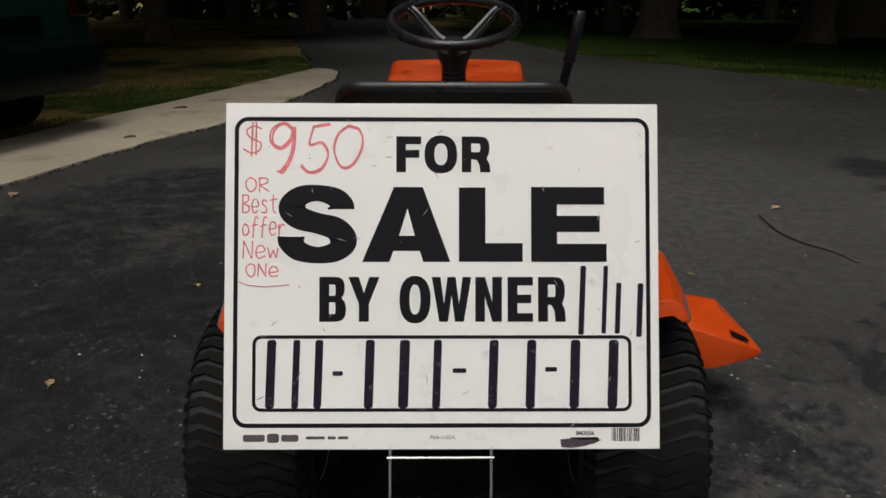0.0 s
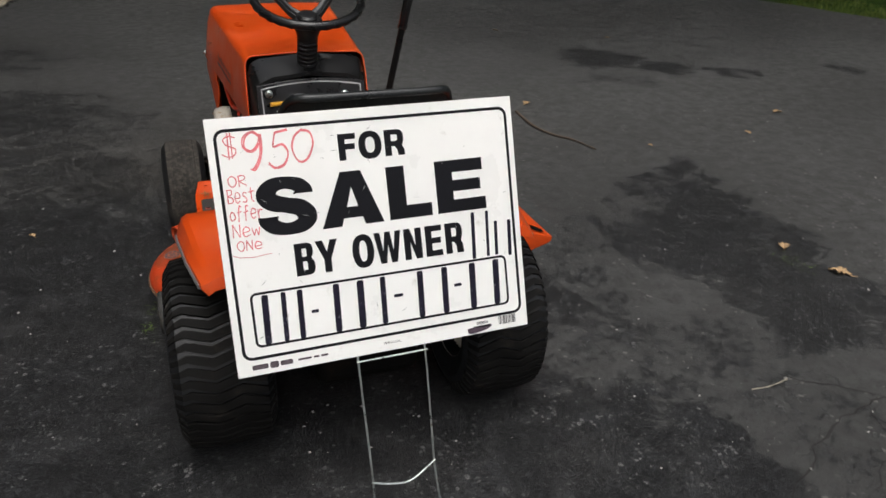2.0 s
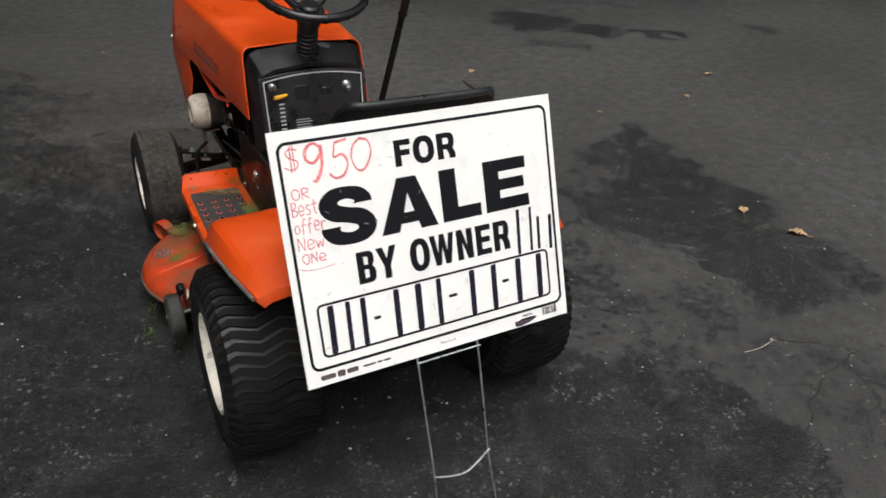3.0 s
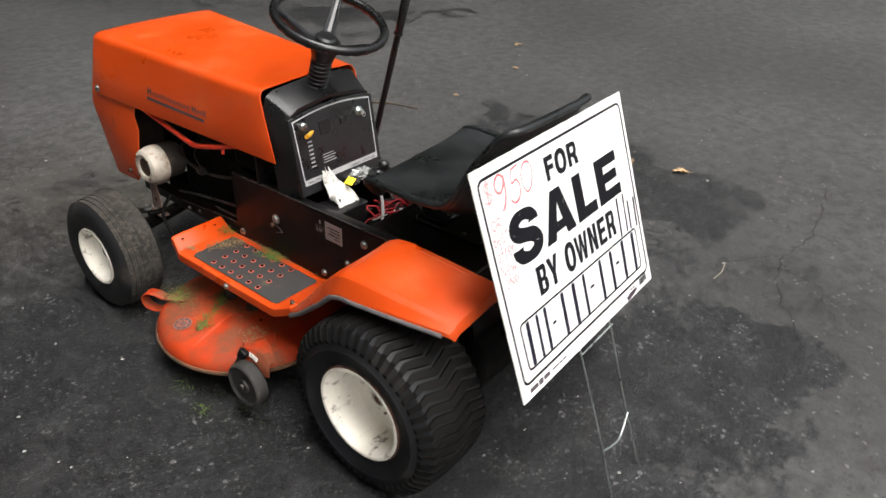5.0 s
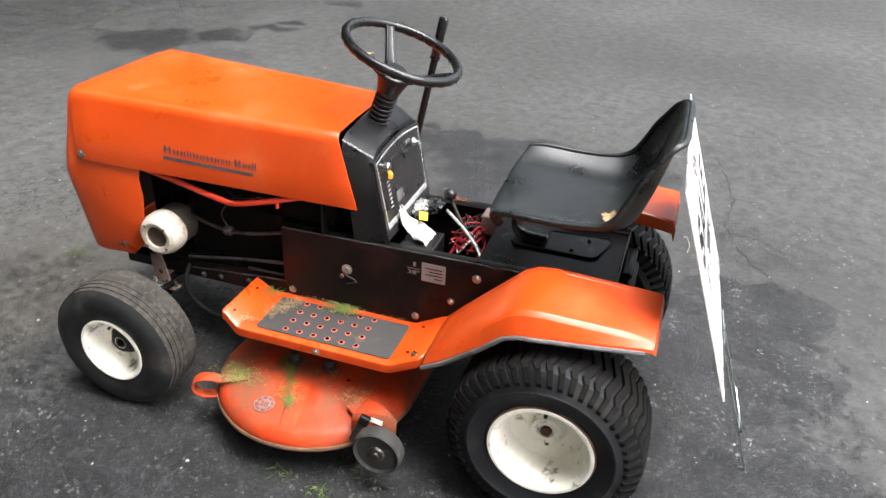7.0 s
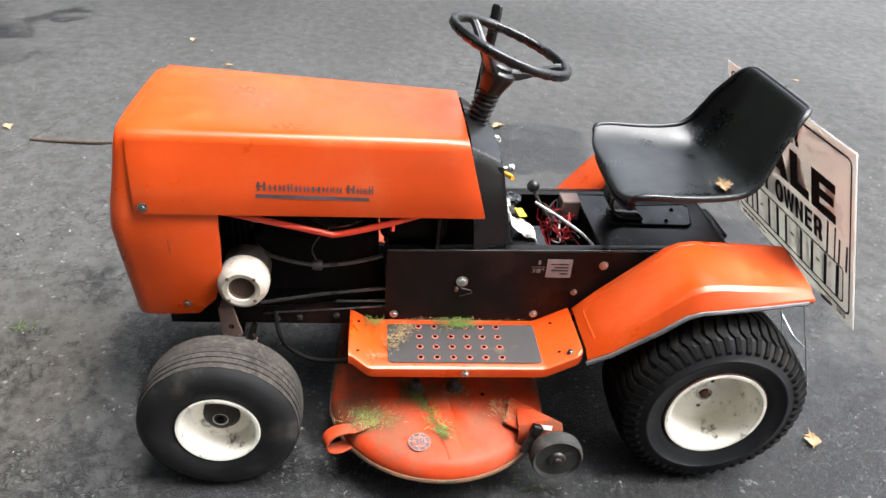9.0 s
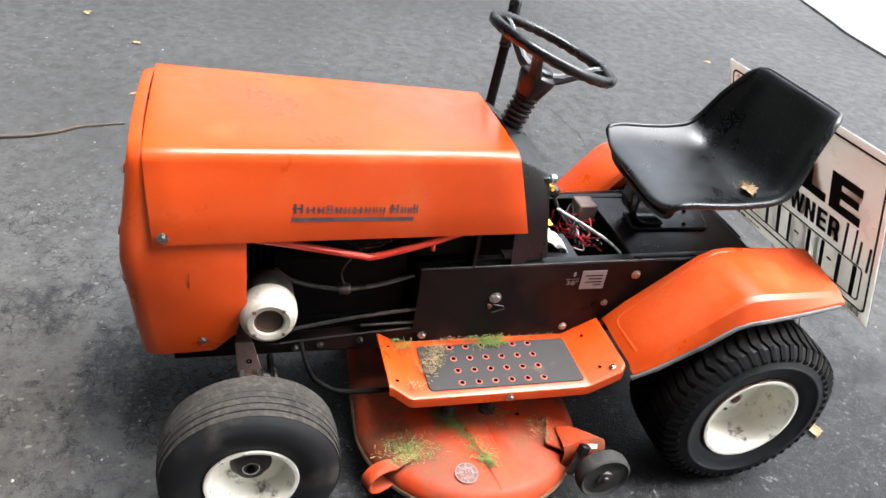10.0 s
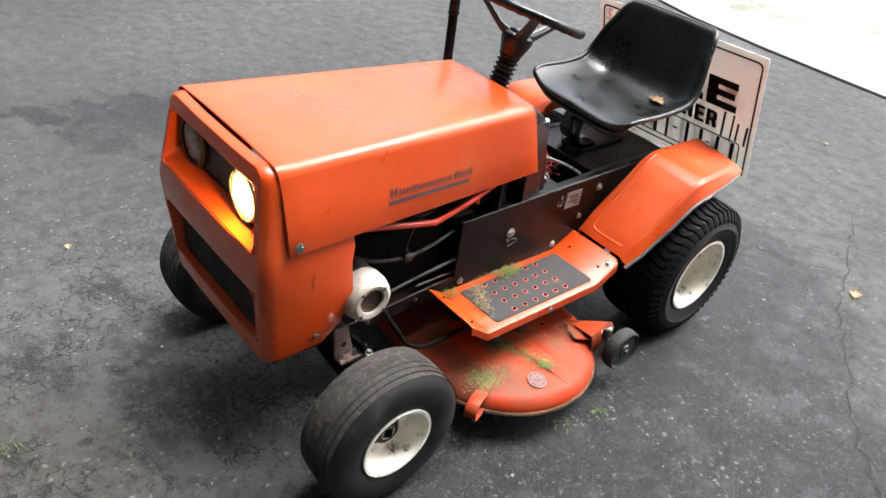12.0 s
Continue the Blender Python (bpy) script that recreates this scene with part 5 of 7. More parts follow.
# fenders, footplates
def fender(s):
    st = [(0.318, (-0.176, 0.340), (-0.345, 0.330)), (0.270, (-0.178, 0.392), (-0.356, 0.376)), (0.180, (-0.190, 0.484), (-0.372, 0.472)), (0.128, (-0.196, 0.536), (-0.380, 0.523)), (0.098, (-0.198, 0.552), (-0.382, 0.536)),
          (0.060, (-0.196, 0.555), (-0.379, 0.538)), (-0.06, (-0.188, 0.546), (-0.364, 0.526)), (-0.160, (-0.180, 0.537), (-0.345, 0.512)), (-0.176, (-0.179, 0.534), (-0.342, 0.509))]
    rows = []
    if s > 0:
        # the right fender is not bent down at its rear corner
        st = [(y, p, (xo - 0.012, zo + float(np.interp(y, [-0.176, 0.06], [0.034, 0.0])))) for y, p, (xo, zo) in st]
    for y, (xi, zi), (xo, zo) in st:
        low = float(np.interp(y, [-0.176, -0.06, 0.06, 0.20, 0.318], [0.006 if s < 0 else 0.024, 0.022, 0.038, 0.036, 0.005]))
        rows.append([(xi + 0.004, y, zi - 0.034), (xi, y, zi - 0.004), (xi - 0.006, y, zi), (xi + (xo - xi) * 0.55, y, zi + (zo - zi) * 0.40), (xo + 0.012, y, zo + 0.006), (xo, y, zo - 0.002), (xo - 0.014, y + 0.0, zo - low), (xo - 0.016, y, zo - low - 0.008)])
    y, z_in = st[-1][0], 0
    rows.append([(x, -0.183, z - 0.024) for x, _, z in rows[-1][:6]] + [(rows[-1][5][0] - 0.002, -0.183, rows[-1][5][2] - 0.026), (rows[-1][5][0] - 0.002, -0.182, rows[-1][5][2] - 0.027)])
    bm = grid(rows)
    bmesh.ops.recalc_face_normals(bm, faces=bm.faces)
    if sum(f.normal.z for f in bm.faces) < 0:
        bmesh.ops.reverse_faces(bm, faces=bm.faces)
    f = part("fender", sided(bm, s), m_orange, mower, "orange sheet-metal rear fender", solid=0.003, bevel=0.004, segments=3)
    lip = [Vector(r[-1]) + Vector((0.002, 0, -0.003)) for r in rows[:-2]]
    part("edge_trim", sided(tube(lip, 0.0062, 8), s), m_trim, f, "grey rubber edge trim")
    ys = [q[0] for q in st[::-1]]

    def on_top(x, y):
        xi, zi, xo, zo = (float(np.interp(y, ys, [v[k][i] for v in st[::-1]])) for k, i in ((1, 0), (1, 1), (2, 0), (2, 1)))
        return Vector((x, y, float(np.interp(x, [xo + 0.012, xi + (xo - xi) * 0.55, xi - 0.006], [zo + 0.006, zi + (zo - zi) * 0.40, zi]))))

    line = [(-0.318, 0.299), (-0.270, 0.300), (-0.222, 0.301), (-0.208, 0.297), (-0.204, 0.283)] + [(-0.205 - 0.009 * min(1, k / 9), 0.270 - k * 0.0130) for k in range(14)] + [(-0.212, 0.075), (-0.209, 0.03), (-0.206, -0.02), (-0.203, -0.07), (-0.199, -0.118)]
    mids = [on_top(x, y) for x, y in line]
    rows = []
    for k, q in enumerate(mids):
        along = (mids[min(k + 1, len(mids) - 1)] - mids[max(k - 1, 0)]).normalized()
        over = (on_top(q.x - 0.01, q.y) - on_top(q.x + 0.01, q.y)).cross(Vector((0, 0.02, on_top(q.x, q.y + 0.01).z - on_top(q.x, q.y - 0.01).z))).normalized()
        over = over if over.z > 0 else -over
        side_way = along.cross(over).normalized()
        tall = 0.0019 if 0 < k < len(mids) - 1 else 0.0002
        rows.append([tuple(q + side_way * u * 0.0048 + over * (h * tall - 0.0003)) for u, h in ((-1, 0), (-0.5, 0.7), (0, 1), (0.5, 0.7), (1, 0))])
    bm = grid(rows)
    bmesh.ops.recalc_face_normals(bm, faces=bm.faces)
    if sum(f_.normal.z for f_ in bm.faces) < 0:
        bmesh.ops.reverse_faces(bm, faces=bm.faces)
    part("pressed_rib", sided(bm, s), m_orange, f, "long pressed stiffening rib", angle=80)
    part("fender_strut", sided(tube([(-0.16, -0.02, 0.47), (-0.30, -0.03, 0.508)], 0.010, 8, flat=0.4), s), m_grime, f)
    return f


def footplate(s):
    rows = []
    for y, z in ((0.866, 0.316), (0.858, 0.313), (0.822, 0.290), (0.812, 0.2865), (0.62, 0.286), (0.415, 0.286), (0.402, 0.289), (0.335, 0.325), (0.323, 0.330)):
        inset = 0.012 if y > 0.85 or y < 0.33 else 0.0
        rows.append([(-0.1635, y, z), (-0.24, y, z), (-0.338 + inset, y, z), (-0.346 + inset, y, z - 0.004), (-0.348 + inset, y, z - 0.026)])
    bm = grid(rows)
    bmesh.ops.recalc_face_normals(bm, faces=bm.faces)
    if sum(f.normal.z for f in bm.faces) < 0:
        bmesh.ops.reverse_faces(bm, faces=bm.faces)
    p = part("footplate", sided(bm, s), m_orange, mower, "orange footplate with worn rubber mat", solid=0.003, bevel=0.004, segments=2)
    mat_outline = [(-0.186, 0.772), (-0.190, 0.776), (-0.322, 0.776), (-0.330, 0.768), (-0.330, 0.420), (-0.324, 0.412), (-0.190, 0.412), (-0.184, 0.418)]
    mat = part("rubber_mat", sided(prism(mat_outline, 0.2868, 0.2895), s), m_grip, p, "worn black rubber tread mat", bevel=0.001, segments=1)
    for r in range(4):
        for c in range(6):
            x, y = -0.197 - r * 0.0385, 0.699 - c * 0.0384
            part("eyelet", sided(lathe([(0.0050, 0.2896), (0.0055, 0.2906), (0.0072, 0.2906), (0.0080, 0.2896)], (x, y, 0), "z", 14), s), m_eyelet, mat)
            part("drain_hole", sided(lathe([(0.0054, 0.2910), (0.0004, 0.2910)], (x, y, 0), "z", 12), s), m_hole, mat)
    for y, z in ((0.845, 0.306), (0.372, 0.3065)):
        for x in (-0.20, -0.31):
            part("hole", sided(lathe([(0.0042, z + 0.0012), (0.0004, z + 0.0014)], (x, y, 0), "z", 10), s), m_hole, p)
    part("bolt", sided(bolt(-0.3485, 0.597, 0.272, 0.0065), s), m_steel, p)
    part("bolt", sided(bolt(-0.325, 0.350, 0.318, 0.0055, (0, 0.4, 0.9)), s), m_steel, p)
    return p


for s in (-1, 1):
    fender(s)
    footplate(s)


# wheels
def rear_wheel(s):
    cx, cz, R = -0.335, 0.226, 0.226
    prof = [(0.102, 0.062), (0.115, 0.090), (0.140, 0.103), (0.160, 0.1055), (0.163, 0.1085), (0.167, 0.1085), (0.170, 0.1055), (0.195, 0.100), (0.212, 0.088), (0.217, 0.060), (0.2185, 0.0), (0.217, -0.060), (0.212, -0.088), (0.195, -0.100), (0.170, -0.1055), (0.167, -0.1085), (0.163, -0.1085), (0.160, -0.1055), (0.140, -0.103), (0.115, -0.090), (0.102, -0.062)]
    # rim: flange, deep well, dished disc and hub
    rim_prof = [(0.118, -0.092), (0.121, -0.097), (0.119, -0.101), (0.112, -0.101), (0.105, -0.094), (0.101, -0.082), (0.097, -0.040), (0.088, -0.018), (0.070, -0.012), (0.045, -0.014), (0.038, -0.022), (0.034, -0.030), (0.018, -0.032), (0.017, -0.024), (0.0005, -0.024)]
    w = part("rear_wheel", sided(lathe(rim_prof, (cx, 0, cz), "x", 56), s), m_rim, mower, "cream painted steel rear wheel rim")
    bm = lathe([(0.118, -0.092), (0.101, -0.06), (0.09, 0.0), (0.101, 0.06), (0.118, 0.092)], (cx, 0, cz), "x", 40)
    part("rim_barrel", sided(bm, s), m_rim, w)
    part("rim_edge", sided(lathe([(0.1185, -0.1000), (0.1225, -0.0985), (0.1235, -0.0945), (0.1205, -0.0935)], (cx, 0, cz), "x", 56), s), m_rust, w, "rusty outer edge of the rim")
    bm = lathe(prof, (cx, 0, cz), "x", 72)
    for f in bm.faces:
        f.material_index = 1
    lugs = 52
    for i in range(lugs):
        a0 = 2 * math.pi * i / lugs
        rows = []
        for k in range(13):
            x = -0.104 + 0.208 * k / 12
            zig = (abs(((k + 1) % 6) - 3) / 3 - 0.5) * 0.075
            crown = np.interp(abs(x), [0, 0.06, 0.088, 0.100, 0.104], [0.2175, 0.216, 0.210, 0.196, 0.184])
            tall = 0.0085 if abs(x) < 0.09 else 0.0075
            half = 0.041 if 2 < k < 10 else 0.035 if 1 < k < 11 else 0.027
            row = []
            for da, dr in ((-half * 1.10, -0.002), (-half, tall), (half, tall), (half * 1.10, -0.002)):
                a, r = a0 + zig + da, crown + dr
                row.append((cx + x * (1.01 if dr > 0 else 1), r * math.cos(a), cz + r * math.sin(a)))
            rows.append(row)
        grid(rows, bm, flip=True)
        for row, rev in ((rows[0], False), (rows[-1], True)):
            vs4 = [bm.verts.new(p) for p in row]
            bm.faces.new(vs4[::-1] if rev else vs4)
    bmesh.ops.recalc_face_normals(bm, faces=bm.faces)
    # tyre flattens where it meets the ground
    for v in bm.verts:
        v.co.z = max(v.co.z, 0.0005)
    part("tyre", sided(bm, s), [m_rubber, m_sidewall], w, "black wide turf tyre with chevron tread", angle=40)
    # the right wheel sits a little closer in
    w.location = (-0.007 if s > 0 else 0.0, 0.014, 0.0)
    part("valve", sided(tube([(cx - 0.014, 0.004, cz + 0.066), (cx - 0.030, 0.004, cz + 0.062), (cx - 0.052, 0.003, cz + 0.058)], [0.006, 0.005, 0.0045], 8), s), m_plastic, w, "black valve stem")
    part("axle_nut", sided(lathe([(0.013, -0.024), (0.013, -0.034), (0.008, -0.036), (0.0005, -0.036)], (cx, 0, cz), "x", 6), s), m_rust, w, "rusty axle nut")
    part("rim_hole", sided(lathe([(0.0055, -0.0135), (0.0050, -0.0150), (0.0005, -0.0150)], (cx, -0.004, cz - 0.052), "x", 12), s), m_rust, w, "small rusty hole")


def front_wheel(s):
    cx, cy, cz = -0.372, 1.148, 0.186
    rim_prof = [(0.092, -0.060), (0.096, -0.065), (0.094, -0.069), (0.087, -0.068), (0.081, -0.058), (0.077, -0.030), (0.068, -0.012), (0.048, -0.010), (0.034, -0.014), (0.028, -0.026), (0.017, -0.030), (0.015, -0.026), (0.0005, -0.026)]
    w = part("front_wheel", sided(lathe(rim_prof, (cx, cy, cz), "x", 48), s), m_rim, mower, "cream painted steel front wheel rim")
    part("rim_barrel", sided(lathe([(0.092, -0.060), (0.077, -0.03), (0.075, 0.0), (0.077, 0.03), (0.092, 0.060)], (cx, cy, cz), "x", 36), s), m_rim, w)
    prof = [(0.082, -0.040), (0.092, -0.060), (0.112, -0.071), (0.135, -0.074), (0.155, -0.071), (0.170, -0.064), (0.180, -0.054)]
    ribs = (-0.0480, -0.0320, -0.0160, 0.0, 0.0160, 0.0320, 0.0480)
    for x in ribs:
        crown = 0.1865 - 0.0050 * (x / 0.05) ** 2
        prof += [(crown, x - 0.0070), (crown, x + 0.0070)]
        if x < 0.047:
            prof += [(crown - 0.0014, x + 0.0074), (crown - 0.0014, x + 0.0086)]
    prof += [(r, -x) for r, x in [(0.180, -0.054), (0.170, -0.064), (0.155, -0.071), (0.135, -0.074), (0.112, -0.071), (0.092, -0.060), (0.082, -0.040)]]
    bm = lathe(prof, (cx, cy, cz), "x", 72)
    for v in bm.verts:
        v.co.z = max(v.co.z, 0.0005)
    bmesh.ops.recalc_face_normals(bm, faces=bm.faces)
    for f in bm.faces:
        c = f.calc_center_median()
        f.material_index = 1 if math.hypot(c.y - cy, c.z - cz) < 0.176 else 0
    part("tyre", sided(bm, s), [m_rubber_worn, m_side_dusty], w, "black front tyre with worn brown ribbed tread", angle=28)
    part("hub_bearing", sided(lathe([(0.044, -0.0108), (0.036, -0.0165), (0.030, -0.0275), (0.020, -0.0315), (0.016, -0.0275), (0.0005, -0.0275)], (cx, cy, cz), "x", 28), s), m_soot, w, "grimy brown hub")
    part("axle_end", sided(lathe([(0.0095, -0.026), (0.0095, -0.034), (0.007, -0.036), (0.0005, -0.036)], (cx, cy, cz), "x", 14), s), m_grime, w, "greasy axle end")
    c0 = Matrix.Translation((cx if s < 0 else -cx, cy, 0.0))
    w.matrix_basis = c0 @ Matrix.Scale(0.965, 4) @ c0.inverted()
    part("valve", sided(tube([(cx - 0.012, cy + 0.03, cz + 0.042), (cx - 0.032, cy + 0.03, cz + 0.040)], 0.004, 8), s), m_plastic, w)


for s in (-1, 1):
    rear_wheel(s)
    front_wheel(s)


# mowing deck: two round lobes under one rolled skirt
def deck_ring(off, z, n=40):
    R = 0.266 - off
    ax, ay, bx, by = -0.245, 0.645, 0.30, 0.625
    pts = []
    for i in range(n + 1):
        a = radians(95 + 170 * i / n)
        pts.append((ax + R * math.cos(a), ay + R * math.sin(a), z))
    for i in range(n + 1):
        a = radians(-90 + 180 * i / n)
        pts.append((bx + (R - 0.01) * math.cos(a), by + (R - 0.01) * math.sin(a), z))
    return pts


rows = [deck_ring(o, z) for o, z in ((0.006, 0.091), (0.0, 0.094), (0.0005, 0.105), (0.004, 0.1142), (0.010, 0.123), (0.019, 0.131), (0.030, 0.1355), (0.05, 0.139), (0.10, 0.1455), (0.17, 0.154))]
bm = grid(rows, close=True)
top = [v for v in bm.verts if abs(v.co.z - 0.154) < 1e-6]
bm.faces.new(top)
bmesh.ops.recalc_face_normals(bm, faces=bm.faces)
deck = part("mowing_deck", bm, m_deck, mower, "faded dirty orange mowing deck", solid=0.003, bevel=0.001)
rib_rows = []
for k in range(9):
    t = k / 8
    cx, cy, hw, ang = -0.285 - 0.195 * t, 0.658 - 0.042 * t, 0.027 - 0.010 * t, radians(12)
    z = float(np.interp(math.hypot(cx + 0.245, cy - 0.640), [0.102, 0.172, 0.222, 0.242, 0.253], [0.154, 0.1455, 0.139, 0.1355, 0.131]))
    rise = 0.005 * (1 - t ** 5)
    across = Vector((-math.sin(ang), math.cos(ang), 0))
    rib_rows.append([tuple(Vector((cx, cy, z)) + across * hw * u + Vector((0, 0, h * rise - 0.001))) for u, h in ((-1.12, 0), (-0.95, 0.85), (-0.8, 1), (0.8, 1), (0.95, 0.85), (1.12, 0))])
part("deck_rib", grid(rib_rows), m_deck, deck, "raised pressed rib", angle=50)
for x, y in ((-0.272, 0.702), (-0.266, 0.606)):
    part("hanger_boss", lathe([(0.022, 0.151), (0.020, 0.160), (0.012, 0.164), (0.010, 0.182), (0.0005, 0.184)], (x, y, 0), "z", 20), m_soot, deck, "dark greasy hanger boss")
part("deck_hole", lathe([(0.0050, 0.1565), (0.0004, 0.1570)], (-0.293, 0.538, 0), "z", 12), m_hole, deck)
skirt = [Vector(p) + Vector((0, 0, -0.001)) for p in deck_ring(0.002, 0.0965)]
part("skirt_edge", tube(skirt + skirt[:1], 0.0068, 8, caps=False), m_skirt, deck, "rolled lower edge caked with brown mud")
part("spindle_cover", lathe([(0.060, 0.152), (0.057, 0.172), (0.045, 0.180), (0.001, 0.181)], (-0.150, 0.640, 0), "z", 30), m_grime, deck, bevel=0.003)
part("belt_guard", prism([(-0.16, 0.55), (0.24, 0.54), (0.24, 0.72), (-0.16, 0.74)], 0.155, 0.20), m_grime, deck, "dark belt guard", bevel=0.006)
disc = part("decal", lathe([(0.026, 0.0), (0.026, 0.0012), (0.0004, 0.0014)], n=30, axis="z"), m_decal, deck, "round blue and white decal")
disc.matrix_basis = pose(-0.437, 0.700, 0.1432, 0, -6.5, 0)
bm = bmesh.new()
for k in range(40):
    if k % 10 in (4, 9):
        continue
    a, b = radians(9 * k), radians(9 * k + 9)
    q = [bm.verts.new((r * math.cos(t), r * math.sin(t), 0.0019)) for r, t in ((0.016, a), (0.0235, a), (0.0235, b), (0.016, b))]
    bm.faces.new(q)
part("decal_ring", bm, m_grey_mark, disc, "slate-blue printed ring", smooth=False)
part("decal_number", moved(lettering("38", -0.012, -0.009, 0.012, 0.009, 0, 0.03), pose(0, 0, 0.0017, 0, 0, -85)), m_grey_mark, disc)
# strap loop at the front of the deck
bm = bmesh.new()
path = [(0.0, 0.012), (0.022, 0.020), (0.048, 0.020), (0.066, 0.006), (0.064, -0.016), (0.044, -0.030), (0.016, -0.030), (-0.006, -0.022)]
pts = [v for v in smooth_path([(p[0], p[1], 0) for p in path], 5)]
grid([[(-0.016, v.x, v.y) for v in pts], [(0.016, v.x, v.y) for v in pts]], bm)
part("strap_loop", moved(bm, Matrix.Translation((-0.395, 0.852, 0.130)) @ Euler((0, 0, radians(24))).to_matrix().to_4x4()), m_deck, deck, "bent orange strap loop", solid=0.004, bevel=0.001)
part("strap_plate", moved(box(-0.015, 0.015, -0.07, 0.012, 0, 0.005), Matrix.Translation((-0.393, 0.850, 0.140)) @ Euler((radians(-4), 0, radians(24))).to_matrix().to_4x4()), m_deck, deck, bevel=0.002)
# gauge wheel and its bracket at the rear corner
bracket = part("gauge_bracket", prism([(-0.30, 0.470), (-0.385, 0.500), (-0.425, 0.440), (-0.420, 0.395), (-0.375, 0.395), (-0.335, 0.425)], 0.148, 0.154), m_deck, deck, "bent orange gauge wheel bracket", bevel=0.003)
bm = bmesh.new()
grid([[(-0.340, 0.462, 0.158), (-0.352, 0.425, 0.164), (-0.372, 0.388, 0.160), (-0.384, 0.366, 0.150)],
      [(-0.416, 0.470, 0.170), (-0.411, 0.425, 0.184), (-0.406, 0.388, 0.182), (-0.401, 0.362, 0.166)],
      [(-0.426, 0.470, 0.156), (-0.422, 0.425, 0.160), (-0.416, 0.388, 0.158), (-0.410, 0.360, 0.152)],
      [(-0.427, 0.470, 0.122), (-0.424, 0.425, 0.118), (-0.418, 0.388, 0.116), (-0.412, 0.362, 0.122)]], bm)
bmesh.ops.recalc_face_normals(bm, faces=bm.faces)
part("bracket_flange", bm, m_deck, bracket, "orange folded channel above the gauge wheel", solid=0.003, bevel=0.002)
# white strip set on the channel's edge in place of its highlight
part("white_highlight_strip", moved(box(-0.0015, 0.0015, -0.020, 0.020, -0.005, 0.005), pose(-0.4195, 0.411, 0.170, 0, 24, -8)), m_cloth, bracket)
clamp = part("bracket_clamp", moved(box(-0.004, 0.004, -0.011, 0.011, -0.045, 0.012), pose(-0.438, 0.440, 0.158, 24, 8, 10)), m_dull_steel, bracket, "dull steel clamp plate", bevel=0.002)
part("clamp_cap", moved(box(-0.009, 0.009, -0.013, 0.013, 0.008, 0.034), pose(-0.438, 0.440, 0.158, 24, 8, 10)), m_black, clamp, "black clamp end", bevel=0.004)
part("gauge_axle", tube([(-0.415, 0.392, 0.128), (-0.485, 0.384, 0.126)], 0.007, 10), m_dull_steel, bracket)
gw = part("gauge_wheel", lathe([(0.020, -0.013), (0.050, -0.013), (0.056, -0.019), (0.0605, -0.014), (0.062, 0.0), (0.0605, 0.014), (0.056, 0.019), (0.02, 0.016)], (-0.462, 0.384, 0.125), "x", 40), m_gauge, deck, "small black rubber gauge wheel", bevel=0.001)
part("gauge_hub", lathe([(0.021, -0.013), (0.018, -0.018), (0.009, -0.019), (0.008, -0.024), (0.0005, -0.024)], (-0.462, 0.384, 0.125), "x", 20), m_dull_steel, gw)
# discharge chute on the right
bm = bmesh.new()
ch = [[(0.48, 0.408, 0.258), (0.48, 0.610, 0.262)], [(0.54, 0.404, 0.248), (0.55, 0.610, 0.258)], [(0.590, 0.402, 0.236), (0.608, 0.605, 0.252)], [(0.662, 0.403, 0.213), (0.682, 0.600, 0.240)], [(0.737, 0.405, 0.189), (0.758, 0.580, 0.165)], [(0.735, 0.406, 0.176), (0.756, 0.580, 0.150)]]
grid([[Vector(a).lerp(Vector(b), k / 4) for k in range(5)] for a, b in ch], bm)
a = [Vector(r[0]) for r in ch]
low = [Vector((0.49, 0.402, 0.135)), Vector((0.54, 0.398, 0.137)), Vector((0.59, 0.396, 0.140)), Vector((0.628, 0.396, 0.144)), Vector((0.700, 0.402, 0.162)), Vector((0.733, 0.406, 0.172))]
grid([a, low], bm)
bmesh.ops.remove_doubles(bm, verts=bm.verts, dist=0.0005)
bmesh.ops.recalc_face_normals(bm, faces=bm.faces)
chute = part("discharge_chute", bm, m_orange, deck, "orange sheet-metal discharge chute", solid=0.003, bevel=0.003)
patch = [[Vector(ch[r][0]).lerp(Vector(ch[r][1]), k).lerp(Vector(ch[r + 1][0]).lerp(Vector(ch[r + 1][1]), k), f) + Vector((0.003, 0, 0.003)) for r, f in ((3, 0.05), (3, 0.4), (3, 0.62))] for k in (0.10, 0.24)]
part("warning_patch", grid(patch), m_grime, chute, "dark scraped warning patch", solid=0.001)
for x, y in ((-0.05, 0.82), (-0.05, 0.46), (0.05, 0.82)):
    part("deck_hanger", tube([(x, y, 0.15), (x * 2.4, y, 0.30)], 0.006, 8), m_dull_steel, deck)
part("clutch_cable", tube(smooth_path([(-0.215, 1.040, 0.345), (-0.255, 1.028, 0.312), (-0.262, 1.008, 0.276), (-0.264, 0.965, 0.246), (-0.262, 0.925, 0.236), (-0.260, 0.862, 0.233), (-0.25, 0.76, 0.229)]), 0.0055, 10), m_grime, mower, "black sheathed cable over the deck")

# seat
SEAT_LINE = smooth_path([(0.232, 0.000, 0.620), (0.246, 0.03, 0.634), (0.240, 0.07, 0.645), (0.200, 0.16, 0.647), (0.115, 0.30, 0.640), (0.030, 0.45, 0.637), (-0.035, 0.54, 0.643), (-0.078, 0.61, 0.670),
                         (-0.104, 0.71, 0.728), (-0.128, 0.88, 0.812), (-0.138, 0.95, 0.850), (-0.146, 0.985, 0.866), (-0.158, 1.0, 0.868)], 6)
SEAT_V = [p.y for p in SEAT_LINE]


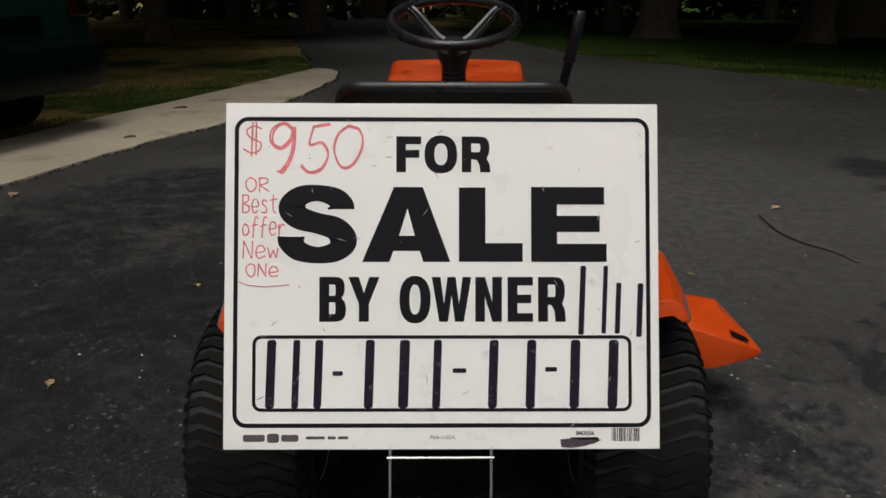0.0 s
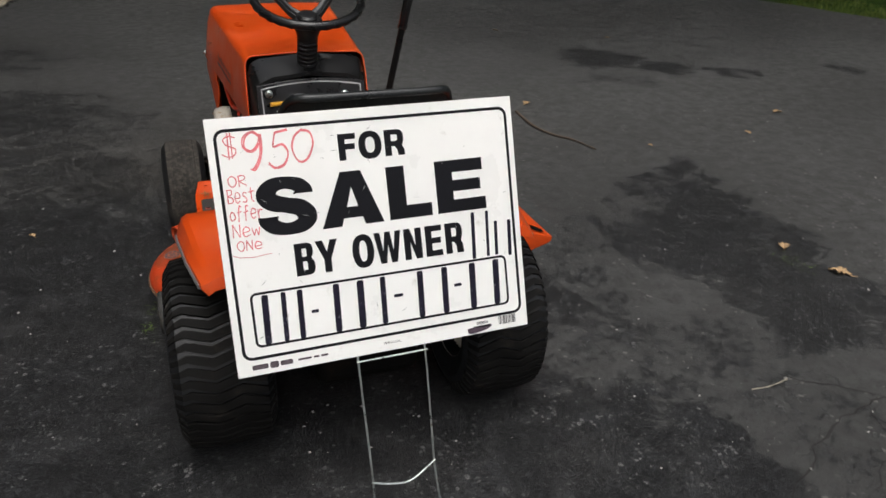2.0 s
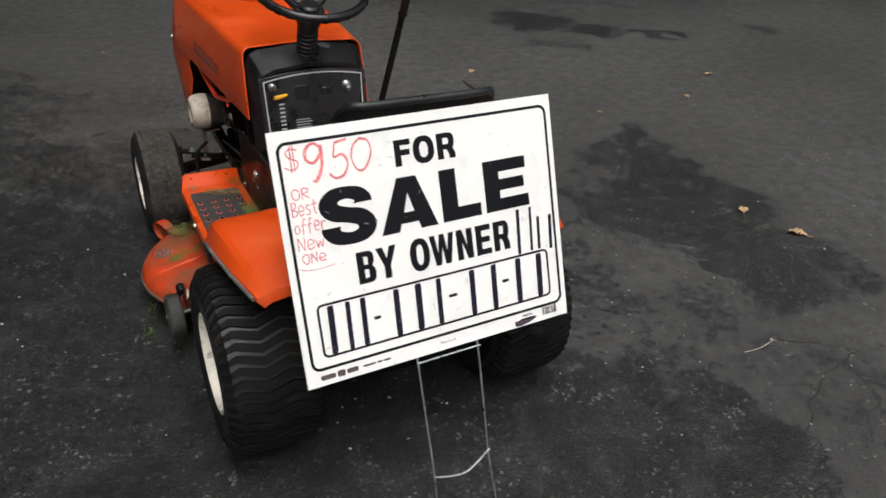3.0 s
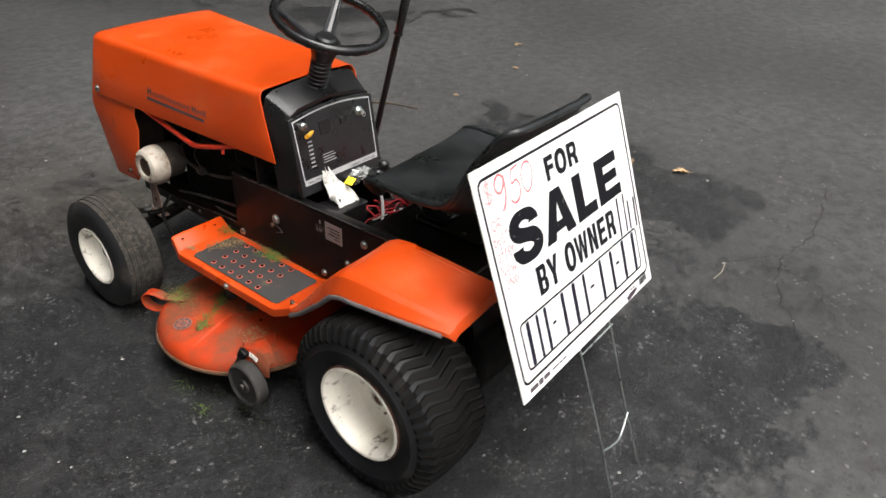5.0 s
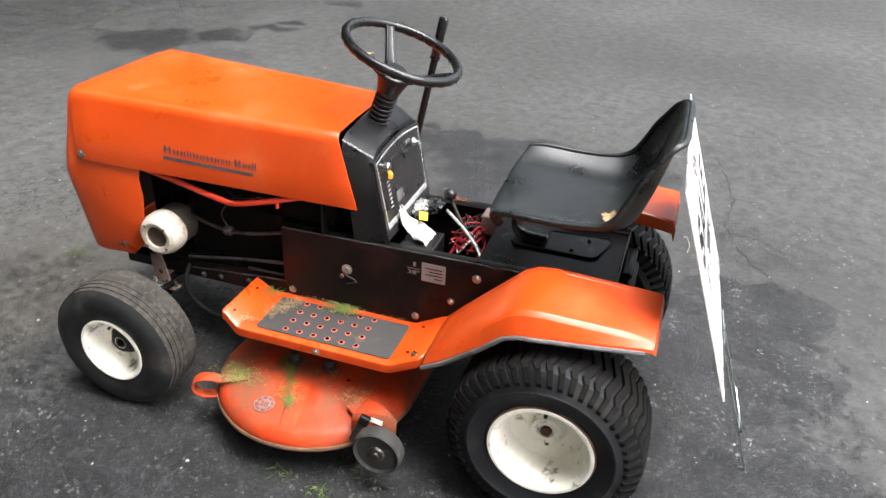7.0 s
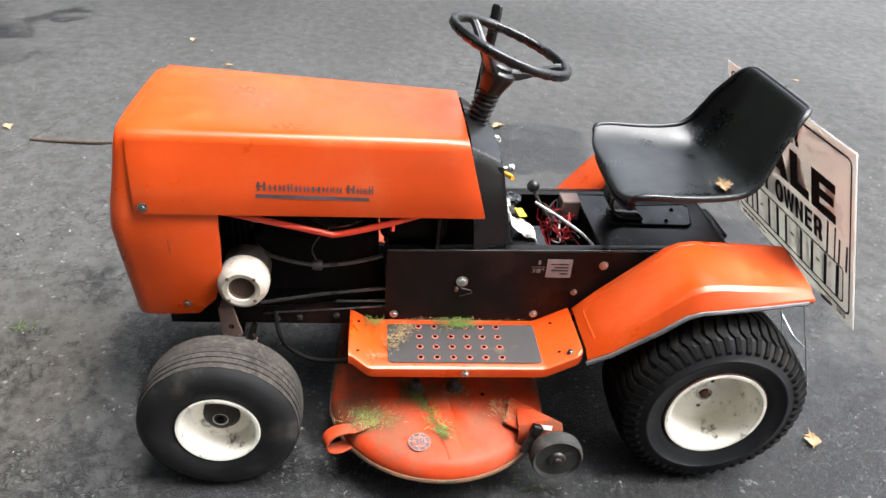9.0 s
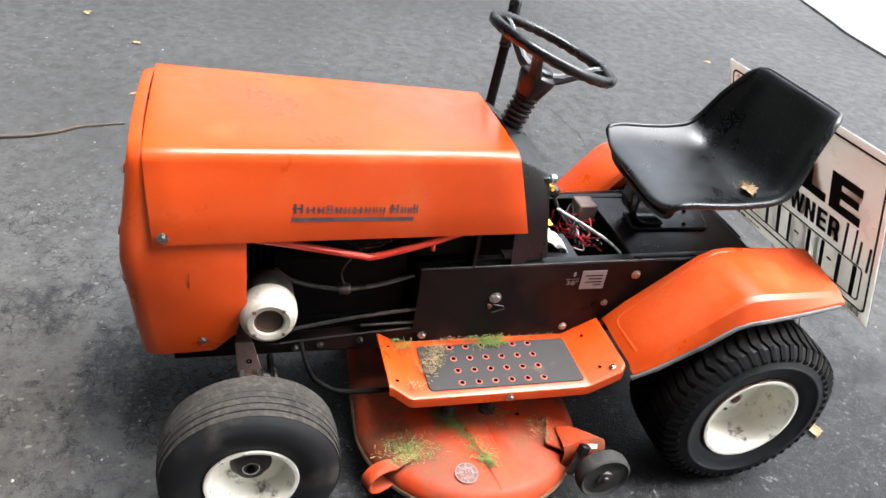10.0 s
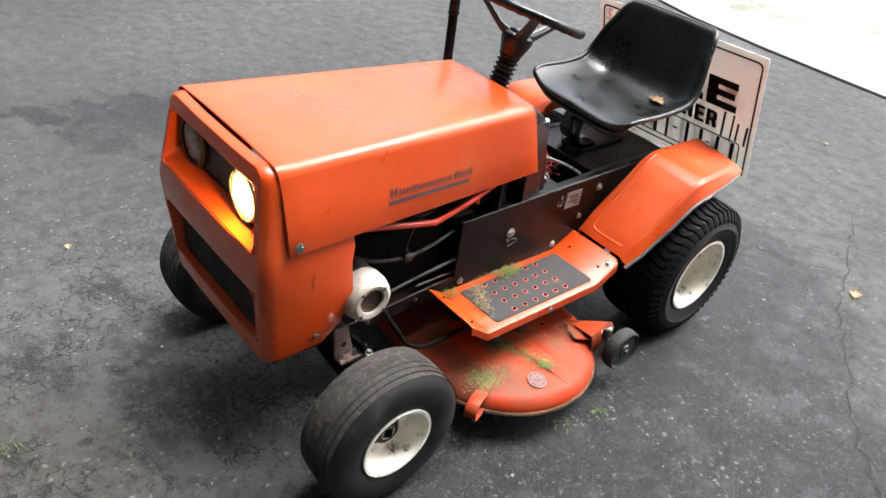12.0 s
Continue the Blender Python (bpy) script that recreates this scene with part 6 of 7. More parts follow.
def seat_point(u, v):
    """u across (-1..1), v along the profile from the front lip (0) to the top of the back (1)."""
    y, z = float(np.interp(v, SEAT_V, [p.x for p in SEAT_LINE])), float(np.interp(v, SEAT_V, [p.z for p in SEAT_LINE]))
    half = float(np.interp(v, [0, 0.03, 0.08, 0.2, 0.45, 0.6, 0.8, 0.93, 0.98, 1.0], [0.158, 0.175, 0.187, 0.195, 0.202, 0.208, 0.188, 0.168, 0.157, 0.147]))
    rise = float(np.interp(v, [0, 0.06, 0.2, 0.35, 0.5, 0.62, 0.8, 1.0], [0.004, 0.020, 0.030, 0.034, 0.040, 0.038, 0.012, 0.0]))
    e = max(0, (abs(u) - 0.55) / 0.45) ** 2.0
    fwd = float(np.interp(v, [0, 0.4, 0.52, 0.64, 0.8, 1.0], [0, 0, 0.016, 0.032, 0.034, 0.004]))
    round_front = -0.026 * abs(u) ** 5 * max(0, 1 - v / 0.16)
    lean = 0.012 * u * max(0, 1 - v / 0.7)
    return (0.006 + u * half, y + fwd * e + round_front, z + rise * e + lean)


seat_rows = [[seat_point(-1 + 2 * i / 40, j / 60) for i in range(41)] for j in range(61)]
bm = grid(seat_rows)
bmesh.ops.recalc_face_normals(bm, faces=bm.faces)
if sum(f.normal.z for f in bm.faces) < 0:
    bmesh.ops.reverse_faces(bm, faces=bm.faces)
seat = part("seat", bm, m_seat, mower, "scuffed black moulded seat with low back", solid=0.007, angle=60)
# rolled rim round the whole shell
loop = [Vector(p) for p in seat_rows[0]] + [Vector(r[-1]) for r in seat_rows[1:-1]] + [Vector(p) for p in seat_rows[-1][::-1]] + [Vector(r[0]) for r in seat_rows[-2:0:-1]]
loop = [(loop[k - 2] + loop[k - 1] + loop[k] + loop[(k + 1) % len(loop)] + loop[(k + 2) % len(loop)]) / 5 + Vector((0, 0, -0.0055)) for k in range(len(loop))]
part("seat_rim", tube(loop + loop[:2], 0.0080, 12, caps=False), m_seat, seat, "rounded black rim of the seat", angle=80)
# the seat stands on one springy strap bolted to a raised plate of the deck
def plate_outline(grow):
    return [(x, y) for x, y in ((-0.028 - grow, 0.004), (-0.020, -0.006 - grow), (0.066, -0.030 - grow), (0.078 + grow, -0.022), (0.062 + grow, 0.182), (0.052, 0.192 + grow), (-0.018, 0.202 + grow), (-0.027 - grow, 0.194))]


plate = part("seat_plate", prism(plate_outline(0.006), 0.4955, 0.5005), m_black, mower, "raised black oblong plate under the seat", bevel=0.002)
part("plate_rim", tube([(x, y, 0.5008) for x, y in plate_outline(0.003) + plate_outline(0.003)[:1]], 0.0016, 6), m_worn_edge, plate, "worn bright rim")
for x, y in ((-0.012, 0.055), (0.000, 0.150), (0.050, 0.020)):
    part("bolt", bolt(x, y, 0.5005, 0.004, (0, 0, 1)), m_dull_steel, plate)
strap = [(0.120, 0.5025), (0.165, 0.5035), (0.192, 0.512), (0.208, 0.532), (0.212, 0.556), (0.205, 0.582), (0.184, 0.606), (0.150, 0.621), (0.080, 0.625), (-0.010, 0.623)]
bm = grid([[(dx, p.x, p.y) for p in smooth_path([(y, z, 0) for y, z in strap], 5)] for dx in (-0.016, 0.060)])
part("seat_spring", bm, m_plastic, mower, "curved black spring strap carrying the seat", solid=0.006, angle=60)
part("seat_bracket", box(-0.060, 0.100, 0.00, 0.14, 0.625, 0.6315), m_black, mower, "black steel bracket under the seat", bevel=0.002)

# ---- yard sign leaning on the seat back ----
SIGN_W, SIGN_H = 0.613, 0.488
YAW, LEAN_BACK, SKEW = 0.0369, 0.3476, -0.0048
ex = Vector((math.cos(YAW), math.sin(YAW), 0.0))
ey = Vector((0, 0, math.cos(LEAN_BACK))) + Vector((-math.sin(YAW), math.cos(YAW), 0)) * math.sin(LEAN_BACK)
ex, ey = ex * math.cos(SKEW) + ey * math.sin(SKEW), ey * math.cos(SKEW) - ex * math.sin(SKEW)
ez = ex.cross(ey)
sign = thing("yard_sign", "white corrugated plastic for-sale sign on wire stake, leaning on seat", "sign")
sign.matrix_basis = Matrix.Translation((-0.005, -0.3198, 0.3807)) @ Matrix((ex, ey, ez)).transposed().to_4x4()

U = 0.613 / 767.0


def sx(p):
    return (p - 782.5) * U


def sy(p):
    return SIGN_H - (p - 183.0) * SIGN_H / 612.0


panel = part("board", box(-SIGN_W / 2, SIGN_W / 2, 0, SIGN_H, -0.004, 0.0), m_sign, sign, "white corrugated plastic board", bevel=0.0006, segments=1)
bm = bmesh.new()
for k in range(86):
    x = -SIGN_W / 2 + 0.004 + k * 0.007
    box(x, x + 0.0052, -0.0004, 0.0004, -0.0034, -0.0008, bm)
    box(x, x + 0.0052, SIGN_H - 0.0004, SIGN_H + 0.0004, -0.0034, -0.0008, bm)
tagged(part("flute_edge", bm, m_lens_off, panel, "open flutes along the cut edges", smooth=False), kind="stuff")


def round_rect(x0, y0, x1, y1, r, n=6):
    pts = []
    for cx, cy, a0 in ((x1 - r, y1 - r, 0), (x0 + r, y1 - r, 90), (x0 + r, y0 + r, 180), (x1 - r, y0 + r, 270)):
        pts += [(cx + r * math.cos(radians(a0 + 90 * k / n)), cy + r * math.sin(radians(a0 + 90 * k / n))) for k in range(n + 1)]
    return pts


def frame_line(x0, y0, x1, y1, r, w):
    """A printed rounded border."""
    bm = bmesh.new()
    a = [bm.verts.new((x, y, 0.0004)) for x, y in round_rect(sx(x0), sy(y1), sx(x1), sy(y0), r * U)]
    b = [bm.verts.new((x, y, 0.0004)) for x, y in round_rect(sx(x0) + w * U, sy(y1) + w * U, sx(x1) - w * U, sy(y0) - w * U, (r - w) * U)]
    for i in range(len(a)):
        j = (i + 1) % len(a)
        bm.faces.new([a[i], a[j], b[j], b[i]])
    return bm


def bar(x0, y0, x1, y1, bm=None, lean=0.0, z=0.0006):
    bm = bm or bmesh.new()
    r = min(abs(x1 - x0), abs(y1 - y0)) * 0.3
    pts = round_rect(sx(x0), sy(y1), sx(x1), sy(y0), r * U, 3)
    mid = (sy(y0) + sy(y1)) / 2
    f = bm.faces.new([bm.verts.new((x + (y - mid) * lean, y, z)) for x, y in pts])
    if f.normal.z < 0:
        f.normal_flip()
    return bm


def flat_face(bm, pts, z=0.0004):
    f = bm.faces.new([bm.verts.new((sx(a), sy(b), z)) for a, b in pts])
    f.normal_update()
    if f.normal.z < 0:
        f.normal_flip()


def bowl(x0, y0, x1, y1, n=10):
    """Right-hand half of a letter's bowl, from its top to its foot."""
    h, w = (y1 - y0) / 2, x1 - x0
    return [(x0 + w * abs(math.sin(math.pi * k / n)) ** 0.72, y0 + h * (1 - math.copysign(abs(math.cos(math.pi * k / n)) ** 0.80, math.cos(math.pi * k / n)))) for k in range(n + 1)]


CAPITALS = {"N": ((0, 1), (0, 0), (0.36, 0), (0.64, 0.56), (0.64, 0), (1, 0), (1, 1), (0.64, 1), (0.36, 0.44), (0.36, 1)),
            "W": ((0, 0), (0.22, 0), (0.31, 0.60), (0.40, 0), (0.60, 0), (0.69, 0.60), (0.78, 0), (1, 0), (0.81, 1), (0.59, 1), (0.50, 0.42), (0.41, 1), (0.19, 1)),
            "Y": ((0, 0), (0.33, 0), (0.5, 0.36), (0.67, 0), (1, 0), (0.66, 0.60), (0.66, 1), (0.34, 1), (0.34, 0.60))}


def capital(bm, counters, c, x0, y0, x1, y1, stem, beam):
    """One heavy sans capital in its box; closed counters go to a second mesh."""
    w, h = x1 - x0, y1 - y0
    mid = y0 + h * 0.5
    if c in CAPITALS:
        flat_face(bm, [(x0 + u * w, y0 + v * h) for u, v in CAPITALS[c]])
    elif c in "FE":
        arms = [(x1, y0), (x1, y0 + beam), (x0 + stem, y0 + beam), (x0 + stem, mid - beam * 0.55), (x1 - w * 0.07, mid - beam * 0.55), (x1 - w * 0.07, mid + beam * 0.45), (x0 + stem, mid + beam * 0.45)]
        foot = [(x0 + stem, y1 - beam), (x1, y1 - beam), (x1, y1)] if c == "E" else [(x0 + stem, y1)]
        flat_face(bm, [(x0, y0)] + arms + foot + [(x0, y1)])
    elif c == "O":
        def oval(a, b):
            return [((x0 + x1) / 2 + a * math.copysign(abs(math.cos(t)) ** 0.86, math.cos(t)), (y0 + y1) / 2 + b * math.copysign(abs(math.sin(t)) ** 0.86, math.sin(t))) for t in [2 * math.pi * k / 32 for k in range(32)]]
        flat_face(bm, oval(w / 2, h / 2))
        flat_face(counters, oval(w / 2 - stem * 1.02, h / 2 - beam * 1.05), 0.0008)
    elif c == "R":
        up = bowl(x0 + w * 0.60, y0, x1 - w * 0.03, mid + beam * 0.62)
        flat_face(bm, [(x0, y0)] + up[:-3] + [(x1 - w * 0.13, mid + beam * 0.55), (x1 - w * 0.03, mid + beam * 1.2), (x1, y1), (x1 - stem * 1.05, y1), (x1 - stem * 1.15, mid + beam * 1.35), (x1 - stem * 1.45, mid + beam * 0.70), (x0 + stem, mid + beam * 0.62), (x0 + stem, y1), (x0, y1)])
        flat_face(counters, [(x0 + stem, y0 + beam * 0.9)] + bowl(x0 + stem + (w - stem) * 0.34, y0 + beam * 0.9, x1 - stem * 1.05, mid - beam * 0.28) + [(x0 + stem, mid - beam * 0.28)], 0.0008)
    else:
        flat_face(bm, [(x0, y0)] + bowl(x0 + w * 0.58, y0, x1 - w * 0.05, mid)[:-1] + bowl(x0 + w * 0.58, mid - h * 0.04, x1, y1) + [(x0, y1)])
        for lo, hi in ((y0 + beam * 0.9, mid - beam * 0.42), (mid + beam * 0.36, y1 - beam * 0.9)):
            flat_face(counters, [(x0 + stem, lo)] + bowl(x0 + stem + (w - stem) * 0.32, lo, x1 - stem * 1.05, hi) + [(x0 + stem, hi)], 0.0008)


# pen strokes of hand-drawn letters, each in a unit box with y downwards
PEN = {}
PEN["$"] = (((0.9, 0.2), (0.5, 0.12), (0.15, 0.25), (0.3, 0.45), (0.8, 0.6), (0.8, 0.82), (0.4, 0.9), (0.0, 0.78)), ((0.42, 0.0), (0.38, 1.0)), ((0.62, 0.0), (0.58, 0.98)))
PEN["9"] = (((0.85, 0.14), (0.5, 0.0), (0.1, 0.15), (0.08, 0.42), (0.45, 0.5), (0.82, 0.3), (0.9, 0.08), (0.85, 0.6), (0.5, 0.95), (0.3, 0.98)),)
PEN["5"] = (((1.0, 0.0), (0.42, 0.06)), ((0.42, 0.06), (0.3, 0.42), (0.7, 0.38), (0.92, 0.62), (0.7, 0.92), (0.3, 1.0), (0.0, 0.86)))
PEN["0"] = (((0.55, 0.0), (0.15, 0.2), (0.0, 0.6), (0.25, 0.98), (0.65, 0.92), (0.98, 0.5), (0.9, 0.12), (0.5, 0.02)),)
PEN["O"] = (((0.5, 0.0), (0.08, 0.25), (0.05, 0.75), (0.5, 1.0), (0.95, 0.7), (0.9, 0.2), (0.45, 0.02)),)
PEN["R"] = (((0.1, 0.0), (0.12, 1.0)), ((0.0, 0.08), (0.6, 0.0), (0.85, 0.25), (0.5, 0.5), (0.15, 0.52), (1.0, 1.0)))
PEN["B"] = (((0.15, 0.0), (0.12, 1.0)), ((0.0, 0.08), (0.7, 0.05), (0.75, 0.35), (0.2, 0.48), (0.95, 0.62), (0.85, 0.92), (0.1, 1.0)))
PEN["N"] = (((0.05, 1.0), (0.1, 0.0)), ((0.1, 0.0), (0.85, 1.0)), ((0.85, 1.0), (0.95, 0.0)))
PEN["e"] = (((0.05, 0.62), (0.9, 0.55), (0.75, 0.2), (0.3, 0.2), (0.05, 0.6), (0.35, 0.98), (0.95, 0.85)),)
PEN["s"] = (((0.9, 0.3), (0.4, 0.22), (0.2, 0.45), (0.75, 0.65), (0.7, 0.95), (0.1, 0.95)),)
PEN["t"] = (((0.5, 0.0), (0.45, 0.8), (0.8, 1.0)), ((0.0, 0.32), (1.0, 0.26)))
PEN["o"] = (((0.5, 0.3), (0.05, 0.55), (0.3, 0.98), (0.9, 0.8), (0.8, 0.38), (0.4, 0.3)),)
PEN["f"] = (((1.0, 0.1), (0.6, 0.0), (0.4, 0.4), (0.3, 1.1)), ((0.0, 0.5), (0.9, 0.42)))
PEN["r"] = (((0.15, 0.3), (0.2, 1.0)), ((0.2, 0.55), (0.55, 0.3), (1.0, 0.38)))
PEN["w"] = (((0.0, 0.3), (0.25, 1.0)), ((0.25, 1.0), (0.5, 0.45)), ((0.5, 0.45), (0.75, 1.0)), ((0.75, 1.0), (1.0, 0.28)))


def pen(bm, c, x0, y0, x1, y1, width, passes=1, seed=0):
    """A letter in felt pen, gone over more than once where it was."""
    rng = random.Random(seed)
    for k in range(passes):
        ox, oy = (rng.uniform(-5, 5), rng.uniform(-4, 4)) if k else (0, 0)
        for stroke in PEN[c]:
            line = smooth_path([(x0 + u * (x1 - x0) + ox + rng.uniform(-0.8, 0.8), y0 + v * (y1 - y0) + oy + rng.uniform(-0.8, 0.8), 0) for u, v in stroke], 5)
            prev = None
            for i, q in enumerate(line):
                d = (line[min(i + 1, len(line) - 1)] - line[max(i - 1, 0)]).to_2d().normalized()
                hw = width * 0.5 * rng.uniform(0.75, 1.1)
                pair = [bm.verts.new((sx(q.x - d.y * hw * e), sy(q.y + d.x * hw * e), 0.0004 + 0.00006 * k)) for e in (-1, 1)]
                if prev:
                    f = bm.faces.new([prev[0], prev[1], pair[1], pair[0]])
                    f.normal_update()
                    if f.normal.z < 0:
                        f.normal_flip()
                prev = pair


def written(ink):
    """Price and offer in red felt pen."""
    for k, (c, b) in enumerate((("$", (431, 217, 467, 278)), ("9", (480, 218, 526, 306)), ("5", (532, 222, 584, 308)), ("0", (592, 222, 642, 298)))):
        bm = bmesh.new()
        pen(bm, c, *b, 3.2, 1 if c == "$" else 3, 60 + k)
        ink("price_figure", bm, m_red_marker, "handwritten red figure")
    for k, (word, (x0, y0, x1, y1)) in enumerate((("OR", (435, 316, 481, 341)), ("Best", (429, 346, 494, 379)), ("offer", (429, 386, 508, 419)), ("New", (431, 429, 497, 459)), ("ONe", (437, 468, 497, 492)))):
        step = (x1 - x0) / len(word)
        for i, c in enumerate(word):
            low = y0 if c in "ORBNtf" else y0 + (y1 - y0) * 0.12
            bm = bmesh.new()
            pen(bm, c, x0 + i * step, low, x0 + (i + 0.82) * step, y1, 2.7, 1, 70 + 9 * k + i)
            ink("written_letter", bm, m_red_marker, "handwritten red letter")
    bm = tube([(sx(a), sy(b), 0.0006) for a, b in ((425, 501), (440, 507), (470, 510), (513, 506))], 0.0009, 6, flat=0.3)
    ink("underline", bm, m_red_marker)


def printed(side):
    """All printing and writing of one face; both faces carry the same."""
    turn = Matrix.Identity(4) if side > 0 else Matrix.Translation((0, 0, -0.004)) @ Matrix.Rotation(math.pi, 4, "Y")

    def ink(name, bm, m, label=""):
        return part(name, moved(bm, turn), m, panel, label, smooth=False)

    ink("border", frame_line(415, 208, 1151, 757, 24, 7.5), m_sign_ink, "black rounded border line")
    ink("number_box", frame_line(449, 595, 1117, 729, 16, 6), m_sign_ink, "black rounded box line")
    for word, stem, beam, boxes in (
            ("FOR", 17, 14, ((701, 242, 745, 306), (751, 240, 809, 308), (817, 242, 868, 306))),
            ("BY", 17.5, 15, ((566, 492, 613, 571), (617, 492, 672, 571))),
            ("OWNER", 17.5, 15, ((707, 490, 762, 574), (764, 492, 834, 571), (841, 492, 888, 571), (898, 492, 943, 571), (952, 492, 1001, 571)))):
        for c, b in zip(word, boxes):
            bm, counters = bmesh.new(), bmesh.new()
            capital(bm, counters, c, *b, stem, beam)
            if counters.faces:
                ink("letter_counter", counters, m_sign)
            ink("printed_letter", bm, m_sign_ink, "heavy black printed capital")
    bm = bmesh.new()
    # the S as one stroke: centre x, y and half its width
    line = smooth_path([(603.5, 372, 23.5), (602.5, 364, 22.5), (592, 351, 17.5), (562, 343.5, 14.5), (532, 349, 18), (517, 369, 24), (530, 387, 21), (562, 397, 18.5), (594, 407, 21), (608, 428, 24), (594, 447, 18), (562, 453.5, 14.5), (530, 446, 18), (517, 430, 23), (516, 421, 24)], 6)
    prev = None
    for k, q in enumerate(line):
        d = (line[min(k + 1, len(line) - 1)] - line[max(k - 1, 0)]).to_2d().normalized()
        if k in (0, len(line) - 1):
            d = Vector((0, -1))
        pair = [bm.verts.new((sx(q.x - d.y * q.z * e), sy(q.y + d.x * q.z * e), 0.0004)) for e in (-1, 1)]
        if prev:
            bm.faces.new([prev[0], prev[1], pair[1], pair[0]])
        prev = pair
    for f in bm.faces:
        f.normal_update()
        if f.normal.z < 0:
            f.normal_flip()
    ink("printed_letter", bm, m_sign_ink, "heavy black printed capital")
    for outline in ([(641, 465.5), (697, 332.5), (748, 332.5), (797, 465.5), (749, 465.5), (743, 446), (696, 446), (689, 465.5)], [(812, 333), (859, 333), (859, 432), (925, 432), (925, 465), (812, 465)],
                    [(940, 332), (1070, 332), (1070, 363), (986, 363), (986, 383), (1062, 383), (1062, 412), (986, 412), (986, 433), (1074, 433), (1074, 465), (940, 465)]):
        bm = bmesh.new()
        flat_face(bm, outline)
        ink("printed_letter", bm, m_sign_ink, "heavy black printed capital")
    bm = bmesh.new()
    f = bm.faces.new([bm.verts.new((sx(a), sy(b), 0.0008)) for a, b in ((706, 419), (734, 419), (721, 371))])
    if f.normal.z < 0:
        f.normal_flip()
    ink("letter_counter", bm, m_sign)
    written(ink)
    # writing in black marker, kept as plain bars
    for x0, x1 in ((455, 508), (518, 533), (542, 588), (628, 681), (686, 745), (750, 797), (846, 899), (912, 966), (988, 1045), (1055, 1113)):
        m, w = (x0 + x1) / 2, (x1 - x0) * (0.15 if x1 - x0 > 20 else 0.40)
        ink("marker_bar", bar(m - w, 603, m + w, 723, None, 0.03), m_marker, "hand-drawn black marker bar")
    for x0, x1, y in ((590, 608, 662), (801, 825, 657), (964, 985, 655)):
        ink("marker_dash", bar(x0, y - 4, x1, y + 4), m_marker)
    for x0, x1, y0, y1 in ((1025, 1035, 472, 594), (1066, 1074, 472, 592), (1089, 1098, 502, 592), (1127, 1137, 503, 598)):
        ink("marker_bar", bar(x0, y0, x1, y1, None, 0.04), m_marker, "hand-drawn black marker bar")
    bm = bmesh.new()
    bar(434, 769, 472, 781, bm)
    bar(476, 767, 497, 783, bm)
    bar(501, 769, 531, 781, bm)
    ink("maker_mark", bm, m_grey_mark, "small grey maker's mark")
    bm = bmesh.new()
    bar(544, 772, 577, 777, bm), bar(582, 772, 596, 777, bm), bar(600, 772, 618, 777, bm)
    ink("small_print", bm, m_grey_mark)
    ink("origin_print", lettering("Made in U.S.A.", sx(762), sy(777), sx(806), sy(770)), m_grey_mark)
    bm = lettering("840056", sx(1018), sy(771), sx(1050), sy(763), 0, 0.02)
    bar(1008, 774, 1058, 780, bm)
    ink("stock_number", bm, m_sign_ink)
    bm = bmesh.new()
    rng = random.Random(3)
    x = 1081.0
    while x < 1129:
        w = rng.choice((0.9, 1.4, 2.2))
        grid([[(sx(x), y, 0.0005), (sx(x + w), y, 0.0005)] for y in (sy(781), sy(758))], bm)
        x += w + rng.choice((0.9, 1.3, 2.0))
    ink("barcode", bm, m_sign_ink, "printed bar code")
    rng = random.Random(7)
    bm = bmesh.new()
    pts = [(990, 778), (1008, 776), (1030, 779), (1064, 778), (1050, 785), (1030, 790), (1008, 793), (992, 791)]
    f = bm.faces.new([bm.verts.new((sx(a), sy(b), 0.0008)) for a, b in pts])
    if f.normal.z < 0:
        f.normal_flip()
    ink("marker_smear", bm, m_smear, "purple-black marker smear")
    # scuffs and dirt marks
    bm = bmesh.new()
    for k in range(46):
        cx, cy = rng.uniform(425, 1150), rng.uniform(212, 760)
        L, a, w = rng.uniform(2, 11), rng.uniform(0, 3.1), rng.uniform(0.4, 1.0)
        d = Vector((math.cos(a), math.sin(a)))
        q = [(cx - d.x * L, cy - d.y * L), (cx + d.y * w, cy - d.x * w), (cx + d.x * L, cy + d.y * L), (cx - d.y * w, cy + d.x * w)]
        f = bm.faces.new([bm.verts.new((sx(a_), sy(b_), 0.0007)) for a_, b_ in q])
        if f.normal.z < 0:
            f.normal_flip()
    tagged(ink("scuffs", bm, m_lens_off, "grey scuffs"), kind="stuff")


printed(1)
printed(-1)
stake = part("wire_stake", tube([(-0.073, 0.003, -0.002), (-0.073, -0.05, -0.001), (-0.071, -0.26, 0.002), (-0.076, -0.409, 0.0)], 0.0022, 8), m_steel, sign, "thin galvanised wire stake")
part("stake_leg", tube([(0.069, 0.003, -0.002), (0.069, -0.05, -0.001), (0.064, -0.26, 0.0), (0.072, -0.407, 0.0)], 0.0022, 8), m_steel, stake)
part("stake_crossbar", tube([(-0.077, -0.011, 0.003), (0.073, -0.011, 0.003)], 0.0021, 8), m_steel, stake)
part("stake_crossbar", tube(smooth_path([(-0.074, -0.268, 0.003), (-0.03, -0.280, 0.004), (0.01, -0.281, 0.004), (0.066, -0.250, 0.003)]), 0.0026, 8), m_steel, stake, "bent wire crossbar")

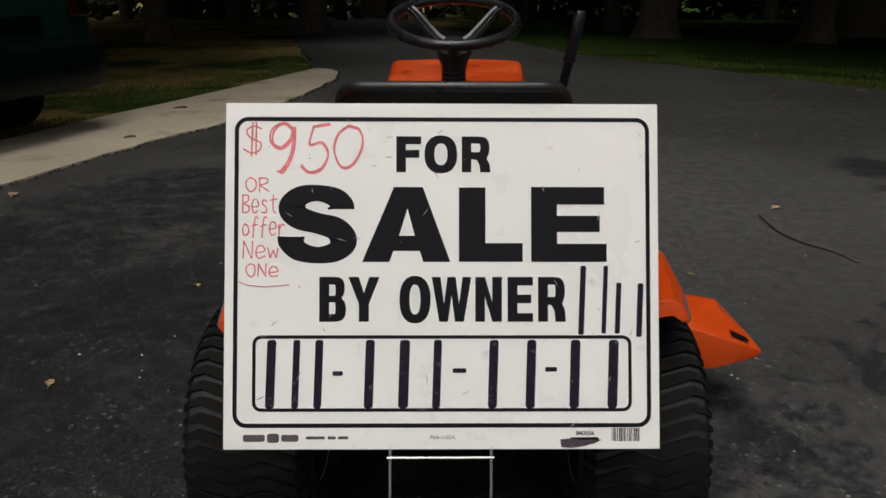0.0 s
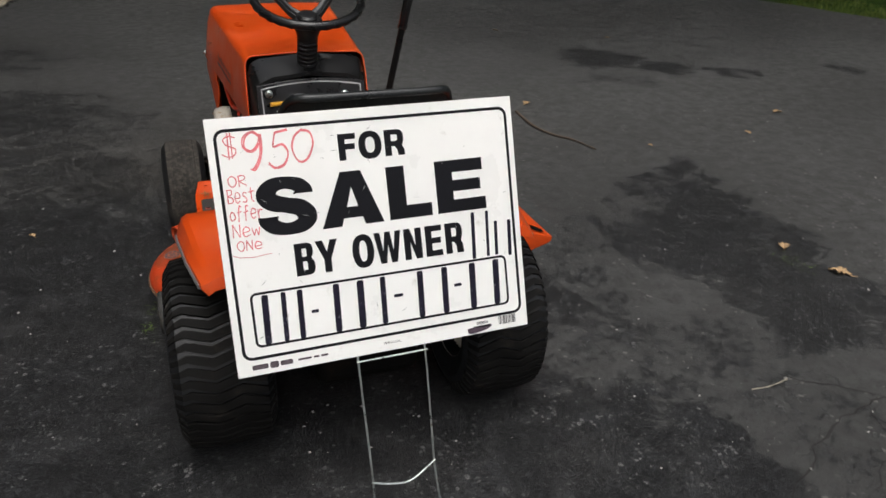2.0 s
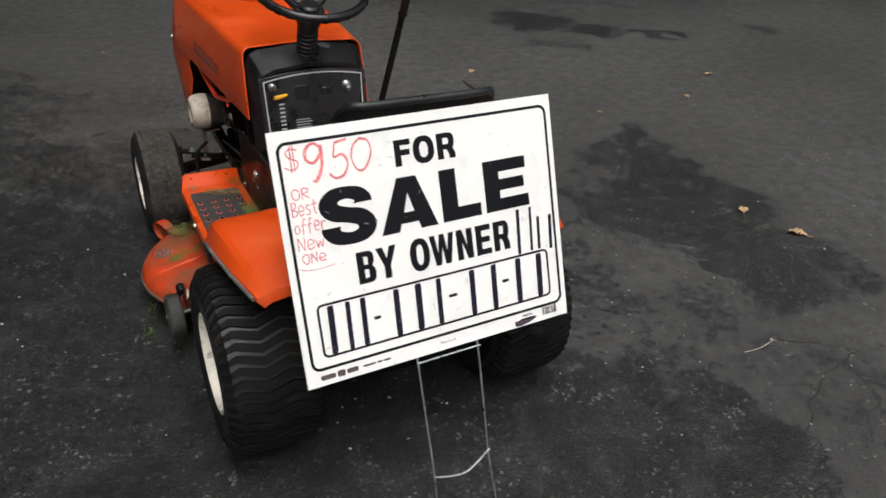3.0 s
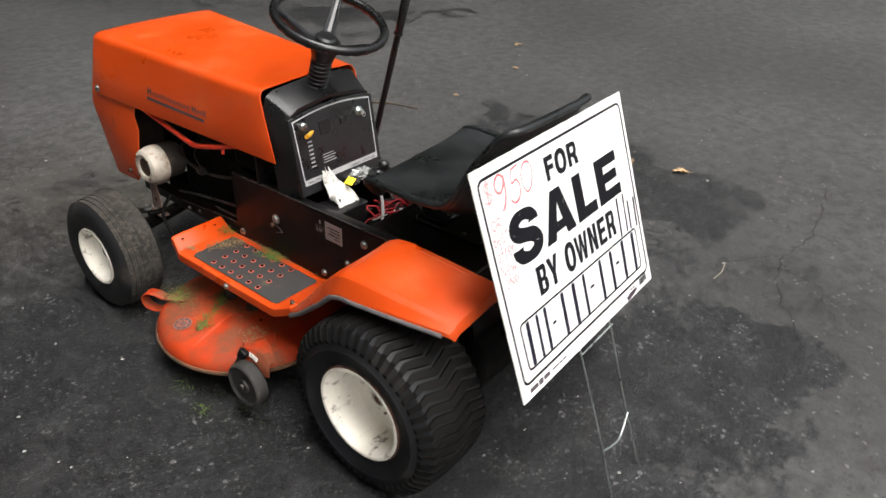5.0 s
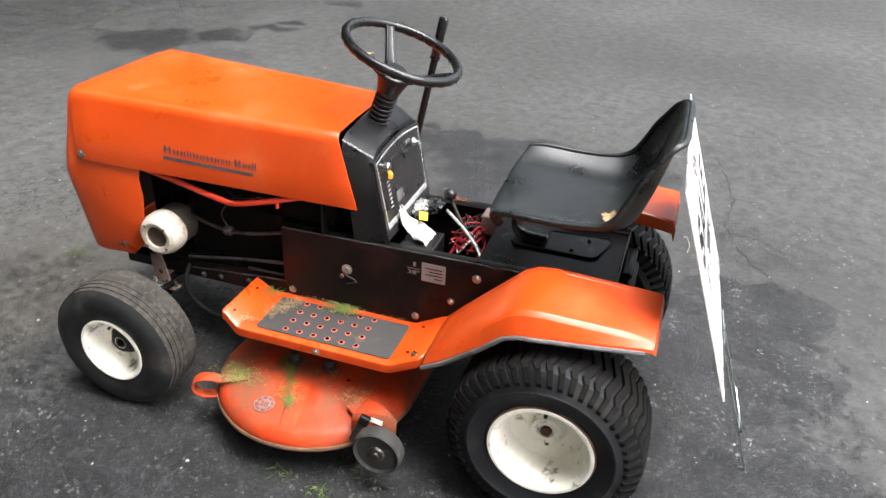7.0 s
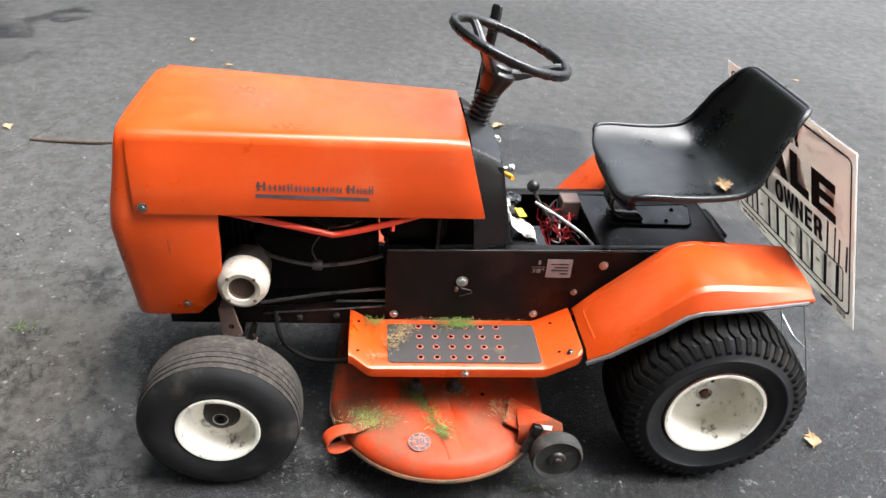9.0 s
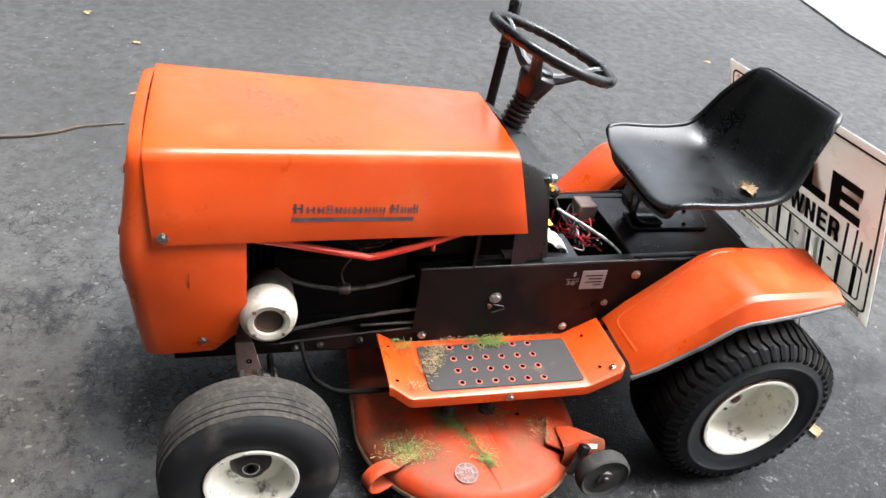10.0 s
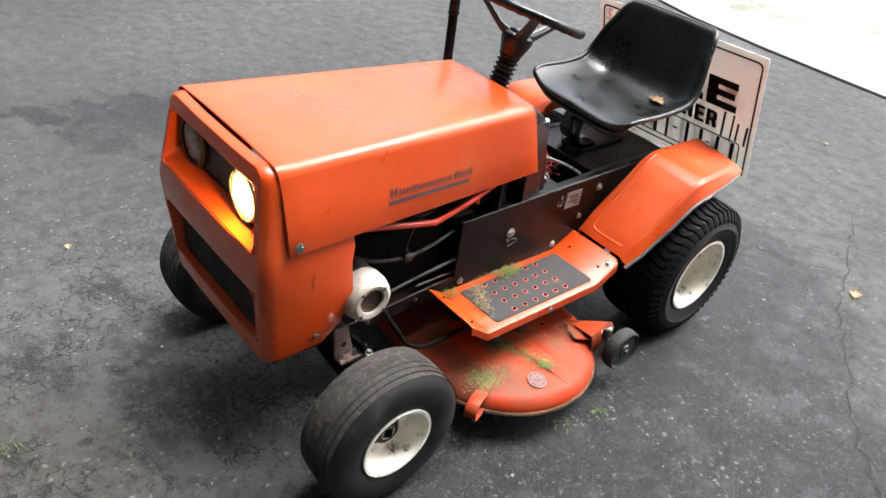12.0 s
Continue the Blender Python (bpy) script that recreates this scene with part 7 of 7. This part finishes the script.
# ---- leaves, twigs, clippings ----
def oak_leaf(size, seed):
    """A dry, curled, lobed leaf."""
    rng = random.Random(seed)
    bm = bmesh.new()
    left, right, mid = [], [], []
    for i in range(11):
        t = i / 10
        w = size * (0.30 * math.sin(math.pi * min(1, t * 1.05)) * (1 + 0.45 * math.sin(i * 2.6)) + 0.015)
        z = size * (0.10 * math.sin(t * 3.0) + 0.02)
        mid.append(bm.verts.new((0, (t - 0.5) * size, z)))
        left.append(bm.verts.new((-w, (t - 0.5) * size + rng.uniform(-0.04, 0.04) * size, z + size * rng.uniform(0.05, 0.16))))
        right.append(bm.verts.new((w, (t - 0.5) * size + rng.uniform(-0.04, 0.04) * size, z + size * rng.uniform(0.02, 0.12))))
    for i in range(10):
        bm.faces.new([left[i], mid[i], mid[i + 1], left[i + 1]])
        bm.faces.new([mid[i], right[i], right[i + 1], mid[i + 1]])
    tube([mid[0].co, mid[0].co + Vector((0.05 * size, -0.3 * size, 0.02 * size))], size * 0.018, 5, bm)
    return bm


for k, (x, y, z, s, rz, where) in enumerate([
        (1.785, 0.205, 0.0, 0.075, 40, "on the asphalt"), (1.735, 0.43, 0.0, 0.06, 140, "on the asphalt"), (-0.308, -0.357, 0.0, 0.06, 70, "on the asphalt"),
        (-0.665, -0.754, 0.0, 0.06, 20, "on the asphalt"), (-0.09, -0.020, 0.640, 0.060, 80, "on the black seat"), (-1.08, 0.55, 0.0, 0.04, 10, "on the asphalt"),
        (1.89, 1.58, 0.0, 0.03, 200, "on the asphalt"), (1.58, 2.42, 0.0, 0.06, 300, "on the asphalt"), (-0.93, 1.29, 0.0, 0.035, 30, "on the asphalt"),
        (2.96, 1.90, 0.0, 0.06, 100, "on the asphalt"), (2.53, 1.62, 0.0, 0.045, 170, "on the asphalt"), (0.08, -2.0, 0.0, 0.04, 20, "on the asphalt"), (2.71, -1.81, 0.0, 0.045, 120, "on the asphalt"),
        (3.04, 6.22, 0.0, 0.09, 60, "on the asphalt"), (3.41, 7.15, 0.0, 0.09, 150, "on the asphalt"), (2.24, 4.50, 0.0, 0.045, 33, "on the asphalt"), (3.05, 4.03, 0.0, 0.04, 211, "on the asphalt"), (4.57, 7.62, 0.0, 0.09, 95, "on the asphalt"), (0.88, 1.45, 0.0, 0.03, 80, "on the asphalt"), (-2.34, 2.58, 0.0, 0.08, 10, "by the concrete edge")]):
    lf = part("dry_leaf", oak_leaf(s, 30 + k), m_dry_leaf, smooth=False)
    lf.matrix_basis = pose(x, y, z + 0.001, 0, 0, rz)
    tagged(lf, "curled dry tan oak leaf " + where, "leaf", "fallen leaves")

tw = part("stick", tube(smooth_path([(1.45, 2.28, 0.006), (1.43, 2.01, 0.010), (1.47, 1.85, 0.008), (1.535, 1.75, 0.007), (1.58, 1.59, 0.006)]), [0.008] * 9 + [0.006] * 16 + [0.004] * 8, 8), m_twig)
tagged(tw, "thin bent brown stick lying on asphalt", "stick")
for pts in ([(-2.47, 4.25, 0.02), (-2.44, 4.28, 0.026), (-2.40, 4.29, 0.022)], [(-2.69, 5.86, 0.02), (-2.64, 5.90, 0.026), (-2.58, 5.91, 0.022)]):
    tagged(part("twig", tube(smooth_path(pts), 0.009, 7), m_twig), "short dark twig on the concrete strip", "twig", "twigs")
t2 = part("twig", tube(smooth_path([(1.03, -0.26, 0.003), (1.09, -0.265, 0.005), (1.16, -0.25, 0.003)]), 0.0014, 6), m_stalk)
tagged(t2, "pale straw stalk on asphalt", "twig", "twigs")


def clump(spots, count, length, seed, flat=0.25):
    """Loose cut grass: thin curved blades in heaps at (x, y, z, spread, along)."""
    rng = random.Random(seed)
    bm = bmesh.new()
    for x, y, z, spread, along in spots:
        for _ in range(count):
            px, py = x + rng.gauss(0, spread), y + rng.gauss(0, spread + along)
            a, L, w = rng.uniform(0, 6.283), length * rng.uniform(0.3, 1.1), 0.0008
            d, lift = Vector((math.cos(a), math.sin(a), 0)), rng.uniform(0.0, flat)
            n = Vector((-d.y, d.x, 0)) * w
            p0 = Vector((px, py, z + rng.uniform(0.0005, 0.006)))
            p1 = p0 + d * L * 0.5 + Vector((0, 0, lift * L * 0.6))
            p2 = p0 + d * L + Vector((0, 0, lift * L * rng.uniform(0.2, 0.9)))
            v = [bm.verts.new(q) for q in (p0 - n, p0 + n, p1 + n, p1 - n, p2)]
            bm.faces.new([v[0], v[1], v[2], v[3]])
            bm.faces.new([v[3], v[2], v[4]])
    return bm


def heap(spots, n, L, m, lab):
    tagged(part("grass_clippings", clump(spots, n, L, len(lab) + n), m, smooth=False), lab, "grass clippings", kind="stuff")


heap([(-0.185, 0.615, 0.290, 0.010, 0.010), (-0.19, 0.60, 0.292, 0.008, 0.01)], 90, 0.026, m_clip, "green grass clippings on the rubber mat")
heap([(-0.190, 0.820, 0.292, 0.012, 0.004)], 60, 0.028, m_clip, "green grass clippings on the footplate")
heap([(-0.172, 0.56, 0.290, 0.004, 0.09), (-0.172, 0.68, 0.290, 0.004, 0.05), (-0.195, 0.735, 0.291, 0.006, 0.006), (-0.212, 0.745, 0.291, 0.007, 0.006), (-0.232, 0.756, 0.291, 0.008, 0.007), (-0.252, 0.764, 0.291, 0.007, 0.006), (-0.275, 0.775, 0.291, 0.007, 0.006), (-0.310, 0.815, 0.291, 0.007, 0.008)], 60, 0.012, m_straw, "dry straw clippings on the footplate")
heap([(-0.262, 0.734, 0.155, 0.010, 0.004), (-0.285, 0.720, 0.153, 0.007, 0.004), (-0.307, 0.704, 0.153, 0.007, 0.004), (-0.325, 0.690, 0.152, 0.007, 0.003), (-0.345, 0.674, 0.152, 0.008, 0.003), (-0.37, 0.666, 0.150, 0.008, 0.002), (-0.394, 0.656, 0.149, 0.008, 0.002), (-0.415, 0.651, 0.147, 0.007, 0.002)], 60, 0.024, m_clip, "green grass clippings on the mowing deck")
heap([(-0.360, 0.822, 0.146, 0.018, 0.010), (-0.345, 0.838, 0.146, 0.012, 0.01), (-0.376, 0.807, 0.146, 0.012, 0.01)], 80, 0.018, m_clip, "matted grass clippings on the mowing deck")
heap([(-0.362, 0.820, 0.147, 0.020, 0.012), (-0.375, 0.84, 0.145, 0.012, 0.012)], 70, 0.014, m_straw, "dry clippings caked on the mowing deck")
heap([(-0.329, 0.511, 0.157, 0.012, 0.008), (-0.355, 0.505, 0.155, 0.012, 0.008), (-0.286, 0.607, 0.156, 0.012, 0.012)], 60, 0.014, m_straw, "dry clippings on the mowing deck")
heap([(-0.12, 0.215, 0.4975, 0.014, 0.008), (0.0, 0.222, 0.4975, 0.014, 0.0), (0.06, 0.222, 0.4975, 0.014, 0.0), (-0.13, 0.10, 0.4975, 0.01, 0.07)], 22, 0.008, m_straw, "crumbs of dry debris on the seat deck")
heap([(-0.075, -0.025, 0.646, 0.012, 0.008)], 40, 0.018, m_straw, "dry needles on the black seat")
heap([(-0.512, 0.632, 0.001, 0.016, 0.010), (-0.435, 0.453, 0.001, 0.02, 0.016), (-0.53, 0.52, 0.001, 0.01, 0.01)], 20, 0.024, m_clip, "green grass clippings on asphalt")
heap([(0.15, 1.83, 0.001, 0.012, 0.012), (-0.66, -0.74, 0.001, 0.02, 0.02), (1.68, 0.33, 0.001, 0.02, 0.04)], 25, 0.03, m_clip, "green grass clippings on asphalt")


# ---- parked car ----
def car():
    c = thing("car", "dark green parked car with black bumper, rear towards the drive", "car")

    def ring(x, half, z0, z1, roof, n=7):
        """Body section across the car at x."""
        yc = 4.55
        pts = [(yc - half * 0.93, z0), (yc - half, z0 + 0.12), (yc - half, z0 + (z1 - z0) * 0.6), (yc - half * 0.95, z1)]
        pts += [(yc - half * 0.78, roof), (yc - half * 0.4, roof + 0.015)]
        pts += [(2 * yc - y, z) for y, z in pts[::-1]]
        return [(x, y, z) for y, z in pts]
    rows = [ring(-2.99, 0.74, 0.52, 1.00, 1.005), ring(-3.02, 0.82, 0.46, 1.04, 1.055), ring(-3.35, 0.86, 0.34, 1.06, 1.09), ring(-3.75, 0.87, 0.30, 1.06, 1.10), ring(-4.35, 0.87, 0.26, 1.02, 1.42),
            ring(-5.35, 0.87, 0.24, 0.95, 1.40), ring(-6.05, 0.86, 0.24, 0.92, 0.99), ring(-6.9, 0.83, 0.26, 0.82, 0.86), ring(-7.25, 0.74, 0.36, 0.66, 0.68)]
    bm = grid(rows)
    bm.faces.new([v for v in list(bm.verts)[:12]][::-1])
    bm.faces.new(list(bm.verts)[-12:])
    bmesh.ops.recalc_face_normals(bm, faces=bm.faces)
    body = part("body", bm, m_car, c, "dark green painted body", bevel=0.04, segments=4)
    bm = grid([[(-2.94 + dx, 4.55 + u * 0.86 * k, z) for u in np.linspace(-1, 1, 13)] for dx, z, k in ((-0.02, 0.335, 0.91), (0.07, 0.36, 0.96), (0.115, 0.43, 0.995), (0.122, 0.52, 1.0), (0.115, 0.60, 1.0), (0.09, 0.665, 0.99), (0.03, 0.70, 0.975), (-0.10, 0.71, 0.96))])
    for v in bm.verts:
        e = max(0, (abs(v.co.y - 4.55) - 0.62) / 0.24)
        v.co.x -= 0.22 * e ** 2
    bmesh.ops.recalc_face_normals(bm, faces=bm.faces)
    part("bumper", bm, m_car_trim, c, "dark rounded rear bumper", solid=0.03)
    for s in (-1, 1):
        lamp = grid([[(-2.962 - 0.10 * max(0, t - 0.55) * 2, 4.55 + s * (0.52 + 0.345 * t), z) for t in (0, 0.3, 0.6, 0.85, 1.0)] for z in (0.87, 0.91, 0.97, 1.02)])
        bmesh.ops.recalc_face_normals(lamp, faces=lamp.faces)
        part("tail_lamp", lamp, m_tail, c, "red wrap-around tail lamp", solid=0.02, bevel=0.004)
        part("side_window", prism([(-6.0, 0.97), (-4.2, 0.99), (-4.55, 1.33), (-5.35, 1.34)], 4.55 + s * 0.80, 4.55 + s * 0.815, "y"), m_glass, c, "dark side window", bevel=0.004)
        for x in (-3.85, -6.45):
            w = part("wheel", lathe([(0.19, -0.09), (0.27, -0.10), (0.305, -0.07), (0.31, 0), (0.305, 0.07), (0.27, 0.10), (0.19, 0.09)], (4.55 + s * 0.76, x, 0.28), "x", 40), m_rubber, c, "black road tyre")
            for v in w.data.vertices:
                v.co = Vector((v.co.y, v.co.x, v.co.z))
            w.data.flip_normals()
            part("hubcap", prism([(x + 0.19 * math.cos(k * 0.39), 0.28 + 0.19 * math.sin(k * 0.39)) for k in range(16)], 4.55 + s * 0.80, 4.55 + s * 0.845, "y"), m_dull_steel, w, "dull wheel cover", bevel=0.01)
    part("rear_window", grid([[(-3.80, 4.55 - 0.66, 1.03), (-3.80, 4.55 + 0.66, 1.03)], [(-4.30, 4.55 - 0.58, 1.375), (-4.30, 4.55 + 0.58, 1.375)]]), m_glass, c, "dark rear window", solid=0.006)
    part("plate_recess", box(-2.979, -2.970, 4.33, 4.77, 0.76, 0.88), m_car_trim, c, bevel=0.004)
    return c


parked = car()
parked.location = (-0.87, -0.92, 0.0)
parked.rotation_euler = (0, 0, radians(-10))


# ---- trees and lawn edges ----
def tree(name, height, trunk_r, seed, leaves=9000):
    """A tapered trunk with limbs, and a ragged crown of many small leaves."""
    rng = random.Random(seed)
    t = thing(name, "tall shady broadleaf tree with grey-brown trunk", "tree")
    bend = [Vector((rng.uniform(-0.15, 0.15) * i, rng.uniform(-0.15, 0.15) * i, height * 0.8 * i / 6)) for i in range(7)]
    bm = tube([Vector((0, 0, -0.15)), Vector((0, 0, 0.05))] + [Vector((0, 0, 0.35))] + bend[1:], [trunk_r * 1.7, trunk_r * 1.45, trunk_r * 1.1, trunk_r * 0.95, trunk_r * 0.8, trunk_r * 0.62, trunk_r * 0.45, trunk_r * 0.28, trunk_r * 0.1], 14)
    for v in bm.verts:
        v.co += Vector((noise.noise(v.co * 1.7), noise.noise(v.co * 1.7 + Vector((9, 0, 0))), 0)) * trunk_r * 0.2
    tips = []
    for k in range(13):
        h = height * rng.uniform(0.28, 0.78)
        a, L = k * 2.4 + rng.uniform(-0.4, 0.4), height * rng.uniform(0.18, 0.34)
        base = Vector((0, 0, h))
        mid = base + Vector((math.cos(a) * L * 0.5, math.sin(a) * L * 0.5, L * 0.25))
        tip = base + Vector((math.cos(a) * L, math.sin(a) * L, L * rng.uniform(0.25, 0.6)))
        tube(smooth_path([base, mid, tip], 3), [trunk_r * 0.35, trunk_r * 0.3, trunk_r * 0.24, trunk_r * 0.18, trunk_r * 0.13, trunk_r * 0.09, trunk_r * 0.04], 7, bm)
        tips += [mid, tip, (mid + tip) / 2]
    part("trunk", bm, m_bark, t, "rough grey-brown bark", angle=60)
    tips += [b for b in bend[3:]]
    co, faces = [], []
    for k in range(leaves):
        c = rng.choice(tips) + Vector((rng.gauss(0, 1), rng.gauss(0, 1), rng.gauss(0, 0.7))) * height * 0.075
        s = rng.uniform(0.20, 0.48)
        q = Euler((rng.uniform(-1.2, 1.2), rng.uniform(-1.2, 1.2), rng.uniform(0, 6.3))).to_matrix()
        n = len(co)
        for u, v, w in ((0, -1, 0), (0.55, -0.1, 0.15), (0.1, 1, 0), (-0.5, 0.1, 0.15)):
            co.append(tuple(c + q @ (Vector((u, v, w)) * s)))
        faces.append((n, n + 1, n + 2, n + 3))
    me = bpy.data.meshes.new("crown")
    me.from_pydata(co, [], faces)
    me.materials.append(m_leaf)
    crown = new("crown", me)
    crown.parent = t
    crown["label"] = "dense ragged green leaves"
    return t


kinds = [tree("tree", 13.0, 0.30, 41), tree("tree", 15.0, 0.36, 42), tree("tree", 11.5, 0.24, 43)]
spots = [(-8.0, 19.4), (15.5, 30.7), (11.5, 46.0)]
for t, (x, y) in zip(kinds, spots):
    t.location = (x, y, -0.03)
    t["group"] = "trees beyond the drive"
# trees added outside the view, so that their crowns shade drive and lawn
unseen_shade_trees = [(8.2, 6.2, 1, 70, 1.25), (10.2, 13.6, 0, 70, 1.3), (-11.0, 13.0, 2, 170, 1.4), (8.6, 9.6, 2, 200, 1.3), (-9.5, 6.2, 1, 10, 1.1), (-9.8, 10.5, 0, 20, 1.5), (-14.0, 3.0, 1, 200, 1.4), (-10.5, -1.5, 0, 130, 1.3), (-12.0, -7.0, 2, 40, 1.4), (-16.0, -3.0, 0, 310, 1.5), (15.0, 15.5, 1, 280, 1.6), (-14.5, 12.5, 0, 77, 1.0)]
far_trees = [(-4.8, 24.0, 0, 200, 1.4), (-15.0, 18.0, 0, 60, 1.5), (-8.2, 27.5, 1, 310, 1.1), (-12.5, 44.0, 2, 150, 1.4), (-14.0, 26.0, 2, 95, 1.2), (-11.0, 38.0, 1, 15, 1.1), (-16.5, 47.0, 0, 120, 1.2), (-20.0, 20.0, 1, 250, 1.1), (-19.0, 34.0, 2, 190, 1.3), (-25.0, 52.0, 0, 11, 1.3), (-22.0, 6.0, 2, 20, 1.1)]
far_trees += [(12.0, 23.0, 1, 25, 2.2), (5.6, 21.5, 1, 120, 1.4), (9.0, 19.0, 0, 250, 1.25), (5.2, 26.0, 2, 45, 1.1), (2.6, 40.0, 1, 12, 1.3), (17.5, 49.0, 1, 40, 1.2), (14.2, 52.0, 0, 80, 1.1), (19.5, 27.5, 1, 140, 1.3), (22.0, 36.0, 2, 10, 1.3), (9.0, 55.0, 2, 210, 1.2), (5.5, 50.0, 0, 300, 1.1), (3.2, 62.0, 1, 33, 1.1), (25.0, 22.0, 0, 60, 1.2), (13.5, 22.0, 2, 160, 1.0), (28.0, 46.0, 1, 222, 1.2), (7.5, 38.0, 2, 66, 0.9), (30.0, 30.0, 2, 99, 1.3), (20.5, 12.0, 1, 200, 1.1), (24.0, 60.0, 0, 170, 1.3)]
for x, y, k, rz, sc in unseen_shade_trees + far_trees:
    t = copy_thing(kinds[k], pose(x, y, -0.03, 0, 0, rz) @ Matrix.Diagonal((sc, sc, sc, 1)))

# far woods: trunks and foliage masses closing the view beyond the lawn
rng = random.Random(77)
co, faces = [], []
for k in range(26000):
    a = radians(rng.uniform(-10, 190))
    d = rng.uniform(44, 78)
    h = rng.uniform(0.2, 21.0) if rng.random() < 0.6 else rng.uniform(0.0, 3.5)
    c = Vector((d * math.cos(a), d * math.sin(a), h))
    s = rng.uniform(0.25, 0.9)
    q = Euler((rng.uniform(-1.2, 1.2), rng.uniform(-1.2, 1.2), rng.uniform(0, 6.3))).to_matrix()
    n = len(co)
    for u, v, w in ((0, -1, 0), (0.6, -0.1, 0.2), (0.1, 1, 0), (-0.55, 0.1, 0.2)):
        co.append(tuple(c + q @ (Vector((u, v, w)) * s)))
    faces.append((n, n + 1, n + 2, n + 3))
me = bpy.data.meshes.new("far_woods")
me.from_pydata(co, [], faces)
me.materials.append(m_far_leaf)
tagged(new("far_woods", me), "dark dense green woods far behind the lawn", "woods", kind="stuff")
bm = bmesh.new()
for k in range(120):
    a = radians(rng.uniform(25, 155))
    d = rng.uniform(42, 64)
    x, y, r = d * math.cos(a), d * math.sin(a), rng.uniform(0.15, 0.5)
    tube([(x, y, -0.2), (x + rng.uniform(-0.3, 0.3), y, 8), (x + rng.uniform(-1, 1), y, 17)], [r, r * 0.7, r * 0.3], 7, bm)
tagged(part("far_trunks", bm, m_bark), "dark trunks of the far woods", "woods", kind="stuff")

# grass along the lawn's edges
def blades(count, place, seed, length):
    rng = random.Random(seed)
    co, faces = [], []
    for _ in range(count):
        x, y = place(rng)
        if noise.noise(Vector((x * 0.9, y * 0.9, 0))) < -0.05:
            continue
        a, L, w = rng.uniform(0, 6.283), length * rng.uniform(0.5, 1.4), 0.003 + 0.004 * rng.random()
        dx, dy = math.cos(a), math.sin(a)
        n = len(co)
        lean = rng.uniform(0.1, 0.7) * L
        co += [(x - dy * w, y + dx * w, -0.032), (x + dy * w, y - dx * w, -0.032), (x + dy * w * 0.7 + dx * lean * 0.4, y - dx * w * 0.7 + dy * lean * 0.4, -0.03 + L * 0.6), (x - dy * w * 0.7 + dx * lean * 0.4, y + dx * w * 0.7 + dy * lean * 0.4, -0.03 + L * 0.6), (x + dx * lean, y + dy * lean, -0.03 + L)]
        faces += [(n, n + 1, n + 2, n + 3), (n + 3, n + 2, n + 4)]
    me = bpy.data.meshes.new("grass")
    me.from_pydata(co, [], faces)
    me.materials.append(m_grass)
    return new("grass", me)


def left_lawn(rng):
    y = rng.uniform(3.2, 13.5)
    edge = np.interp(y, [3, 4.46, 5.45, 6.4, 8.06, 9.4, 10.4, 13.5], [-3.5, -3.28, -3.12, -2.9, -2.6, -2.38, -2.2, -3.0])
    return float(edge) - 0.02 - abs(rng.gauss(0, 0.9)), y


def right_lawn(rng):
    y = rng.uniform(4.0, 15.0)
    edge = np.interp(y, [4, 5.1, 7.7, 9.05, 11.2, 14.1, 15], [6.4, 5.95, 4.98, 4.37, 3.5, 2.2, 2.0])
    return float(edge) + 0.03 + abs(rng.gauss(0, 1.2)), y


tagged(blades(22000, left_lawn, 5, 0.028), "thin patchy green grass beside the concrete strip", "grass", kind="stuff")
tagged(blades(16000, right_lawn, 6, 0.035), "dark green lawn edge beside the asphalt", "grass", kind="stuff")
